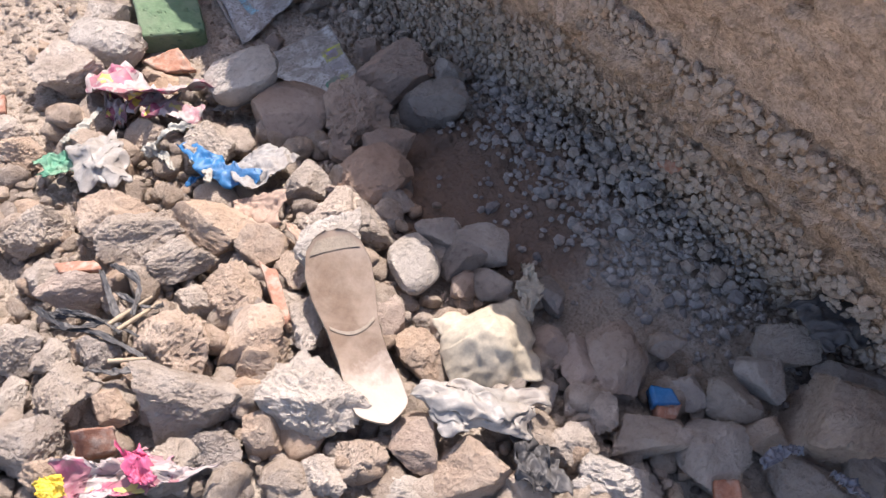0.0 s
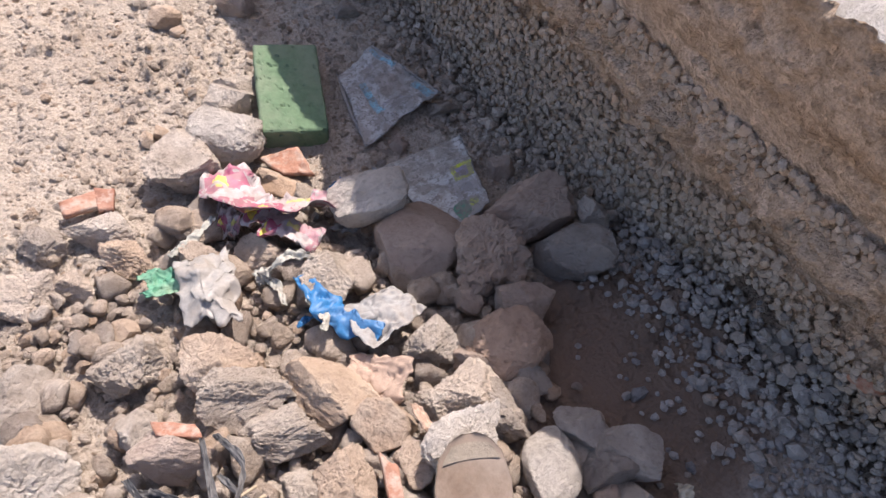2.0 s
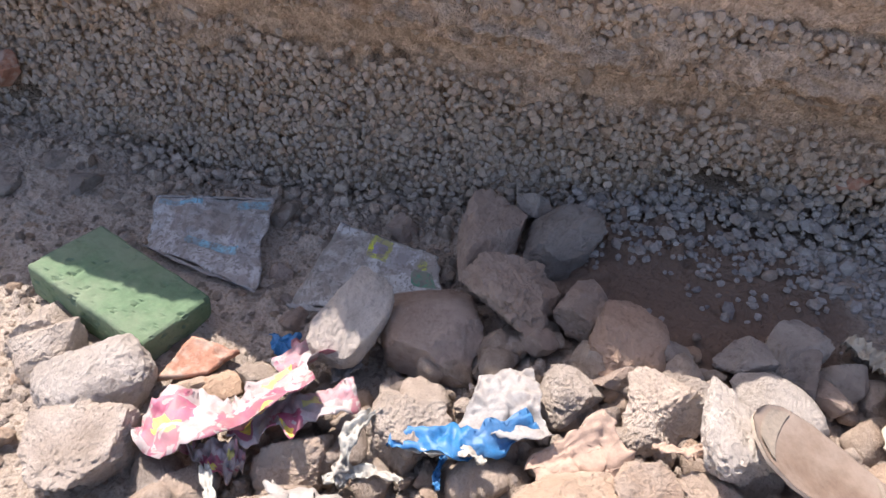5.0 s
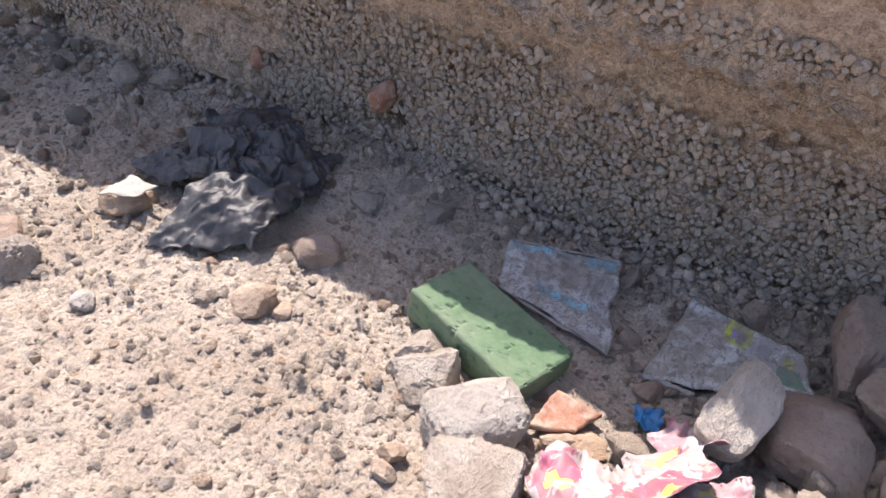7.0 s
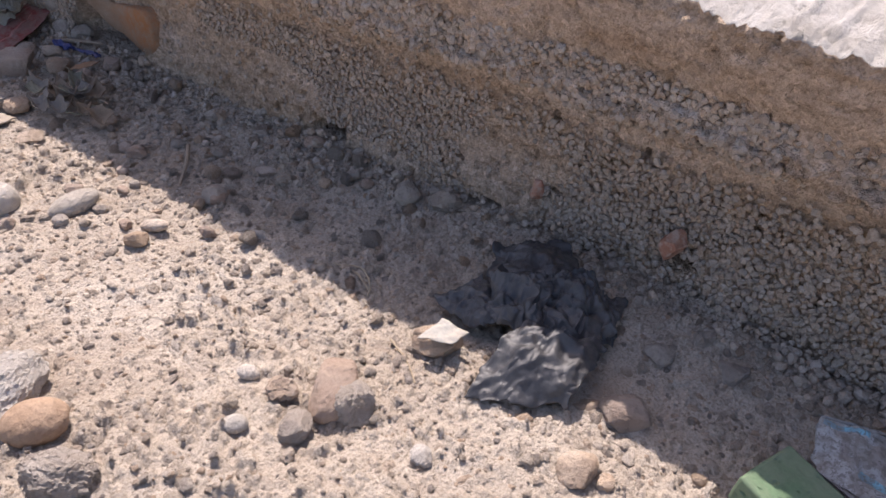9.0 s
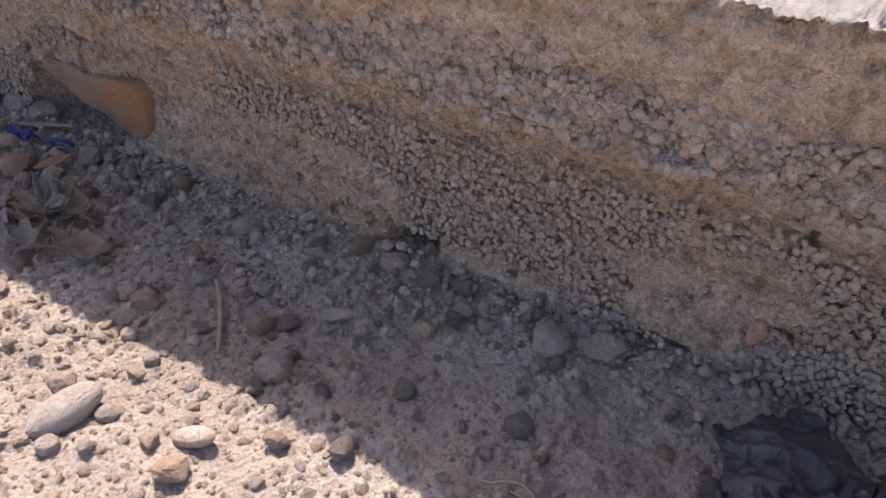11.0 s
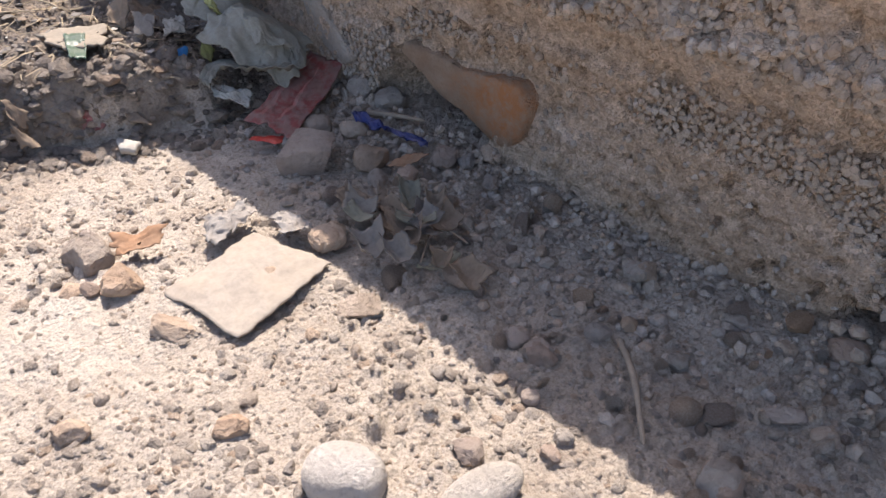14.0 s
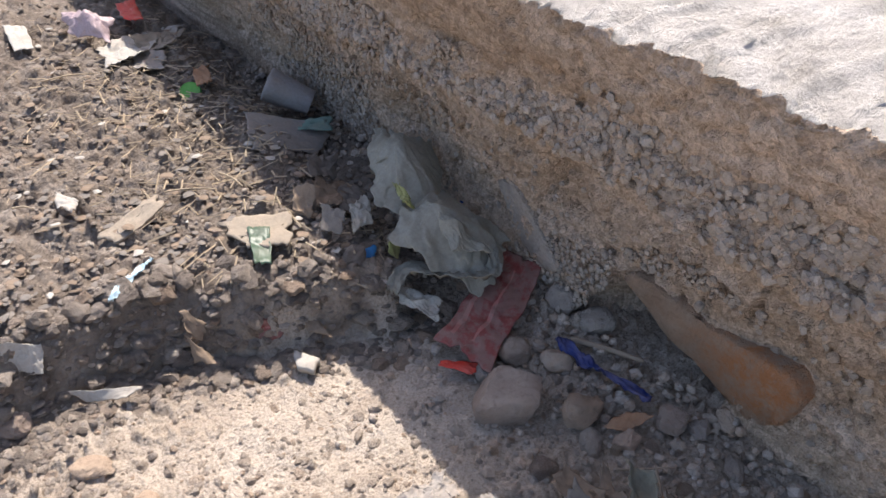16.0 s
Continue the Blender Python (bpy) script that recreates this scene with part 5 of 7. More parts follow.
stone("stone", 0.167, 0.682, 0.139, 0.0297, 0.0253, 0.0208, -40, M_LIME, 193, "tan limestone chunk lying among the rubble", level=5, cuts=12, jag=0.1)
stone("stone", 0.080, 0.639, 0.142, 0.0336, 0.0268, 0.0221, -40, M_RUBBLE, 194, "rough dusty concrete lump lying on the rubble heap", level=5, cuts=12, jag=0.2)
stone("stone", 0.184, 0.576, 0.148, 0.0346, 0.0310, 0.0255, -40, M_RUBBLE, 195, "rough dusty concrete lump lying on the rubble heap", level=5, cuts=12, jag=0.2)
stone("stone", 0.272, 0.489, 0.144, 0.0285, 0.0208, 0.0172, -40, M_RUBBLE, 196, "rough dusty concrete lump lying on the rubble heap", level=5, cuts=12, jag=0.2)
stone("stone", 0.292, 0.608, 0.144, 0.0237, 0.0223, 0.0178, -40, M_LIME, 197, "tan limestone chunk lying among the rubble", level=4, cuts=12, jag=0.1)
stone("stone", 0.783, 0.185, 0.154, 0.0327, 0.0278, 0.0229, -40, M_GREY, 198, "dull grey stone lying in the wall's shade", level=5, cuts=12, jag=0.1)
stone("stone", 0.847, 0.079, 0.165, 0.0319, 0.0428, 0.0240, -40, M_GREY, 199, "dull grey stone lying in the wall's shade", level=5, cuts=12, jag=0.1)
stone("stone", 0.751, 0.278, 0.148, 0.0261, 0.0245, 0.0196, -40, M_GREY, 200, "dull grey stone lying in the wall's shade", level=4, cuts=12, jag=0.1)
stone("stone", 0.493, 0.323, 0.145, 0.0299, 0.0255, 0.0210, -40, M_LIME, 201, "tan limestone chunk lying among the rubble", level=5, cuts=12, jag=0.1)
stone("stone", 0.783, 0.346, 0.151, 0.0271, 0.0212, 0.0175, -40, M_GREY, 202, "dull grey stone lying in the wall's shade", level=4, cuts=12, jag=0.1)
stone("stone", 0.037, 0.927, 0.094, 0.0683, 0.0538, 0.0444, -33, M_WHITE, 203, "chalky white lump of old plaster in rubble", level=5, cuts=11, jag=0.13)
stone("stone", 0.073, 1.058, 0.039, 0.0413, 0.0502, 0.0310, -33, M_RUBBLE, 204, "rough dusty concrete lump lying on the rubble heap", level=5, cuts=11, jag=0.13)
stone("stone", 0.100, 1.236, 0.018, 0.0504, 0.0413, 0.0341, -33, M_WHITE, 205, "chalky white lump of old plaster in rubble", level=5, cuts=11, jag=0.13)
stone("stone", 0.144, 1.323, 0.013, 0.0438, 0.0317, 0.0262, -33, M_RUBBLE, 206, "rough dusty concrete lump lying on the rubble heap", level=5, cuts=11, jag=0.13)
stone("stone", 0.170, 1.231, 0.013, 0.0336, 0.0258, 0.0213, -33, M_RUBBLE, 207, "rough dusty concrete lump lying on the rubble heap", level=5, cuts=11, jag=0.13)
stone("stone", 0.009, 1.072, 0.030, 0.0328, 0.0364, 0.0246, -33, M_RUBBLE, 208, "rough dusty concrete lump lying on the rubble heap", level=5, cuts=11, jag=0.13)
stone("stone", 0.237, 1.316, 0.014, 0.0524, 0.0328, 0.0270, -33, M_RUBBLE, 209, "rough dusty concrete lump lying on the rubble heap", level=5, cuts=11, jag=0.13)
stone("stone", 0.006, 0.871, 0.095, 0.0304, 0.0262, 0.0216, -33, M_RUBBLE, 210, "rough dusty concrete lump lying on the rubble heap", level=5, cuts=11, jag=0.13)
stone("stone", 0.034, 1.142, 0.020, 0.0325, 0.0315, 0.0244, -33, M_RUBBLE, 211, "rough dusty concrete lump lying on the rubble heap", level=5, cuts=11, jag=0.13)
stone("stone", 0.374, 1.250, 0.017, 0.0390, 0.0324, 0.0267, -33, M_RUBBLE, 212, "rough dusty concrete lump lying on the rubble heap", level=5, cuts=11, jag=0.13)
stone("stone", 0.540, 1.544, 0.013, 0.0514, 0.0317, 0.0261, -33, M_RUBBLE, 213, "rough dusty concrete lump lying on the rubble heap", level=5, cuts=11, jag=0.13)
# stones on the open soil
stone("stone", 0.640, 1.791, 0.012, 0.0403, 0.0290, 0.0240, -61, M_PINK, 214, "small reddish stone at the shadow's edge", level=4, cuts=7, jag=0.1)
stone("stone", 0.491, 1.797, 0.012, 0.0325, 0.0312, 0.0244, -61, M_LIME, 215, "tan limestone chunk lying among the rubble", level=4, cuts=7, jag=0.1)
stone("stone", 0.505, 1.756, 0.005, 0.0141, 0.0143, 0.0106, -61, M_LIME, 216, "tan limestone chunk lying among the rubble", level=4, cuts=7, jag=0.1)
stone("stone", 0.358, 2.137, 0.015, 0.0391, 0.0412, 0.0293, -61, M_RUBBLE, 217, "crumbling brown clod on sunlit soil", level=5, cuts=7, jag=0.15)
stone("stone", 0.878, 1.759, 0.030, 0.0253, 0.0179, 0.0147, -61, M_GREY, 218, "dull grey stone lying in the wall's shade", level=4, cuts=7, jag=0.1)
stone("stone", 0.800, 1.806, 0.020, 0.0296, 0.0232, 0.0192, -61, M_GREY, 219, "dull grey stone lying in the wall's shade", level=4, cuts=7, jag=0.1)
stone("stone", 0.355, 2.174, 0.015, 0.0408, 0.0589, 0.0306, -62, M_PINK, 220, "rounded brown boulder bedded in sunlit soil", level=5, cuts=6, jag=0.05)
stone("stone", 0.270, 2.168, 0.009, 0.0236, 0.0314, 0.0177, -72, M_GREY, 221, "small blue-grey cube-like stone on soil", level=4, cuts=6, jag=0.1)
stone("stone", 0.561, 2.121, 0.014, 0.0472, 0.0351, 0.0290, -52, M_LIME, 222, "brown stone under a torn white flake", level=4, cuts=7, jag=0.1)
stone("stone", 0.019, 2.541, 0.018, 0.0476, 0.0715, 0.0357, -52, M_WHITE, 223, "bright white plaster chunk on sunlit soil", level=5, cuts=7, jag=0.15)
stone("stone", 0.016, 2.452, 0.016, 0.0499, 0.0393, 0.0324, -37, M_LIME, 224, "smooth pale cobble beside white plaster", level=5, cuts=5, jag=0.04)
stone("stone", 0.639, 1.793, 0.015, 0.0436, 0.0352, 0.0290, -67, M_PINK, 225, "reddish brown stone in the shade", level=4, cuts=7, jag=0.1)
stone("stone", 0.616, 1.847, 0.007, 0.0276, 0.0163, 0.0134, -52, M_GREY, 226, "dull grey stone lying in the wall's shade", level=4, cuts=7, jag=0.1)
stone("stone", 0.525, 1.916, 0.006, 0.0171, 0.0148, 0.0122, -52, M_LIME, 227, "tan limestone chunk lying among the rubble", level=4, cuts=7, jag=0.1)
stone("stone", 0.212, 2.243, 0.007, 0.0214, 0.0161, 0.0133, -42, M_WHITE, 228, "small white oval pebble on soil", level=4, cuts=4, jag=0.04)
stone("stone", 0.296, 2.311, 0.006, 0.0193, 0.0136, 0.0112, -52, M_WHITE, 229, "small white oval pebble on soil", level=4, cuts=4, jag=0.04)
stone("stone", 0.587, 2.772, 0.010, 0.0277, 0.0254, 0.0208, -52, M_GREY, 230, "dull grey stone lying in the wall's shade", level=4, cuts=7, jag=0.1)
stone("stone", 0.359, 1.993, 0.006, 0.0168, 0.0198, 0.0126, -52, M_WHITE, 231, "chalky white lump of old plaster in rubble", level=4, cuts=7, jag=0.1)
stone("stone", 0.305, 2.239, 0.010, 0.0271, 0.0266, 0.0203, -52, M_LIME, 232, "crumbling clod beside a boulder", level=4, cuts=7, jag=0.2)
stone("stone", -0.011, 2.345, 0.017, 0.0586, 0.0415, 0.0342, -52, M_RUBBLE, 233, "pitted grey clod on sunlit soil", level=5, cuts=7, jag=0.18)
stone("stone", 0.252, 3.057, 0.020, 0.050, 0.039, 0.034, -59, M_WHITE, 234, "large smooth whitish cobble on sunlit soil", level=5, cuts=4, jag=0.02, boxy=2.3, pitch=8)
stone("stone", 0.358, 2.940, 0.012, 0.0549, 0.0291, 0.0240, -16, M_WHITE, 235, "elongated cream cobble on sunlit soil", level=5, cuts=4, jag=0.02)
stone("stone", 0.589, 2.769, 0.009, 0.0252, 0.0275, 0.0189, -54, M_PINK, 236, "round brown stone at the shadow's edge", level=4, cuts=6, jag=0.05)
stone("stone", 0.432, 2.768, 0.007, 0.0327, 0.0162, 0.0134, -66, M_WHITE, 237, "flat pale oval stone on sunlit soil", level=4, cuts=4, jag=0.03)
stone("stone", 0.389, 2.991, 0.008, 0.0203, 0.0203, 0.0152, -24, M_PINK, 238, "pinkish brown stone beside the concrete wall", level=4, cuts=7, jag=0.1)
stone("stone", 0.379, 2.751, 0.008, 0.0222, 0.0212, 0.0167, -54, M_LIME, 239, "tan limestone chunk lying among the rubble", level=4, cuts=7, jag=0.1)
stone("stone", 0.230, 2.972, 0.007, 0.0178, 0.0189, 0.0134, -44, M_PINK, 240, "pinkish brown stone beside the concrete wall", level=4, cuts=7, jag=0.1)
stone("stone", 0.312, 2.911, 0.006, 0.0168, 0.0159, 0.0126, -54, M_GREY, 241, "dull grey stone lying in the wall's shade", level=4, cuts=7, jag=0.1)
stone("stone", 0.493, 2.675, 0.006, 0.0202, 0.0144, 0.0118, -54, M_PINK, 242, "pinkish brown stone beside the concrete wall", level=4, cuts=7, jag=0.1)
stone("stone", 0.561, 2.597, 0.005, 0.0194, 0.0116, 0.0096, -54, M_WHITE, 243, "chalky white lump of old plaster in rubble", level=4, cuts=7, jag=0.1)
stone("stone", 0.390, 2.895, 0.006, 0.0193, 0.0149, 0.0123, -54, M_GREY, 244, "dull grey stone lying in the wall's shade", level=4, cuts=7, jag=0.1)
stone("stone", 0.394, 2.814, 0.005, 0.0139, 0.0161, 0.0104, -54, M_PINK, 245, "pinkish brown stone beside the concrete wall", level=4, cuts=7, jag=0.1)
stone("stone", 0.494, 2.931, 0.005, 0.0141, 0.0122, 0.0101, -54, M_GREY, 246, "dull grey stone lying in the wall's shade", level=4, cuts=7, jag=0.1)
stone("stone", 0.509, 3.002, 0.005, 0.0129, 0.0119, 0.0097, -54, M_PINK, 247, "pinkish brown stone beside the concrete wall", level=4, cuts=7, jag=0.1)
stone("stone", 0.463, 2.926, 0.005, 0.0138, 0.0119, 0.0098, -54, M_PINK, 248, "pinkish brown stone beside the concrete wall", level=4, cuts=7, jag=0.1)
stone("stone", 0.603, 3.660, 0.026, 0.058, 0.046, 0.034, -30, M_PINK, 249, "brick-shaped pinkish stone in the shade", level=5, cuts=5, jag=0.05, boxy=5, pitch=5)
stone("stone", 0.494, 3.441, 0.011, 0.0298, 0.0314, 0.0224, -54, M_LIME, 250, "pale angular stone at the shadow's edge", level=4, cuts=7, jag=0.1)
stone("stone", 0.576, 3.042, 0.008, 0.0243, 0.0190, 0.0157, -54, M_PINK, 251, "pinkish brown stone beside the concrete wall", level=4, cuts=7, jag=0.1)
stone("stone", 0.576, 3.088, 0.006, 0.0167, 0.0166, 0.0125, -54, M_PINK, 252, "pinkish brown stone beside the concrete wall", level=4, cuts=7, jag=0.1)
stone("stone", 0.738, 2.716, 0.012, 0.0180, 0.0165, 0.0135, -54, M_LIME, 253, "tan limestone chunk lying among the rubble", level=4, cuts=7, jag=0.1)
stone("stone", 0.876, 2.758, 0.035, 0.0267, 0.0213, 0.0176, -54, M_PINK, 254, "pinkish brown stone beside the concrete wall", level=4, cuts=7, jag=0.1)
stone("stone", 0.825, 2.819, 0.026, 0.0155, 0.0161, 0.0117, -54, M_LIME, 255, "tan limestone chunk lying among the rubble", level=4, cuts=7, jag=0.1)
stone("stone", 0.823, 2.893, 0.027, 0.0219, 0.0166, 0.0137, -54, M_GREY, 256, "dull grey stone lying in the wall's shade", level=4, cuts=7, jag=0.1)
stone("stone", 0.706, 2.911, 0.008, 0.0168, 0.0129, 0.0107, -54, M_GREY, 257, "dull grey stone lying in the wall's shade", level=4, cuts=7, jag=0.1)
stone("stone", 0.716, 2.998, 0.009, 0.0133, 0.0135, 0.0100, -54, M_LIME, 258, "tan limestone chunk lying among the rubble", level=4, cuts=7, jag=0.1)
stone("stone", 0.785, 2.630, 0.017, 0.0156, 0.0171, 0.0117, -54, M_LIME, 259, "tan limestone chunk lying among the rubble", level=4, cuts=7, jag=0.1)
stone("stone", 0.842, 2.553, 0.026, 0.0148, 0.0154, 0.0111, -54, M_PINK, 260, "pinkish brown stone beside the concrete wall", level=4, cuts=7, jag=0.1)
stone("stone", 0.895, 2.369, 0.038, 0.0387, 0.0305, 0.0251, -54, M_GREY, 261, "dull grey stone lying in the wall's shade", level=4, cuts=7, jag=0.1)
stone("stone", 0.870, 2.452, 0.035, 0.0324, 0.0333, 0.0243, -54, M_GREY, 262, "dull grey stone lying in the wall's shade", level=4, cuts=7, jag=0.1)
stone("stone", 0.605, 3.229, 0.011, 0.0365, 0.0258, 0.0213, -54, M_PINK, 263, "pinkish brown stone beside the concrete wall", level=4, cuts=7, jag=0.1)
stone("stone", 0.733, 2.766, 0.012, 0.0306, 0.0177, 0.0146, -54, M_PINK, 264, "pinkish brown stone beside the concrete wall", level=4, cuts=7, jag=0.1)
stone("stone", 0.843, 2.601, 0.027, 0.0189, 0.0157, 0.0130, -54, M_GREY, 265, "dull grey stone lying in the wall's shade", level=4, cuts=7, jag=0.1)
stone("stone", 0.801, 3.051, 0.026, 0.0221, 0.0184, 0.0152, -54, M_GREY, 266, "dull grey stone lying in the wall's shade", level=4, cuts=7, jag=0.1)
stone("stone", 0.922, 2.993, 0.036, 0.0229, 0.0201, 0.0166, -54, M_GREY, 267, "dull grey stone lying in the wall's shade", level=4, cuts=7, jag=0.1)
stone("stone", 0.821, 2.764, 0.025, 0.0160, 0.0157, 0.0120, -54, M_GREY, 268, "dull grey stone lying in the wall's shade", level=4, cuts=7, jag=0.1)
stone("stone", 0.185, 3.639, 0.016, 0.0427, 0.0396, 0.0320, -55, M_GREY, 269, "grey-green angular stone on sunlit soil", level=5, cuts=12, jag=0.1)
stone("stone", 0.198, 3.545, 0.012, 0.0333, 0.0300, 0.0248, -30, M_LIME, 270, "lichen-tinted block on sunlit soil", level=5, cuts=12, jag=0.1)
stone("stone", 0.214, 3.416, 0.006, 0.0331, 0.0220, 0.0121, -50, M_LIME, 271, "flat tan slab fragment by the cardboard", level=4, cuts=12, jag=0.1)
stone("stone", 0.499, 3.436, 0.010, 0.0280, 0.0325, 0.0210, -40, M_LIME, 272, "pale angular stone at the shadow's edge", level=5, cuts=12, jag=0.1)
stone("stone", 0.029, 3.747, 0.008, 0.0213, 0.0258, 0.0160, -40, M_LIME, 273, "tan limestone chunk lying among the rubble", level=4, cuts=7, jag=0.1)
stone("stone", 0.444, 3.286, 0.001, 0.034, 0.020, 0.007, -40, M_RUBBLE, 274, "flat pale flake bedded in sunlit soil", level=4, cuts=9, jag=0.15)
stone("stone", 0.206, 3.697, 0.004, 0.0135, 0.0104, 0.0086, -40, M_PINK, 275, "pinkish brown stone beside the concrete wall", level=4, cuts=7, jag=0.1)
stone("stone", 0.063, 3.781, 0.008, 0.0220, 0.0205, 0.0165, -40, M_LIME, 276, "tan limestone chunk lying among the rubble", level=4, cuts=7, jag=0.1)
stone("stone", 0.190, 3.211, 0.007, 0.0237, 0.0158, 0.0130, -40, M_LIME, 277, "tan limestone chunk lying among the rubble", level=4, cuts=7, jag=0.1)
stone("stone", 0.040, 3.328, 0.007, 0.0269, 0.0176, 0.0145, -40, M_LIME, 278, "tan limestone chunk lying among the rubble", level=4, cuts=7, jag=0.1)
stone("stone", 0.157, 3.565, 0.006, 0.0164, 0.0162, 0.0123, -40, M_PINK, 279, "pinkish brown stone beside the concrete wall", level=4, cuts=7, jag=0.1)
stone("stone", 0.132, 3.576, 0.006, 0.0163, 0.0162, 0.0122, -40, M_LIME, 280, "tan limestone chunk lying among the rubble", level=4, cuts=7, jag=0.1)
stone("stone", 0.382, 3.424, 0.006, 0.0170, 0.0148, 0.0122, -40, M_LIME, 281, "tan limestone chunk lying among the rubble", level=4, cuts=7, jag=0.1)
stone("stone", 0.573, 3.087, 0.007, 0.0194, 0.0180, 0.0145, -40, M_PINK, 282, "pinkish brown stone beside the concrete wall", level=4, cuts=7, jag=0.1)
stone("stone", 0.578, 3.050, 0.007, 0.0228, 0.0177, 0.0146, -40, M_PINK, 283, "pinkish brown stone beside the concrete wall", level=4, cuts=7, jag=0.1)
stone("stone", 0.669, 3.019, 0.007, 0.0195, 0.0164, 0.0135, -40, M_GREY, 284, "dull grey stone lying in the wall's shade", level=4, cuts=7, jag=0.1)
stone("stone", 0.709, 2.909, 0.009, 0.0168, 0.0148, 0.0122, -40, M_GREY, 285, "dull grey stone lying in the wall's shade", level=4, cuts=7, jag=0.1)
stone("stone", 0.812, 3.044, 0.027, 0.0189, 0.0166, 0.0137, -40, M_GREY, 286, "dull grey stone lying in the wall's shade", level=4, cuts=7, jag=0.1)
stone("stone", 0.687, 3.574, 0.019, 0.0356, 0.0325, 0.0267, -33, M_LIME, 287, "tan limestone chunk lying among the rubble", level=4, cuts=7, jag=0.1)
stone("stone", 0.663, 3.526, 0.009, 0.0180, 0.0252, 0.0135, -33, M_GREY, 288, "dull grey stone lying in the wall's shade", level=4, cuts=7, jag=0.1)
stone("stone", 0.787, 3.479, 0.030, 0.0260, 0.0256, 0.0195, -33, M_PINK, 289, "pinkish brown stone beside the concrete wall", level=4, cuts=7, jag=0.1)
stone("stone", 0.811, 3.445, 0.030, 0.0171, 0.0202, 0.0128, -33, M_GREY, 290, "dull grey stone lying in the wall's shade", level=4, cuts=7, jag=0.1)
stone("stone", 0.618, 3.737, 0.007, 0.0190, 0.0279, 0.0142, -33, M_GREY, 291, "dull grey stone lying in the wall's shade", level=4, cuts=7, jag=0.1)
stone("stone", 0.724, 3.679, 0.021, 0.0285, 0.0224, 0.0185, -33, M_LIME, 292, "tan limestone chunk lying among the rubble", level=4, cuts=7, jag=0.1)
stone("stone", 0.710, 3.496, 0.015, 0.0214, 0.0181, 0.0150, -33, M_PINK, 293, "pinkish brown stone beside the concrete wall", level=4, cuts=7, jag=0.1)
stone("stone", 0.826, 3.779, 0.041, 0.0362, 0.0365, 0.0271, -33, M_GREY, 294, "dull grey stone lying in the wall's shade", level=4, cuts=7, jag=0.1)
stone("stone", 0.833, 3.703, 0.040, 0.0349, 0.0352, 0.0261, -33, M_GREY, 295, "dull grey stone lying in the wall's shade", level=4, cuts=7, jag=0.1)
stone("stone", 0.682, 3.742, 0.017, 0.0292, 0.0287, 0.0219, -33, M_GREY, 296, "dull grey stone lying in the wall's shade", level=4, cuts=7, jag=0.1)
stone("stone", -0.067, 4.025, 0.015, 0.0301, 0.0304, 0.0226, -33, M_PINK, 297, "pinkish brown stone beside the concrete wall", level=4, cuts=7, jag=0.1)
stone("stone", 0.015, 3.881, 0.008, 0.0325, 0.0201, 0.0166, -33, M_LIME, 298, "tan limestone chunk lying among the rubble", level=4, cuts=7, jag=0.1)
stone("stone", 0.855, 3.433, 0.034, 0.0172, 0.0254, 0.0129, -33, M_LIME, 299, "tan limestone chunk lying among the rubble", level=4, cuts=7, jag=0.1)
stone("stone", 0.799, 3.370, 0.027, 0.0147, 0.0240, 0.0110, -33, M_GREY, 300, "dull grey stone lying in the wall's shade", level=4, cuts=7, jag=0.1)


def shade_stones():
    """Small stones strewn along the wall's foot, built from a few shapes."""
    r = np.random.default_rng(64)
    looks = ((M_GREY, "small dull grey stone on shaded soil"), (M_PINK, "small brown stone on shaded soil"), (M_LIME, "small tan stone on shaded soil"))
    shapes = []
    for k in range(15):
        V, F = stone_points(3, 700 + k, 10 - k % 4, 0.12)
        me = array_mesh("stone", V, F, looks[k % 3][0])
        me.set_sharp_from_angle(angle=radians(24))
        shapes.append((me, looks[k % 3][1]))
    for k in range(150):
        y = r.choice([2.95, 3.0, 3.65, 1.95, 2.7]) + 0.28 * r.normal()
        off = 0.03 + 0.17 * abs(r.normal())
        x = float(wall_x(y, 0.05)) - off
        if not 0.52 < x < 0.93 or not 1.6 < y < 3.85:
            continue
        me, label = shapes[r.integers(15)]
        s = min(0.0065 * math.exp(r.exponential(0.5)), 0.022)
        ob = new("stone", me)
        ob.matrix_world = pose(x, y, ground_z(x, y) + 0.3 * s, *r.uniform(0, 360, 3)) @ Matrix.Diagonal((s, s * r.uniform(0.7, 1.1), s * r.uniform(0.6, 0.9), 1))
        tagged(ob, label, "stone", "stones on the soil")


shade_stones()

# ---- litter ----
# litter beside the block
film = sheet("film", (0.827, 1.545, 0.044), (0.879, 1.366, 0.048), (0.699, 1.324, 0.012), (0.738, 1.519, 0.014), M_SACHET_BLUE, "", "", 1, crumple=0.012, ragged=0.03)
seal_b = ribbon("seal_strip", [(0.823, 1.544, 0.048), (0.852, 1.457, 0.049), (0.876, 1.366, 0.052)], 0.009, M_FOIL, "", "", 211)
seal_c = ribbon("seal_strip", [(0.700, 1.326, 0.016), (0.714, 1.420, 0.019), (0.737, 1.517, 0.018)], 0.009, M_FOIL, "", "", 213)
assemble("sachet", "crumpled dirty white sachet with blue bands", "sachet", (film, seal_b, seal_c))
film = sheet("film", (0.846, 1.241, 0.056), (0.798, 1.074, 0.072), (0.704, 1.047, 0.059), (0.689, 1.267, 0.014), M_SACHET_GREEN, "", "", 2, crumple=0.009, ragged=0.03)
seal_d = ribbon("seal_strip", [(0.681, 1.266, 0.022), (0.681, 1.233, 0.025), (0.679, 1.192, 0.030)], 0.009, M_FOIL, "", "", 212)
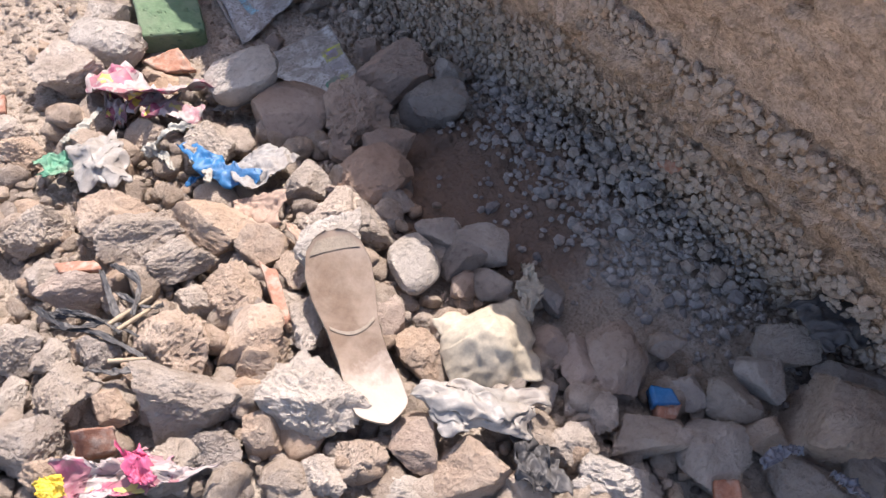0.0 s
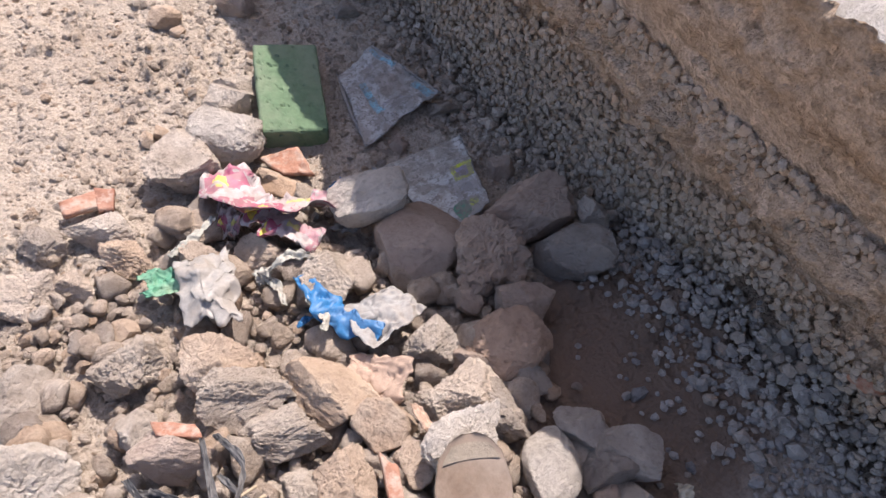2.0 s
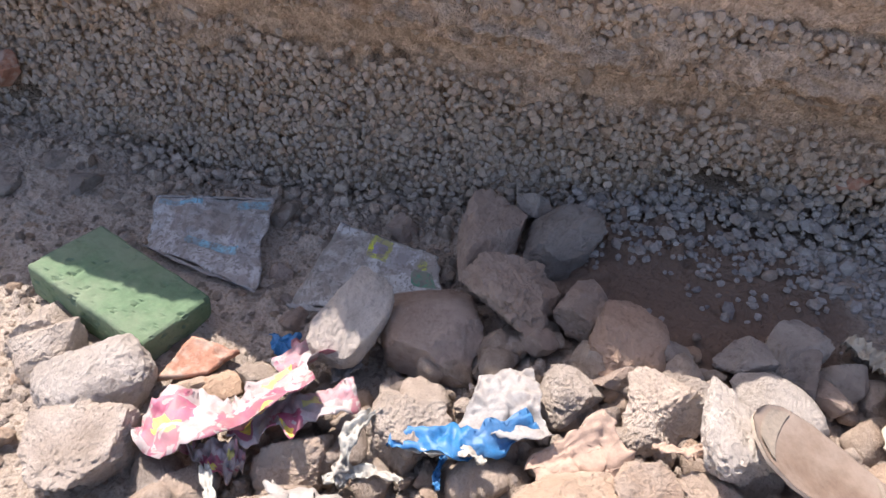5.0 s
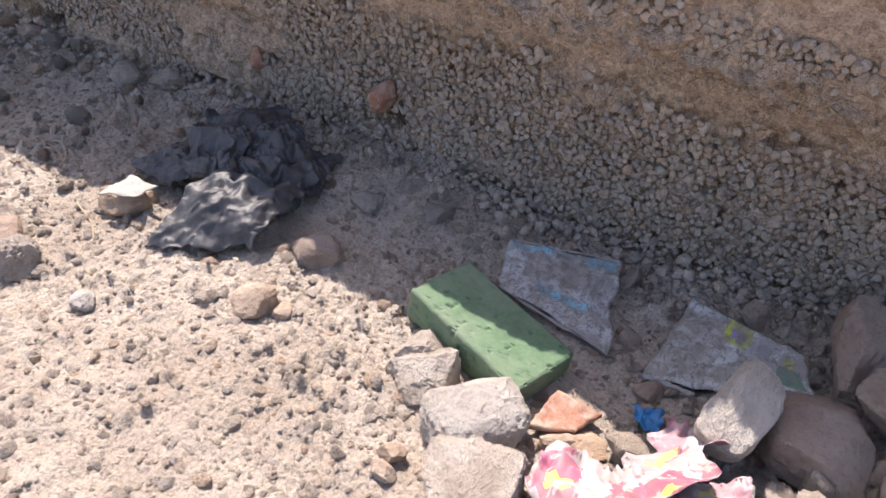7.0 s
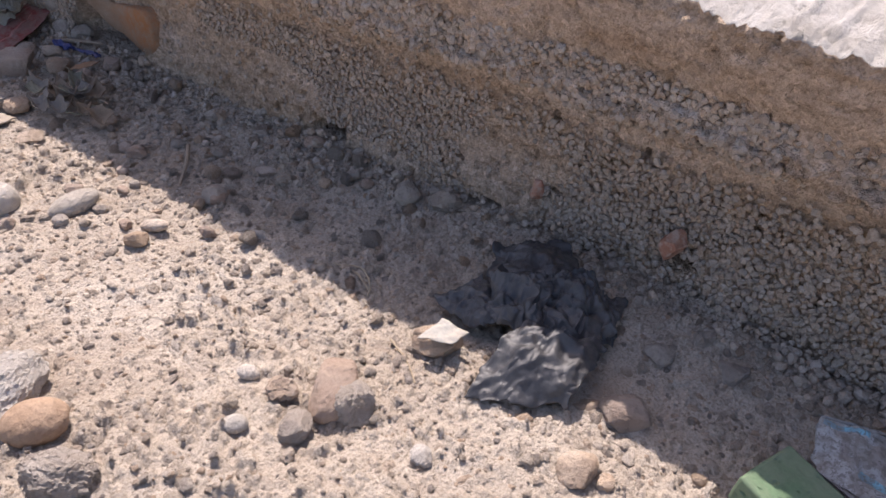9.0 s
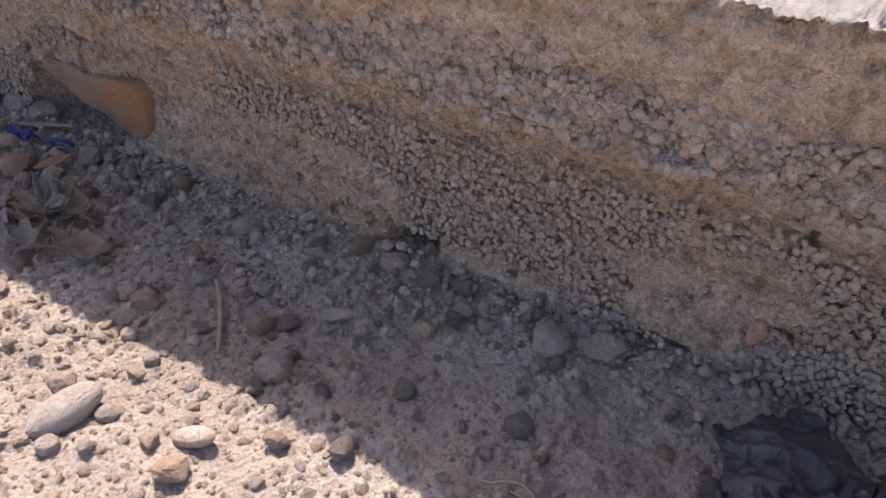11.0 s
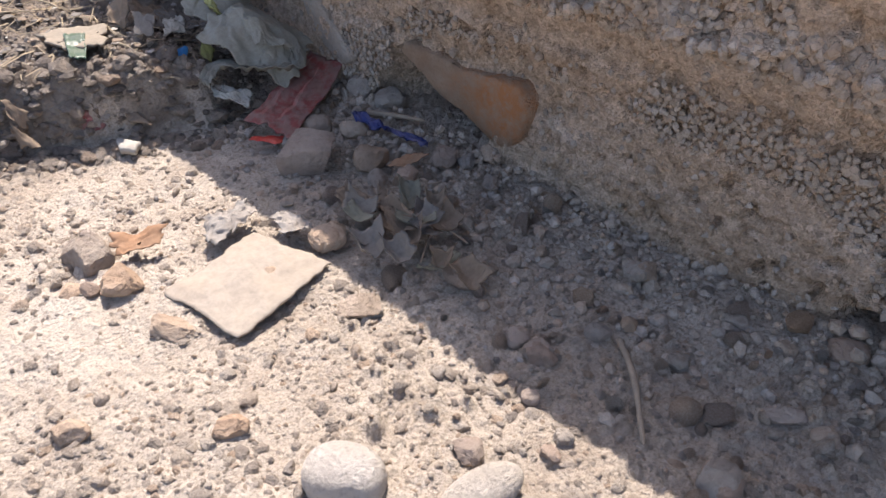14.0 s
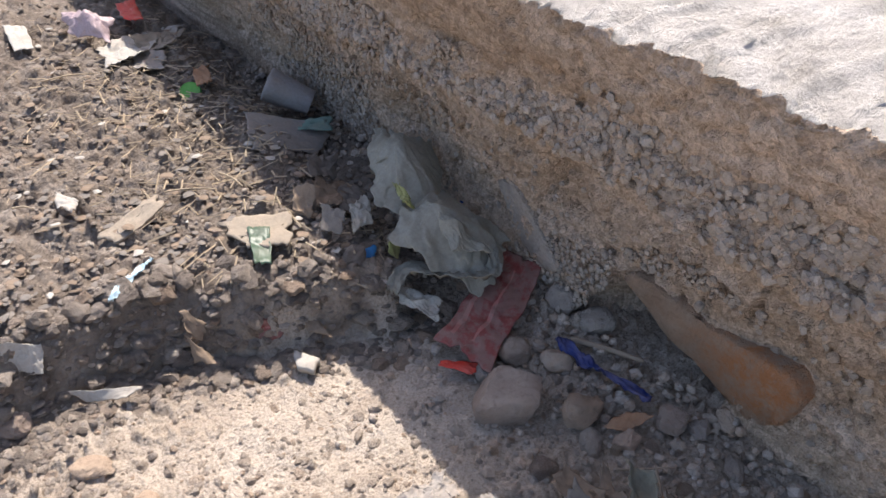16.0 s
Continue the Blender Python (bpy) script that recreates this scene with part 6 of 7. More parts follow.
assemble("sachet", "flattened dirty white sachet with yellow and green print", "sachet", (film, seal_d))
cloth = ribbon("cloth", [(0.435, 1.332, 0.045), (0.430, 1.283, 0.051), (0.443, 1.234, 0.065), (0.481, 1.202, 0.074), (0.541, 1.188, 0.071), (0.582, 1.190, 0.065)], 0.125, M_RAG, "", "", 3, crease_by=0.12)
fold_e = ribbon("rag_fold", [(0.440, 1.232, 0.055), (0.454, 1.191, 0.070), (0.470, 1.151, 0.082), (0.499, 1.103, 0.086)], 0.085, M_RAG, "torn pink, white and yellow fold", "rag", 203, crease_by=0.12)
fold_f = ribbon("rag_fold", [(0.419, 1.278, 0.031), (0.404, 1.231, 0.040), (0.407, 1.202, 0.039)], 0.055, M_RAG, "torn dark pink fold of rag", "rag", 205)
assemble("rag", "torn pink, white and yellow rag on stones", "rag", (cloth, fold_e, fold_f))
sheet("plastic_scrap", (0.545, 0.975, 0.106), (0.569, 0.913, 0.121), (0.466, 0.887, 0.127), (0.464, 0.991, 0.082), M_FOIL, "crumpled whitish plastic wrapper on rubble", "wrapper", 4, crumple=0.018, ragged=0.05)
ribbon("plastic_strip", [(0.445, 1.050, 0.100), (0.448, 1.000, 0.112), (0.460, 0.950, 0.114), (0.492, 0.905, 0.128)], 0.055, M_BLUE, "twisted bright blue plastic strip on rubble", "plastic strip", 5, crease_by=0.13)
ribbon("plastic_strip", [(0.456, 0.990, 0.083), (0.429, 0.994, 0.082), (0.409, 0.988, 0.083)], 0.012, M_BLUE, "short bright blue plastic strip on rubble", "plastic strip", 6)
ribbon("plastic_strip", [(0.475, 1.072, 0.103), (0.443, 1.092, 0.099), (0.413, 1.091, 0.079), (0.396, 1.088, 0.064)], 0.026, M_PALEPLASTIC, "pale torn plastic strip over a stone", "plastic strip", 7)
ribbon("plastic_strip", [(0.396, 1.107, 0.066), (0.414, 1.069, 0.074), (0.408, 1.026, 0.084)], 0.018, M_PALEPLASTIC, "pale torn plastic strip over a stone", "plastic strip", 8)
sheet("plastic_scrap", (0.587, 1.164, 0.045), (0.609, 1.126, 0.052), (0.564, 1.118, 0.053), (0.539, 1.150, 0.047), M_FOIL, "crumpled silvery wrapper under a stone", "wrapper", 9, crumple=0.012, ragged=0.08)
sheet("plastic_scrap", (0.619, 1.261, 0.022), (0.624, 1.221, 0.026), (0.581, 1.215, 0.027), (0.579, 1.242, 0.024), M_BLUE, "bent blue plastic scrap beside a rag", "plastic scrap", 10, crumple=0.01, ragged=0.1)
sheet("tile_shard", (0.577, 1.355, 0.028), (0.581, 1.293, 0.020), (0.532, 1.311, 0.020), (0.511, 1.371, 0.012), M_TERRA, "broken pinkish terracotta shard beside the block", "shard", 11, crumple=0.004, ragged=0.06, thick=0.008, n=14)
sheet("rag", (0.456, 0.911, 0.102), (0.496, 0.842, 0.148), (0.448, 0.790, 0.138), (0.419, 0.879, 0.099), M_TANCLOTH, "wrinkled tan cloth scrap over rubble", "cloth", 12, crumple=0.02, ragged=0.12)
# litter on the rubble heap
puffed = sheet("film", (0.539, 0.552, 0.165), (0.657, 0.503, 0.165), (0.594, 0.406, 0.155), (0.497, 0.462, 0.145), M_CREAM, "puffed cream plastic bag in sunlight", "plastic bag", 13, crumple=0.010, ragged=0.06, dome=0.045)
sheet("plastic_bag", (0.453, 0.495, 0.165), (0.574, 0.394, 0.165), (0.522, 0.360, 0.165), (0.439, 0.429, 0.165), M_CLEAR, "crumpled greyish clear plastic on stones", "plastic bag", 14, crumple=0.022, ragged=0.15, dome=0.02)
sheet("plastic_bag", (0.509, 0.383, 0.155), (0.552, 0.357, 0.155), (0.518, 0.285, 0.155), (0.475, 0.317, 0.155), M_BLACK, "torn black plastic between stones", "plastic bag", 15, crumple=0.03, ragged=0.2)
ribbon("plastic_strip", [(0.152, 0.849, 0.128), (0.181, 0.823, 0.135), (0.213, 0.779, 0.146), (0.231, 0.737, 0.154)], 0.011, M_BLACK, "frayed black plastic shreds on stones", "plastic shreds", 20)
ribbon("plastic_strip", [(0.149, 0.867, 0.127), (0.169, 0.807, 0.142), (0.209, 0.784, 0.149)], 0.011, M_BLACK, "frayed black plastic shreds on stones", "plastic shreds", 21)
ribbon("plastic_strip", [(0.252, 0.868, 0.137), (0.265, 0.817, 0.149), (0.236, 0.770, 0.157)], 0.011, M_BLACK, "frayed black plastic shreds on stones", "plastic shreds", 22)
ribbon("plastic_strip", [(0.154, 0.824, 0.133), (0.192, 0.780, 0.145), (0.217, 0.722, 0.155), (0.224, 0.701, 0.159)], 0.011, M_BLACK, "frayed black plastic shreds on stones", "plastic shreds", 23)
ribbon("plastic_strip", [(0.238, 0.819, 0.143), (0.256, 0.774, 0.153), (0.274, 0.765, 0.155)], 0.011, M_BLACK, "frayed black plastic shreds on stones", "plastic shreds", 24)
ribbon("plastic_strip", [(0.168, 0.839, 0.139), (0.197, 0.803, 0.148), (0.215, 0.754, 0.158)], 0.011, M_BLACK, "frayed black plastic shreds on stones", "plastic shreds", 25)
ribbon("plastic_strip", [(0.238, 0.875, 0.127), (0.226, 0.809, 0.141), (0.219, 0.768, 0.148)], 0.011, M_BLACK, "frayed black plastic shreds on stones", "plastic shreds", 26)
ribbon("plastic_strip", [(0.161, 0.734, 0.156), (0.185, 0.710, 0.160), (0.218, 0.693, 0.163)], 0.011, M_BLACK, "frayed black plastic shreds on stones", "plastic shreds", 27)
tube("splinter", [(0.208, 0.779, 0.150), (0.269, 0.786, 0.152)], 0.0035, M_STRAW, "dry wood splinter on stones", "splinter", 30)
tube("splinter", [(0.208, 0.763, 0.154), (0.273, 0.771, 0.155)], 0.0035, M_STRAW, "dry wood splinter on stones", "splinter", 31)
tube("splinter", [(0.186, 0.728, 0.158), (0.223, 0.704, 0.163)], 0.0035, M_STRAW, "dry wood splinter on stones", "splinter", 32)
sheet("rag", (0.087, 0.641, 0.161), (0.168, 0.603, 0.165), (0.208, 0.542, 0.165), (0.068, 0.581, 0.165), M_RAG, "frayed white and pink rag on rubble", "rag", 16, crumple=0.028, ragged=0.2)
sheet("plastic_scrap", (0.154, 0.609, 0.189), (0.174, 0.586, 0.190), (0.164, 0.549, 0.190), (0.145, 0.571, 0.190), M_MAGENTA, "bright pink plastic scrap on a rag", "plastic scrap", 17, crumple=0.014, ragged=0.2)
sheet("plastic_scrap", (0.069, 0.626, 0.182), (0.094, 0.618, 0.183), (0.089, 0.591, 0.185), (0.066, 0.603, 0.184), M_YELLOW, "yellow plastic scrap on a rag", "plastic scrap", 18, crumple=0.012, ragged=0.2)
sheet("tile_shard", (0.119, 0.664, 0.170), (0.157, 0.643, 0.173), (0.147, 0.624, 0.154), (0.110, 0.645, 0.141), M_TERRA, "broken terracotta shard among rubble", "shard", 19, crumple=0.003, ragged=0.05, thick=0.012, n=12)
sheet("tile_shard", (0.403, 0.754, 0.159), (0.413, 0.728, 0.162), (0.388, 0.655, 0.164), (0.373, 0.656, 0.164), M_TERRA, "narrow terracotta shard standing in rubble", "shard", 20, crumple=0.002, ragged=0.04, thick=0.012, n=12)
sheet("tile_shard", (0.194, 0.926, 0.117), (0.239, 0.894, 0.127), (0.239, 0.874, 0.132), (0.194, 0.904, 0.122), M_TERRA, "thin terracotta shard among rubble", "shard", 21, crumple=0.002, ragged=0.04, thick=0.008, n=12)
sheet("tile_shard", (0.675, 0.188, 0.165), (0.701, 0.169, 0.165), (0.676, 0.146, 0.165), (0.651, 0.165, 0.165), M_TERRA, "terracotta shard under a stone", "shard", 22, crumple=0.002, ragged=0.04, thick=0.01, n=12)
sheet("tile_shard", (0.190, 1.379, 0.030), (0.247, 1.383, 0.030), (0.259, 1.347, 0.030), (0.191, 1.350, 0.030), M_TERRA, "terracotta shard on stones", "shard", 23, crumple=0.002, ragged=0.05, thick=0.01, n=12)
sheet("tile_shard", (0.244, 1.388, 0.030), (0.273, 1.375, 0.030), (0.259, 1.333, 0.030), (0.239, 1.342, 0.030), M_TERRA, "small red terracotta shard on stones", "shard", 24, crumple=0.002, ragged=0.05, thick=0.01, n=12)
sheet("painted_fragment", (0.714, 0.318, 0.155), (0.732, 0.297, 0.156), (0.726, 0.277, 0.156), (0.699, 0.297, 0.155), M_BLUE, "small painted fragment with a blue face", "fragment", 25, crumple=0.002, ragged=0.04, thick=0.02, n=10)
sheet("painted_fragment", (0.703, 0.296, 0.150), (0.730, 0.276, 0.151), (0.707, 0.268, 0.150), (0.689, 0.282, 0.150), M_TERRA, "small painted fragment with a red face", "fragment", 26, crumple=0.002, ragged=0.04, thick=0.02, n=10)
sheet("plastic_scrap", (0.250, 1.179, 0.050), (0.308, 1.168, 0.054), (0.306, 1.116, 0.064), (0.246, 1.131, 0.058), M_GREEN, "dusty green plastic scrap among rubble", "plastic scrap", 27, crumple=0.012, ragged=0.2)
draped = sheet("film", (0.304, 1.175, 0.063), (0.379, 1.146, 0.068), (0.336, 1.009, 0.108), (0.279, 1.063, 0.084), M_CLEAR, "dusty clear plastic film draped over stones", "plastic bag", 28, crumple=0.014, ragged=0.15, dome=0.02)
torn = ribbon("torn_strip", [(0.300, 1.187, 0.061), (0.345, 1.209, 0.058), (0.385, 1.237, 0.055)], 0.02, M_PALEPLASTIC, "pale torn plastic strip over stones", "plastic strip", 29)
assemble("plastic_bag", "dusty clear plastic film draped over stones", "plastic bag", (draped, torn))
ribbon("plastic_strip", [(0.447, 1.045, 0.094), (0.437, 1.005, 0.104), (0.440, 0.965, 0.114), (0.427, 0.948, 0.118)], 0.018, M_PALEPLASTIC, "pale torn plastic strip over stones", "plastic strip", 33)
sheet("plastic_bag", (0.920, 0.277, 0.212), (1.088, 0.214, 0.213), (0.981, 0.156, 0.213), (0.897, 0.206, 0.210), M_BLACK, "dark glossy plastic by the wall", "plastic bag", 35, crumple=0.02, ragged=0.1, dome=0.02)
ribbon("plastic_strip", [(0.722, 0.166, 0.186), (0.758, 0.159, 0.189), (0.777, 0.144, 0.191)], 0.022, M_DARKCLEAR, "shiny dark plastic film over a stone", "plastic strip", 36)
ribbon("plastic_strip", [(0.781, 0.107, 0.192), (0.788, 0.080, 0.193), (0.789, 0.058, 0.193)], 0.022, M_DARKCLEAR, "shiny dark plastic film over a stone", "plastic strip", 37)
neck = ribbon("bag_neck", [(0.707, 0.551, 0.155), (0.677, 0.514, 0.155), (0.639, 0.485, 0.155)], 0.04, M_CREAM, "tan plastic strip among stones", "plastic strip", 38)
assemble("plastic_bag", "puffed cream plastic bag in sunlight", "plastic bag", (puffed, neck))
ribbon("rag", [(0.468, 0.788, 0.158), (0.471, 0.744, 0.165), (0.505, 0.706, 0.170)], 0.022, M_TANCLOTH, "brown twisted cloth over stones", "cloth", 39)
# black bag and open soil
sheet("plastic_scrap", (0.518, 2.134, 0.045), (0.579, 2.128, 0.050), (0.583, 2.072, 0.050), (0.539, 2.081, 0.045), M_PAPER, "torn whitish flake on a stone", "paper scrap", 40, crumple=0.006, ragged=0.03, n=16)
tube("root", [(0.606, 2.402, 0.006), (0.626, 2.367, 0.006), (0.600, 2.320, 0.006), (0.571, 2.301, 0.006)], 0.0022, M_STRAW, "thin dry curled root on soil", "root", 41)
tube("stick", [(0.677, 2.988, 0.013), (0.637, 2.936, 0.016), (0.601, 2.899, 0.012), (0.559, 2.859, 0.008)], 0.0058, M_WOOD, "weathered grey stick on shaded soil", "stick", 42)
tube("root", [(0.515, 2.193, 0.006), (0.493, 2.135, 0.006), (0.463, 2.091, 0.006)], 0.0018, M_STRAW, "thin dry straw on sunlit soil", "straw", 43)
tube("root", [(0.600, 2.419, 0.006), (0.608, 2.362, 0.006), (0.572, 2.284, 0.006)], 0.002, M_STRAW, "thin dry curled root on soil", "root", 44)
sheet("cardboard", (0.412, 3.532, 0.006), (0.470, 3.385, 0.008), (0.275, 3.337, 0.006), (0.240, 3.492, 0.004), M_CARD, "weathered bent piece of cardboard on sunlit soil", "cardboard", 45, crumple=0.006, ragged=0.06, thick=0.003, dome=0.010)
sheet("leaf", (0.222, 3.629, 0.035), (0.302, 3.603, 0.030), (0.280, 3.582, 0.020), (0.208, 3.594, 0.020), M_LEAF_BROWN, "curled dry orange-brown leaf beside a stone", "dry leaf", 46, crumple=0.008, ragged=0.12, n=16)
sheet("cloth_scrap", (0.357, 3.596, 0.020), (0.436, 3.595, 0.020), (0.430, 3.550, 0.020), (0.333, 3.525, 0.020), M_GREYPAPER, "crumpled grey paper scrap by the cardboard", "paper scrap", 47, crumple=0.014, ragged=0.15)
sheet("cloth_scrap", (0.445, 3.539, 0.020), (0.479, 3.523, 0.020), (0.490, 3.459, 0.020), (0.439, 3.479, 0.020), M_GREYPAPER, "crumpled grey paper scrap at the shadow edge", "paper scrap", 48, crumple=0.012, ragged=0.15)
sheet("leaf", (0.578, 3.445, 0.040), (0.613, 3.422, 0.050), (0.600, 3.335, 0.035), (0.558, 3.382, 0.025), M_LEAF, "curled dry leaf in the shade", "dry leaf", 50, crumple=0.007, ragged=0.12, bend=0.016, dome=-0.006, n=16)
sheet("leaf", (0.646, 3.446, 0.051), (0.670, 3.416, 0.052), (0.642, 3.376, 0.035), (0.625, 3.405, 0.025), M_LEAF_GREEN, "curled dry leaf in the shade", "dry leaf", 51, crumple=0.007, ragged=0.12, bend=0.016, dome=-0.006, n=16)
sheet("leaf", (0.564, 3.377, 0.060), (0.613, 3.337, 0.050), (0.572, 3.296, 0.035), (0.557, 3.339, 0.025), M_LEAF, "curled dry leaf in the shade", "dry leaf", 52, crumple=0.007, ragged=0.12, bend=0.016, dome=-0.006, n=16)
sheet("leaf", (0.506, 3.389, 0.040), (0.547, 3.369, 0.050), (0.526, 3.323, 0.035), (0.498, 3.342, 0.025), M_LEAF_GREY, "curled dry leaf in the shade", "dry leaf", 53, crumple=0.007, ragged=0.12, bend=0.016, dome=-0.006, n=16)
sheet("leaf", (0.559, 3.221, 0.050), (0.598, 3.214, 0.050), (0.603, 3.170, 0.035), (0.562, 3.185, 0.025), M_LEAF, "curled dry leaf in the shade", "dry leaf", 54, crumple=0.007, ragged=0.12, bend=0.016, dome=-0.006, n=16)
sheet("leaf", (0.653, 3.383, 0.061), (0.680, 3.357, 0.053), (0.648, 3.334, 0.035), (0.639, 3.357, 0.025), M_LEAF, "curled dry leaf in the shade", "dry leaf", 55, crumple=0.007, ragged=0.12, bend=0.016, dome=-0.006, n=16)
sheet("leaf", (0.529, 3.347, 0.040), (0.553, 3.322, 0.050), (0.555, 3.284, 0.035), (0.521, 3.309, 0.025), M_LEAF_GREY, "curled dry leaf in the shade", "dry leaf", 56, crumple=0.007, ragged=0.12, bend=0.016, dome=-0.006, n=16)
sheet("leaf", (0.565, 3.271, 0.050), (0.599, 3.245, 0.050), (0.579, 3.234, 0.035), (0.559, 3.255, 0.025), M_LEAF, "curled dry leaf in the shade", "dry leaf", 57, crumple=0.007, ragged=0.12, bend=0.016, dome=-0.006, n=16)
leaf_rng = np.random.default_rng(58)
for k in range(11):
    lx, ly, lz = 0.605 + 0.045 * leaf_rng.normal(), 3.36 + 0.065 * leaf_rng.normal(), 0.030 + 0.022 * leaf_rng.uniform()
    turn, long, wide, lean = leaf_rng.uniform(0, 6.28), leaf_rng.uniform(0.026, 0.04), leaf_rng.uniform(0.012, 0.02), leaf_rng.uniform(-0.02, 0.02)
    cu, cv = np.array([math.cos(turn), math.sin(turn)]), np.array([-math.sin(turn), math.cos(turn)])
    spots = [(*(np.array([lx, ly]) + a * long * cu + b * wide * cv), lz + b * lean) for a, b in ((-1, -1), (1, -0.5), (1, 0.5), (-1, 1))]
    sheet("leaf", *spots, (M_LEAF, M_LEAF_GREY, M_LEAF_GREEN)[k % 3], "curled dry leaf in the shade", "dry leaf", 400 + k, crumple=0.005, ragged=0.1, n=16, bend=0.014)
tube("twig", [(0.611, 3.447, 0.030), (0.577, 3.308, 0.030)], 0.0022, M_WOOD, "thin dry twig among dead leaves", "twig", 140)
tube("twig", [(0.699, 3.433, 0.036), (0.628, 3.339, 0.030), (0.554, 3.276, 0.030)], 0.0022, M_WOOD, "thin dry twig among dead leaves", "twig", 141)
tube("twig", [(0.645, 3.344, 0.030), (0.645, 3.265, 0.030)], 0.0022, M_WOOD, "thin dry twig among dead leaves", "twig", 142)
tube("twig", [(0.646, 3.460, 0.031), (0.720, 3.412, 0.039)], 0.0022, M_WOOD, "thin dry twig among dead leaves", "twig", 143)
# litter by the bank
panel = sheet("panel", (0.572, 3.822, 0.032), (0.800, 3.932, 0.075), (0.818, 3.842, 0.062), (0.607, 3.715, 0.022), M_RED, "flattened faded red carton in the shade", "carton", 60, crumple=0.007, ragged=0.05, n=56)
flap = sheet("flap", (0.561, 3.791, 0.012), (0.615, 3.750, 0.012), (0.592, 3.733, 0.012), (0.550, 3.782, 0.012), M_REDBRIGHT, "narrow bright red plastic scrap on gravel", "plastic scrap", 61, crumple=0.006, ragged=0.1, n=16)
assemble("carton", "flattened faded red carton with a bright torn flap in the shade", "carton", (panel, flap))
ribbon("plastic_strip", [(0.748, 3.710, 0.036), (0.749, 3.646, 0.036), (0.762, 3.599, 0.037), (0.779, 3.522, 0.039)], 0.028, M_NAVY, "crumpled dark blue plastic strip on gravel", "plastic strip", 62)
sheet("leaf", (0.689, 3.532, 0.025), (0.737, 3.528, 0.033), (0.767, 3.498, 0.037), (0.712, 3.502, 0.028), M_LEAF_BROWN, "curled orange-brown leaf on gravel", "dry leaf", 63, crumple=0.006, ragged=0.08, n=16)
tube("splinter", [(0.766, 3.695, 0.039), (0.802, 3.636, 0.044), (0.829, 3.584, 0.046)], 0.006, M_WOOD, "flat wood splinter on gravel", "splinter", 64)
def limp_bag():
    root = new("plastic_bag")
    root.location = (0.69, 4.0, 0.03)
    tagged(root, "limp olive-grey plastic bag with a twisted handle in the shade", "plastic bag")
    for name, corners, crumple, dome, fine, seed in (
        ("bag_body", ((0.728, 4.085, 0.140), (0.800, 3.915, 0.105), (0.690, 3.845, 0.055), (0.570, 3.985, 0.160)), 0.026, 0.045, 0.45, 65),
        ("bag_top", ((0.705, 4.290, 0.190), (0.790, 4.175, 0.190), (0.715, 4.000, 0.115), (0.585, 4.065, 0.165)), 0.012, 0.055, 0.3, 66),
        ("bag_fold", ((0.660, 4.010, 0.175), (0.690, 3.990, 0.165), (0.720, 3.880, 0.125), (0.655, 3.900, 0.130)), 0.016, 0.02, 0.5, 68),
    ):
        me, mid = sheet_mesh(name, corners, M_BAGGREY, seed, crumple, 0.10, 0.0014, 60, dome, 0.0, fine)
        part(name, me, root).location = Vector(mid) - root.location
    handle = ribbon("bag_handle", [(0.545, 3.925, 0.075), (0.590, 3.945, 0.092), (0.650, 3.895, 0.088), (0.715, 3.862, 0.092), (0.742, 3.905, 0.112)], 0.042, M_BAGGREY, "", "", 67)
    adopt(handle, root)


limp_bag()
sheet("plastic_scrap", (0.565, 3.970, 0.060), (0.623, 3.886, 0.041), (0.590, 3.854, 0.040), (0.558, 3.918, 0.040), M_PALEPLASTIC, "crumpled pale plastic scrap", "plastic scrap", 68, crumple=0.015, ragged=0.12)
ribbon("plastic_strip", [(0.658, 4.126, 0.180), (0.637, 4.037, 0.184), (0.654, 4.025, 0.148)], 0.02, M_OLIVE, "yellowish leaf on a plastic bag", "dry leaf", 69)
sheet("plastic_scrap", (0.822, 4.140, 0.108), (0.883, 4.111, 0.097), (0.847, 4.070, 0.081), (0.795, 4.078, 0.095), M_BLUEDARK, "crumpled blue plastic by the wall", "plastic scrap", 70, crumple=0.012, ragged=0.1)
sheet("plastic_scrap", (0.509, 3.999, 0.129), (0.556, 4.003, 0.121), (0.540, 3.986, 0.099), (0.516, 3.994, 0.098), M_BLUE, "small blue plastic scrap on litter", "plastic scrap", 71, crumple=0.01, ragged=0.12, n=14)
sheet("leaf", (0.598, 4.024, 0.117), (0.621, 4.023, 0.096), (0.598, 3.995, 0.082), (0.574, 3.994, 0.106), M_OLIVE, "yellow-green leaf under a bag", "leaf", 72, crumple=0.008, ragged=0.12, n=12)
sheet("paper_scrap", (0.538, 4.565, 0.156), (0.729, 4.529, 0.086), (0.645, 4.449, 0.071), (0.481, 4.400, 0.156), M_GREYPAPER, "curved grey cardboard sheet in the shade", "cardboard", 73, crumple=0.005, ragged=0.06)
sheet("leaf", (0.622, 4.561, 0.115), (0.732, 4.532, 0.106), (0.699, 4.481, 0.100), (0.622, 4.513, 0.114), M_TEAL, "dull teal-green leaf on grey card", "leaf", 74, crumple=0.008, ragged=0.12, n=16)
sheet("paper_scrap", (-0.044, 4.062, 0.138), (0.007, 4.061, 0.113), (-0.004, 4.033, 0.078), (-0.051, 4.057, 0.089), M_PAPER, "torn white paper against the soil bank", "paper scrap", 75, crumple=0.008, ragged=0.06)
sheet("peel", (0.016, 4.024, 0.037), (0.119, 3.975, 0.035), (0.091, 3.970, 0.030), (0.033, 4.010, 0.017), M_PAPER, "curved white peel on soil", "peel", 76, crumple=0.004, ragged=0.05, n=18)
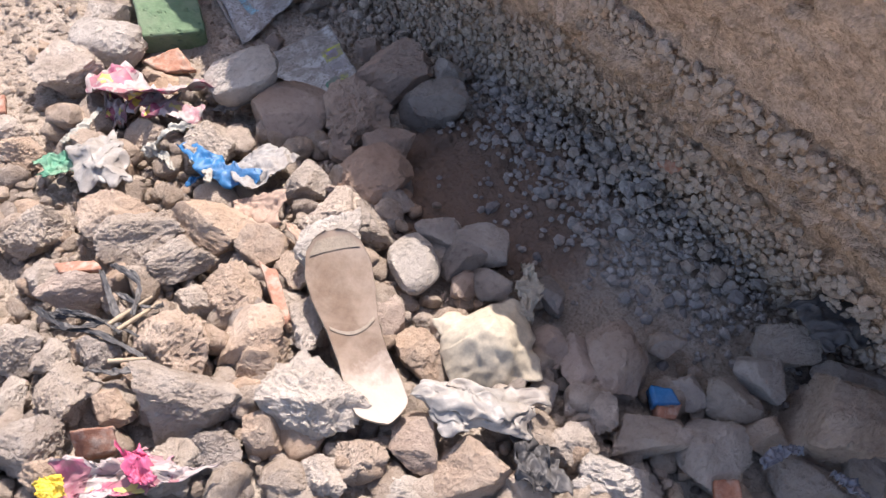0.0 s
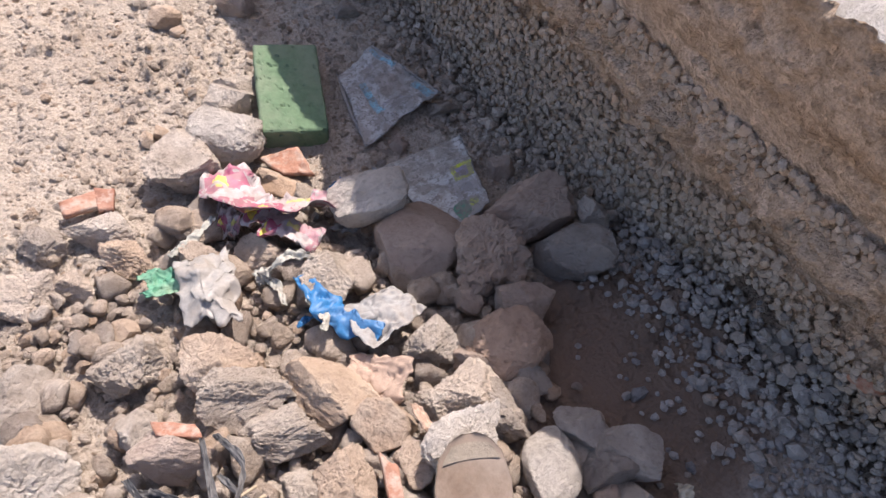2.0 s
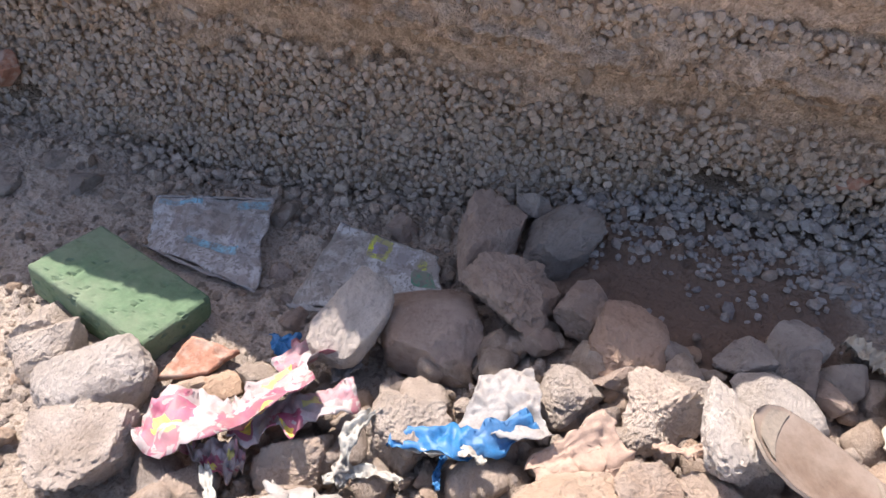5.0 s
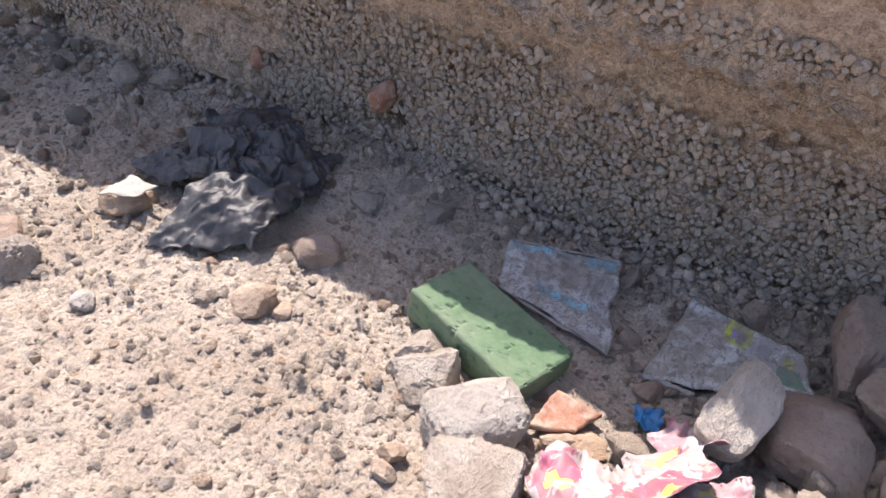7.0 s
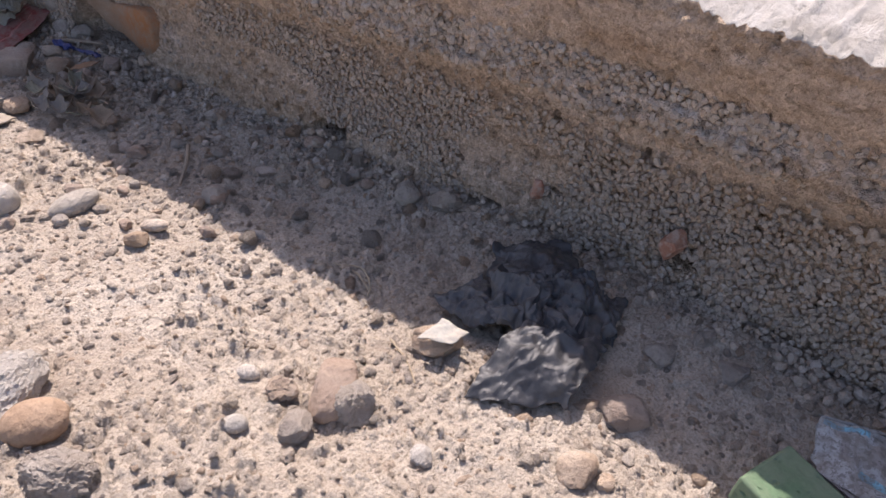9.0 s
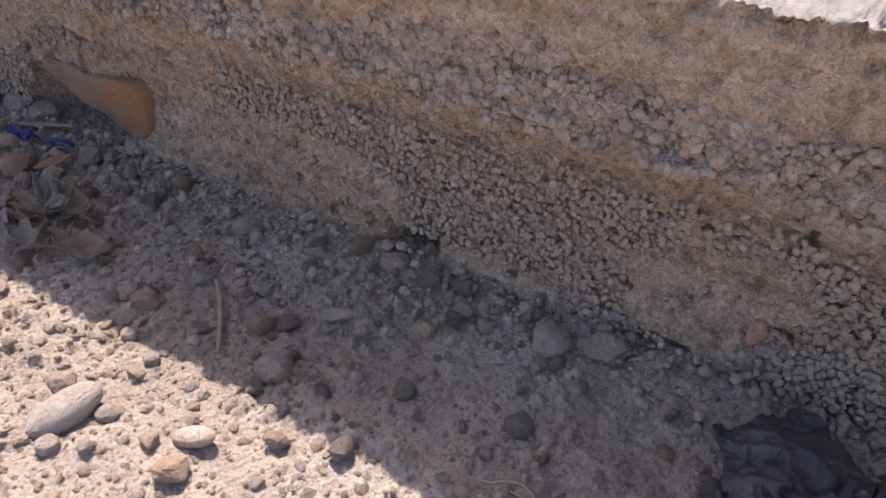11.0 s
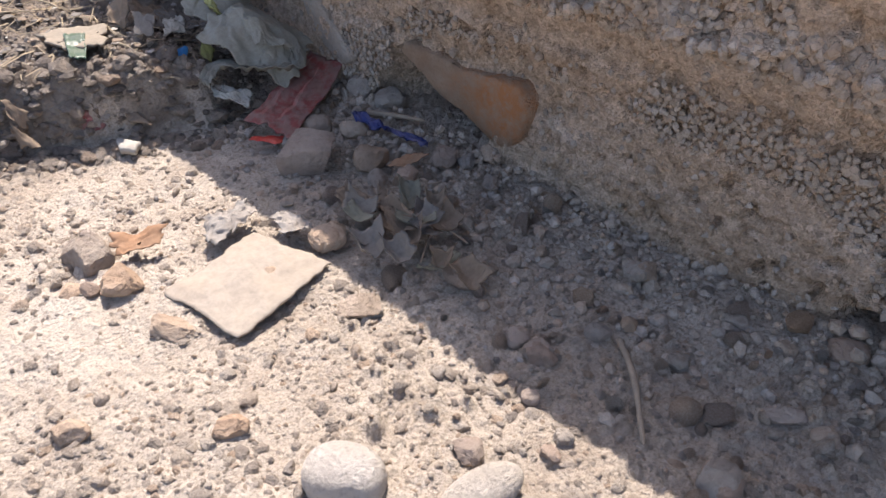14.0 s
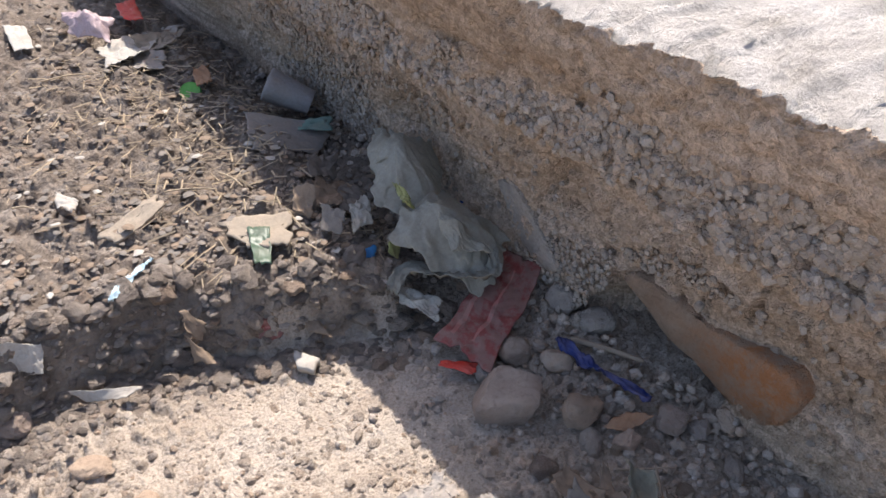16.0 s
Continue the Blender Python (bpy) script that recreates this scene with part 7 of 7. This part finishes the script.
ribbon("plastic_strip", [(0.202, 4.136, 0.151), (0.163, 4.114, 0.145), (0.116, 4.075, 0.140)], 0.017, M_PALEBLUE, "pale blue plastic strip on dark soil", "plastic strip", 77)
sheet("plastic_scrap", (0.369, 4.129, 0.151), (0.407, 4.117, 0.151), (0.368, 4.025, 0.144), (0.344, 4.040, 0.150), M_GREENDARK, "dusty green glass-like plastic piece", "plastic scrap", 78, crumple=0.008, ragged=0.1, n=14)
sheet("bark", (0.137, 4.260, 0.145), (0.259, 4.313, 0.164), (0.261, 4.270, 0.157), (0.167, 4.225, 0.144), M_BARK, "flat grey bark flake on soil", "bark", 79, crumple=0.005, ragged=0.12, n=20, thick=0.004)
sheet("bark", (0.328, 4.190, 0.148), (0.450, 4.142, 0.152), (0.415, 4.062, 0.150), (0.353, 4.089, 0.145), M_BARK, "flat brown bark flake on soil", "bark", 80, crumple=0.006, ragged=0.14, n=20, thick=0.004)
sheet("paper_scrap", (0.104, 4.409, 0.164), (0.134, 4.361, 0.161), (0.117, 4.331, 0.159), (0.095, 4.363, 0.161), M_PAPER, "small torn white paper on soil", "paper scrap", 81, crumple=0.01, ragged=0.1, n=14)
sheet("paper_scrap", (0.143, 5.371, 0.170), (0.196, 5.341, 0.170), (0.191, 5.177, 0.170), (0.144, 5.181, 0.170), M_PAPER, "torn white paper scrap on soil", "paper scrap", 82, crumple=0.01, ragged=0.08, n=14)
sheet("plastic_bag", (0.290, 5.293, 0.200), (0.398, 5.181, 0.200), (0.364, 5.100, 0.170), (0.282, 5.218, 0.170), M_PINKPALE, "crumpled pale pink plastic bag", "plastic bag", 83, crumple=0.02, ragged=0.1, dome=0.03)
sheet("paper_scrap", (0.340, 5.091, 0.170), (0.613, 5.272, 0.126), (0.408, 4.956, 0.180), (0.316, 4.962, 0.160), M_PAPER, "crumpled white paper sheets", "paper scrap", 84, crumple=0.014, ragged=0.1)
sheet("paper_scrap", (0.415, 5.080, 0.190), (0.599, 5.197, 0.134), (0.498, 5.030, 0.160), (0.418, 5.008, 0.160), M_BARK, "dry brown husk by the wall", "husk", 85, crumple=0.01, ragged=0.1)
sheet("plastic_scrap", (0.443, 5.349, 0.190), (0.499, 5.347, 0.190), (0.469, 5.147, 0.190), (0.429, 5.195, 0.190), M_REDBRIGHT, "bright red plastic scrap", "plastic scrap", 86, crumple=0.012, ragged=0.12, n=14)
sheet("paper_scrap", (0.421, 5.074, 0.160), (0.480, 4.994, 0.160), (0.436, 4.871, 0.160), (0.375, 4.927, 0.160), M_GREYPAPER, "crumpled grey paper scrap on soil", "paper scrap", 87, crumple=0.012, ragged=0.1, n=16)
sheet("leaf", (0.496, 4.829, 0.170), (0.552, 4.881, 0.147), (0.511, 4.727, 0.168), (0.476, 4.725, 0.170), M_LEAF_BROWN, "orange dry leaf by the wall", "dry leaf", 88, crumple=0.01, ragged=0.15, n=12)
sheet("leaf", (0.568, 4.123, 0.141), (0.632, 4.176, 0.109), (0.587, 4.070, 0.126), (0.523, 4.024, 0.146), M_PALEPLASTIC, "pale curled wrapper on litter", "wrapper", 89, crumple=0.012, ragged=0.1, n=16)
sheet("leaf", (0.575, 4.329, 0.143), (0.665, 4.368, 0.104), (0.622, 4.299, 0.088), (0.551, 4.264, 0.129), M_LEAF_GREY, "dry curled leaf in the shade", "dry leaf", 90, crumple=0.014, ragged=0.1, n=16)
sheet("leaf", (0.539, 4.206, 0.163), (0.616, 4.217, 0.119), (0.550, 4.135, 0.134), (0.503, 4.159, 0.142), M_LEAF, "dry curled leaf in the shade", "dry leaf", 91, crumple=0.014, ragged=0.1, n=16)
sheet("leaf", (0.592, 4.219, 0.126), (0.646, 4.202, 0.104), (0.602, 4.144, 0.097), (0.552, 4.142, 0.122), M_LEAF_GREY, "dry curled leaf in the shade", "dry leaf", 92, crumple=0.014, ragged=0.1, n=16)
sheet("leaf", (0.486, 4.193, 0.174), (0.510, 4.142, 0.181), (0.490, 4.118, 0.151), (0.460, 4.142, 0.142), M_LEAF, "dry curled leaf in the shade", "dry leaf", 93, crumple=0.014, ragged=0.1, n=16)
sheet("leaf", (0.500, 4.100, 0.171), (0.524, 4.056, 0.175), (0.499, 4.031, 0.150), (0.482, 4.068, 0.140), M_LEAF_GREY, "dry curled leaf in the shade", "dry leaf", 94, crumple=0.014, ragged=0.1, n=16)
sheet("plastic_scrap", (0.314, 3.995, 0.064), (0.363, 3.990, 0.058), (0.352, 3.973, 0.023), (0.310, 3.984, 0.029), M_RED, "dull red plastic in the soil bank", "plastic scrap", 100, crumple=0.008, ragged=0.15, n=14)
sheet("leaf", (0.208, 4.035, 0.097), (0.242, 4.014, 0.090), (0.229, 4.004, 0.060), (0.205, 4.008, 0.076), M_LEAF, "dry curled leaf on the soil bank", "dry leaf", 110, crumple=0.012, ragged=0.12, n=14)
sheet("leaf", (0.204, 4.008, 0.070), (0.231, 3.984, 0.030), (0.236, 3.958, 0.030), (0.207, 3.984, 0.030), M_LEAF, "dry curled leaf on the soil bank", "dry leaf", 111, crumple=0.012, ragged=0.12, n=14)
sheet("leaf", (0.394, 3.985, 0.073), (0.424, 3.966, 0.034), (0.423, 3.920, 0.030), (0.396, 3.953, 0.030), M_LEAF, "dry curled leaf on the soil bank", "dry leaf", 112, crumple=0.012, ragged=0.12, n=14)
sheet("leaf", (0.344, 3.991, 0.066), (0.384, 3.987, 0.070), (0.379, 3.973, 0.036), (0.345, 3.978, 0.037), M_LEAF, "dry curled leaf on the soil bank", "dry leaf", 113, crumple=0.012, ragged=0.12, n=14)
sheet("plaster_chip", (0.358, 3.943, 0.015), (0.388, 3.904, 0.015), (0.368, 3.885, 0.015), (0.347, 3.906, 0.015), M_PAPER, "bright white chip on sunlit soil", "chip", 120, crumple=0.004, ragged=0.06, n=10, thick=0.012)
tube("straw", [(0.277, 4.322, 0.160), (0.324, 4.310, 0.159), (0.367, 4.283, 0.158)], 0.0022, M_STRAW, "dry straw stalk on soil", "straw", 130)
tube("straw", [(0.166, 4.944, 0.170), (0.233, 4.949, 0.170), (0.297, 4.926, 0.170)], 0.0022, M_STRAW, "dry straw stalk on soil", "straw", 131)
tube("straw", [(0.447, 4.015, 0.143), (0.460, 4.010, 0.137), (0.470, 4.000, 0.125)], 0.0022, M_STRAW, "dry straw stalk on soil", "straw", 132)
tube("straw", [(0.441, 4.047, 0.150), (0.450, 4.021, 0.149), (0.462, 4.005, 0.131)], 0.0022, M_STRAW, "dry straw stalk on soil", "straw", 133)
tube("straw", [(0.387, 4.338, 0.161), (0.403, 4.310, 0.160), (0.412, 4.268, 0.158)], 0.0022, M_STRAW, "dry straw stalk on soil", "straw", 134)
tube("straw", [(0.027, 4.402, 0.163), (0.045, 4.399, 0.163), (0.061, 4.383, 0.162)], 0.0022, M_STRAW, "dry straw stalk on soil", "straw", 135)


# ---- fill of the rubble heap ----
def rubble_fill():
    r = np.random.default_rng(77)
    xy = np.stack([r.uniform(-0.62, 0.80, 5200), r.uniform(0.0, 1.30, 5200)], -1)
    edge = 1.22 - 0.35 * np.clip(xy[:, 0] - 0.45, 0, 1) + 0.1 * r.normal(size=len(xy))
    reach = 0.64 + 0.05 * r.normal(size=len(xy)) + 0.25 * (1 - smooth(0.2, 0.5, xy[:, 1]))
    left = -0.45 - 0.12 * np.abs(r.normal(size=len(xy)))
    xy = xy[(xy[:, 1] < edge) & (xy[:, 0] < reach) & (xy[:, 0] > left)]
    s = np.minimum(0.006 * np.exp(r.exponential(0.55, len(xy))), 0.026)
    z = heights(xy) + s * 0.5 + 0.012 * r.uniform(0, 1, len(xy))
    return np.c_[xy, z, s, r.uniform(0.6, 1.0, len(xy))]


RF = rubble_fill()
bigger = RF[:, 3] > 0.012
scatter("small_rubble", M_RUBBLE_I, RF[~bigger], 2, 21, "small crumbs of broken concrete filling the heap", "rubble", jag=0.2)
scatter("small_rubble", M_RUBBLE_I, RF[bigger], 3, 22, "broken concrete pieces filling the heap", "rubble", jag=0.18)


def foot_gravel():
    r = np.random.default_rng(88)
    y = np.concatenate([r.uniform(-0.05, 5.0, 5200), r.uniform(0.3, 0.9, 1200)])
    off = np.abs(r.normal(size=len(y))) * 0.05
    dense = 0.35 + 0.65 * np.exp(-((y - 0.55) / 0.3) ** 2) + 0.3 * np.exp(-((y - 1.4) / 0.3) ** 2) + 0.5 * np.exp(-((y - 3.1) / 0.35) ** 2) + 0.6 * np.exp(-((y - 3.75) / 0.3) ** 2)
    off = off * (1 + 0.7 * np.exp(-((y - 0.55) / 0.3) ** 2) + 2.0 * np.exp(-((y - 3.1) / 0.4) ** 2) + 2.5 * np.exp(-((y - 3.75) / 0.3) ** 2))
    keep = r.uniform(0, 1, len(y)) < dense
    y, off = y[keep], off[keep]
    x = wall_x(y, np.full_like(y, 0.05)) - off
    s = np.minimum(np.where(y < 0.95, 0.0034, 0.0040) * np.exp(r.exponential(0.34, len(y))), 0.011)
    z = heights(np.c_[x, y]) + 0.4 * s + np.clip(0.03 - off * 0.5, 0, 1) * (0.4 + 2.2 * np.exp(-((y - 0.55) / 0.25) ** 2)) * r.uniform(0.2, 1, len(y))
    return np.c_[x, y, z, s, np.full(len(y), 0.85)]


FG = foot_gravel()
scatter("loose_gravel", M_BLUEGREY, FG[FG[:, 1] < 0.95], 1, 23, "loose blue-grey gravel along the wall's foot", "gravel", cuts=7)
scatter("loose_gravel", M_GRAVEL, FG[FG[:, 1] >= 0.95], 1, 25, "loose tan and grey gravel along the wall's foot", "gravel", cuts=7)


def bank_litter():
    """Clods and chips on the raised bank."""
    r = np.random.default_rng(99)
    xy = np.stack([r.uniform(-0.7, 0.78, 4200), r.uniform(3.9, 5.7, 4200)], -1)
    xy = xy[xy[:, 1] > bank_line(xy[:, 0]) + 0.01]
    s = np.minimum(0.003 * np.exp(r.exponential(0.5, len(xy))), 0.014)
    return np.c_[xy, heights(xy) - 0.15 * s, s, r.uniform(0.25, 0.8, len(xy))]


def bank_face():
    """Clods and chips that have slid down the bank's face."""
    r = np.random.default_rng(123)
    x = r.uniform(-0.6, 0.66, 1500)
    y = bank_line(x) + r.uniform(-0.07, 0.12, 1500)
    s = np.minimum(0.0055 * np.exp(r.exponential(0.42, 1500)), 0.02)
    return np.c_[x, y, heights(np.c_[x, y]) - 0.05 * s, s, r.uniform(0.35, 0.9, 1500)]


scatter("soil_clods", M_CLOD, bank_face(), 2, 26, "dark crumbly clods on the bank's face", "soil clods", jag=0.3)
scatter("soil_clods", M_CLOD, bank_litter(), 2, 24, "grey-brown clods and chips on the soil bank", "soil clods", jag=0.3)


def flakes(name, mat, count, seed, label):
    """Flat dry chips and leaf bits strewn over the bank."""
    r = np.random.default_rng(seed)
    xy = np.stack([r.uniform(-0.6, 0.76, count), 4.0 + np.abs(r.normal(size=count)) * 0.6], -1)
    xy = xy[xy[:, 1] > bank_line(xy[:, 0]) + 0.09]
    s = r.uniform(0.003, 0.011, len(xy))
    places = np.c_[xy, heights(xy) + 0.004 + 0.004 * r.uniform(0, 1, len(xy)), s, r.uniform(0.1, 0.3, len(xy))]
    scatter(name, mat, places, 2, seed, label, "litter chips", jag=0.35)


flakes("leaf_bits", M_LEAF, 700, 301, "dry brown leaf bits strewn over the bank")
flakes("leaf_bits", M_LEAF_GREY, 700, 302, "grey dry leaf bits strewn over the bank")
flakes("paper_bits", M_PAPER, 110, 303, "tiny pale paper bits strewn over the bank")


def straw_litter():
    r = np.random.default_rng(41)
    n = 850
    x = 0.42 + 0.16 * r.normal(size=n)
    y = 4.62 + 0.36 * r.normal(size=n)
    keep = (y > bank_line(x) + 0.03) & (x < 0.74) & (x > -0.6)
    x, y = x[keep], y[keep]
    z = heights(np.c_[x, y]) + r.uniform(0.003, 0.016, len(x))
    Vs, Fs = [], []
    for k in range(len(x)):
        a, l, w = r.uniform(0, np.pi), r.uniform(0.012, 0.055), r.uniform(0.0008, 0.0022)
        d = np.array([np.cos(a), np.sin(a), r.normal() * 0.18]) * l * 0.5
        s = np.array([-np.sin(a), np.cos(a), 0]) * w
        c = np.array([x[k], y[k], z[k]])
        up = np.array([0, 0, w])
        Vs += [c - d - s, c - d + s, c - d + up, c + d - s, c + d + s, c + d + up]
        b = 6 * k
        Fs += [(b, b + 1, b + 4, b + 3), (b + 1, b + 2, b + 5, b + 4), (b + 2, b, b + 3, b + 5)]
    ob = new("straw_litter", array_mesh("straw_litter", np.array(Vs), np.array(Fs), M_STRAW, False))
    tagged(ob, "dry straw and stalks strewn over the bank", "straw", kind="stuff")


straw_litter()


# ---- gravel pieces of the wall that can be picked apart ----
def gravel_pieces():
    r = np.random.default_rng(5)
    shapes = []
    for k in range(10):
        V, F = stone_points(2, 900 + k, 7, 0.1)
        shapes.append(array_mesh("aggregate_stone", V, F, M_GRAVEL_P))
    for k in range(290):
        y, z = r.uniform(0.75, 2.1), r.uniform(0.06, 0.29)
        q = np.array([[0, y, z]])
        x = float(wall_x(y, z)) - 0.012 * float(fbm(q * np.array([1, 5, 9]), 4, 62)[0]) - 0.003
        ob = part("aggregate_stone", shapes[k % 10], wall)
        s = r.uniform(0.0042, 0.0072)
        ob.matrix_world = pose(x, y, z, *r.uniform(0, 360, 3)) @ Matrix.Diagonal((s, s * r.uniform(0.7, 1.2), s * r.uniform(0.7, 1.1), 1))


gravel_pieces()
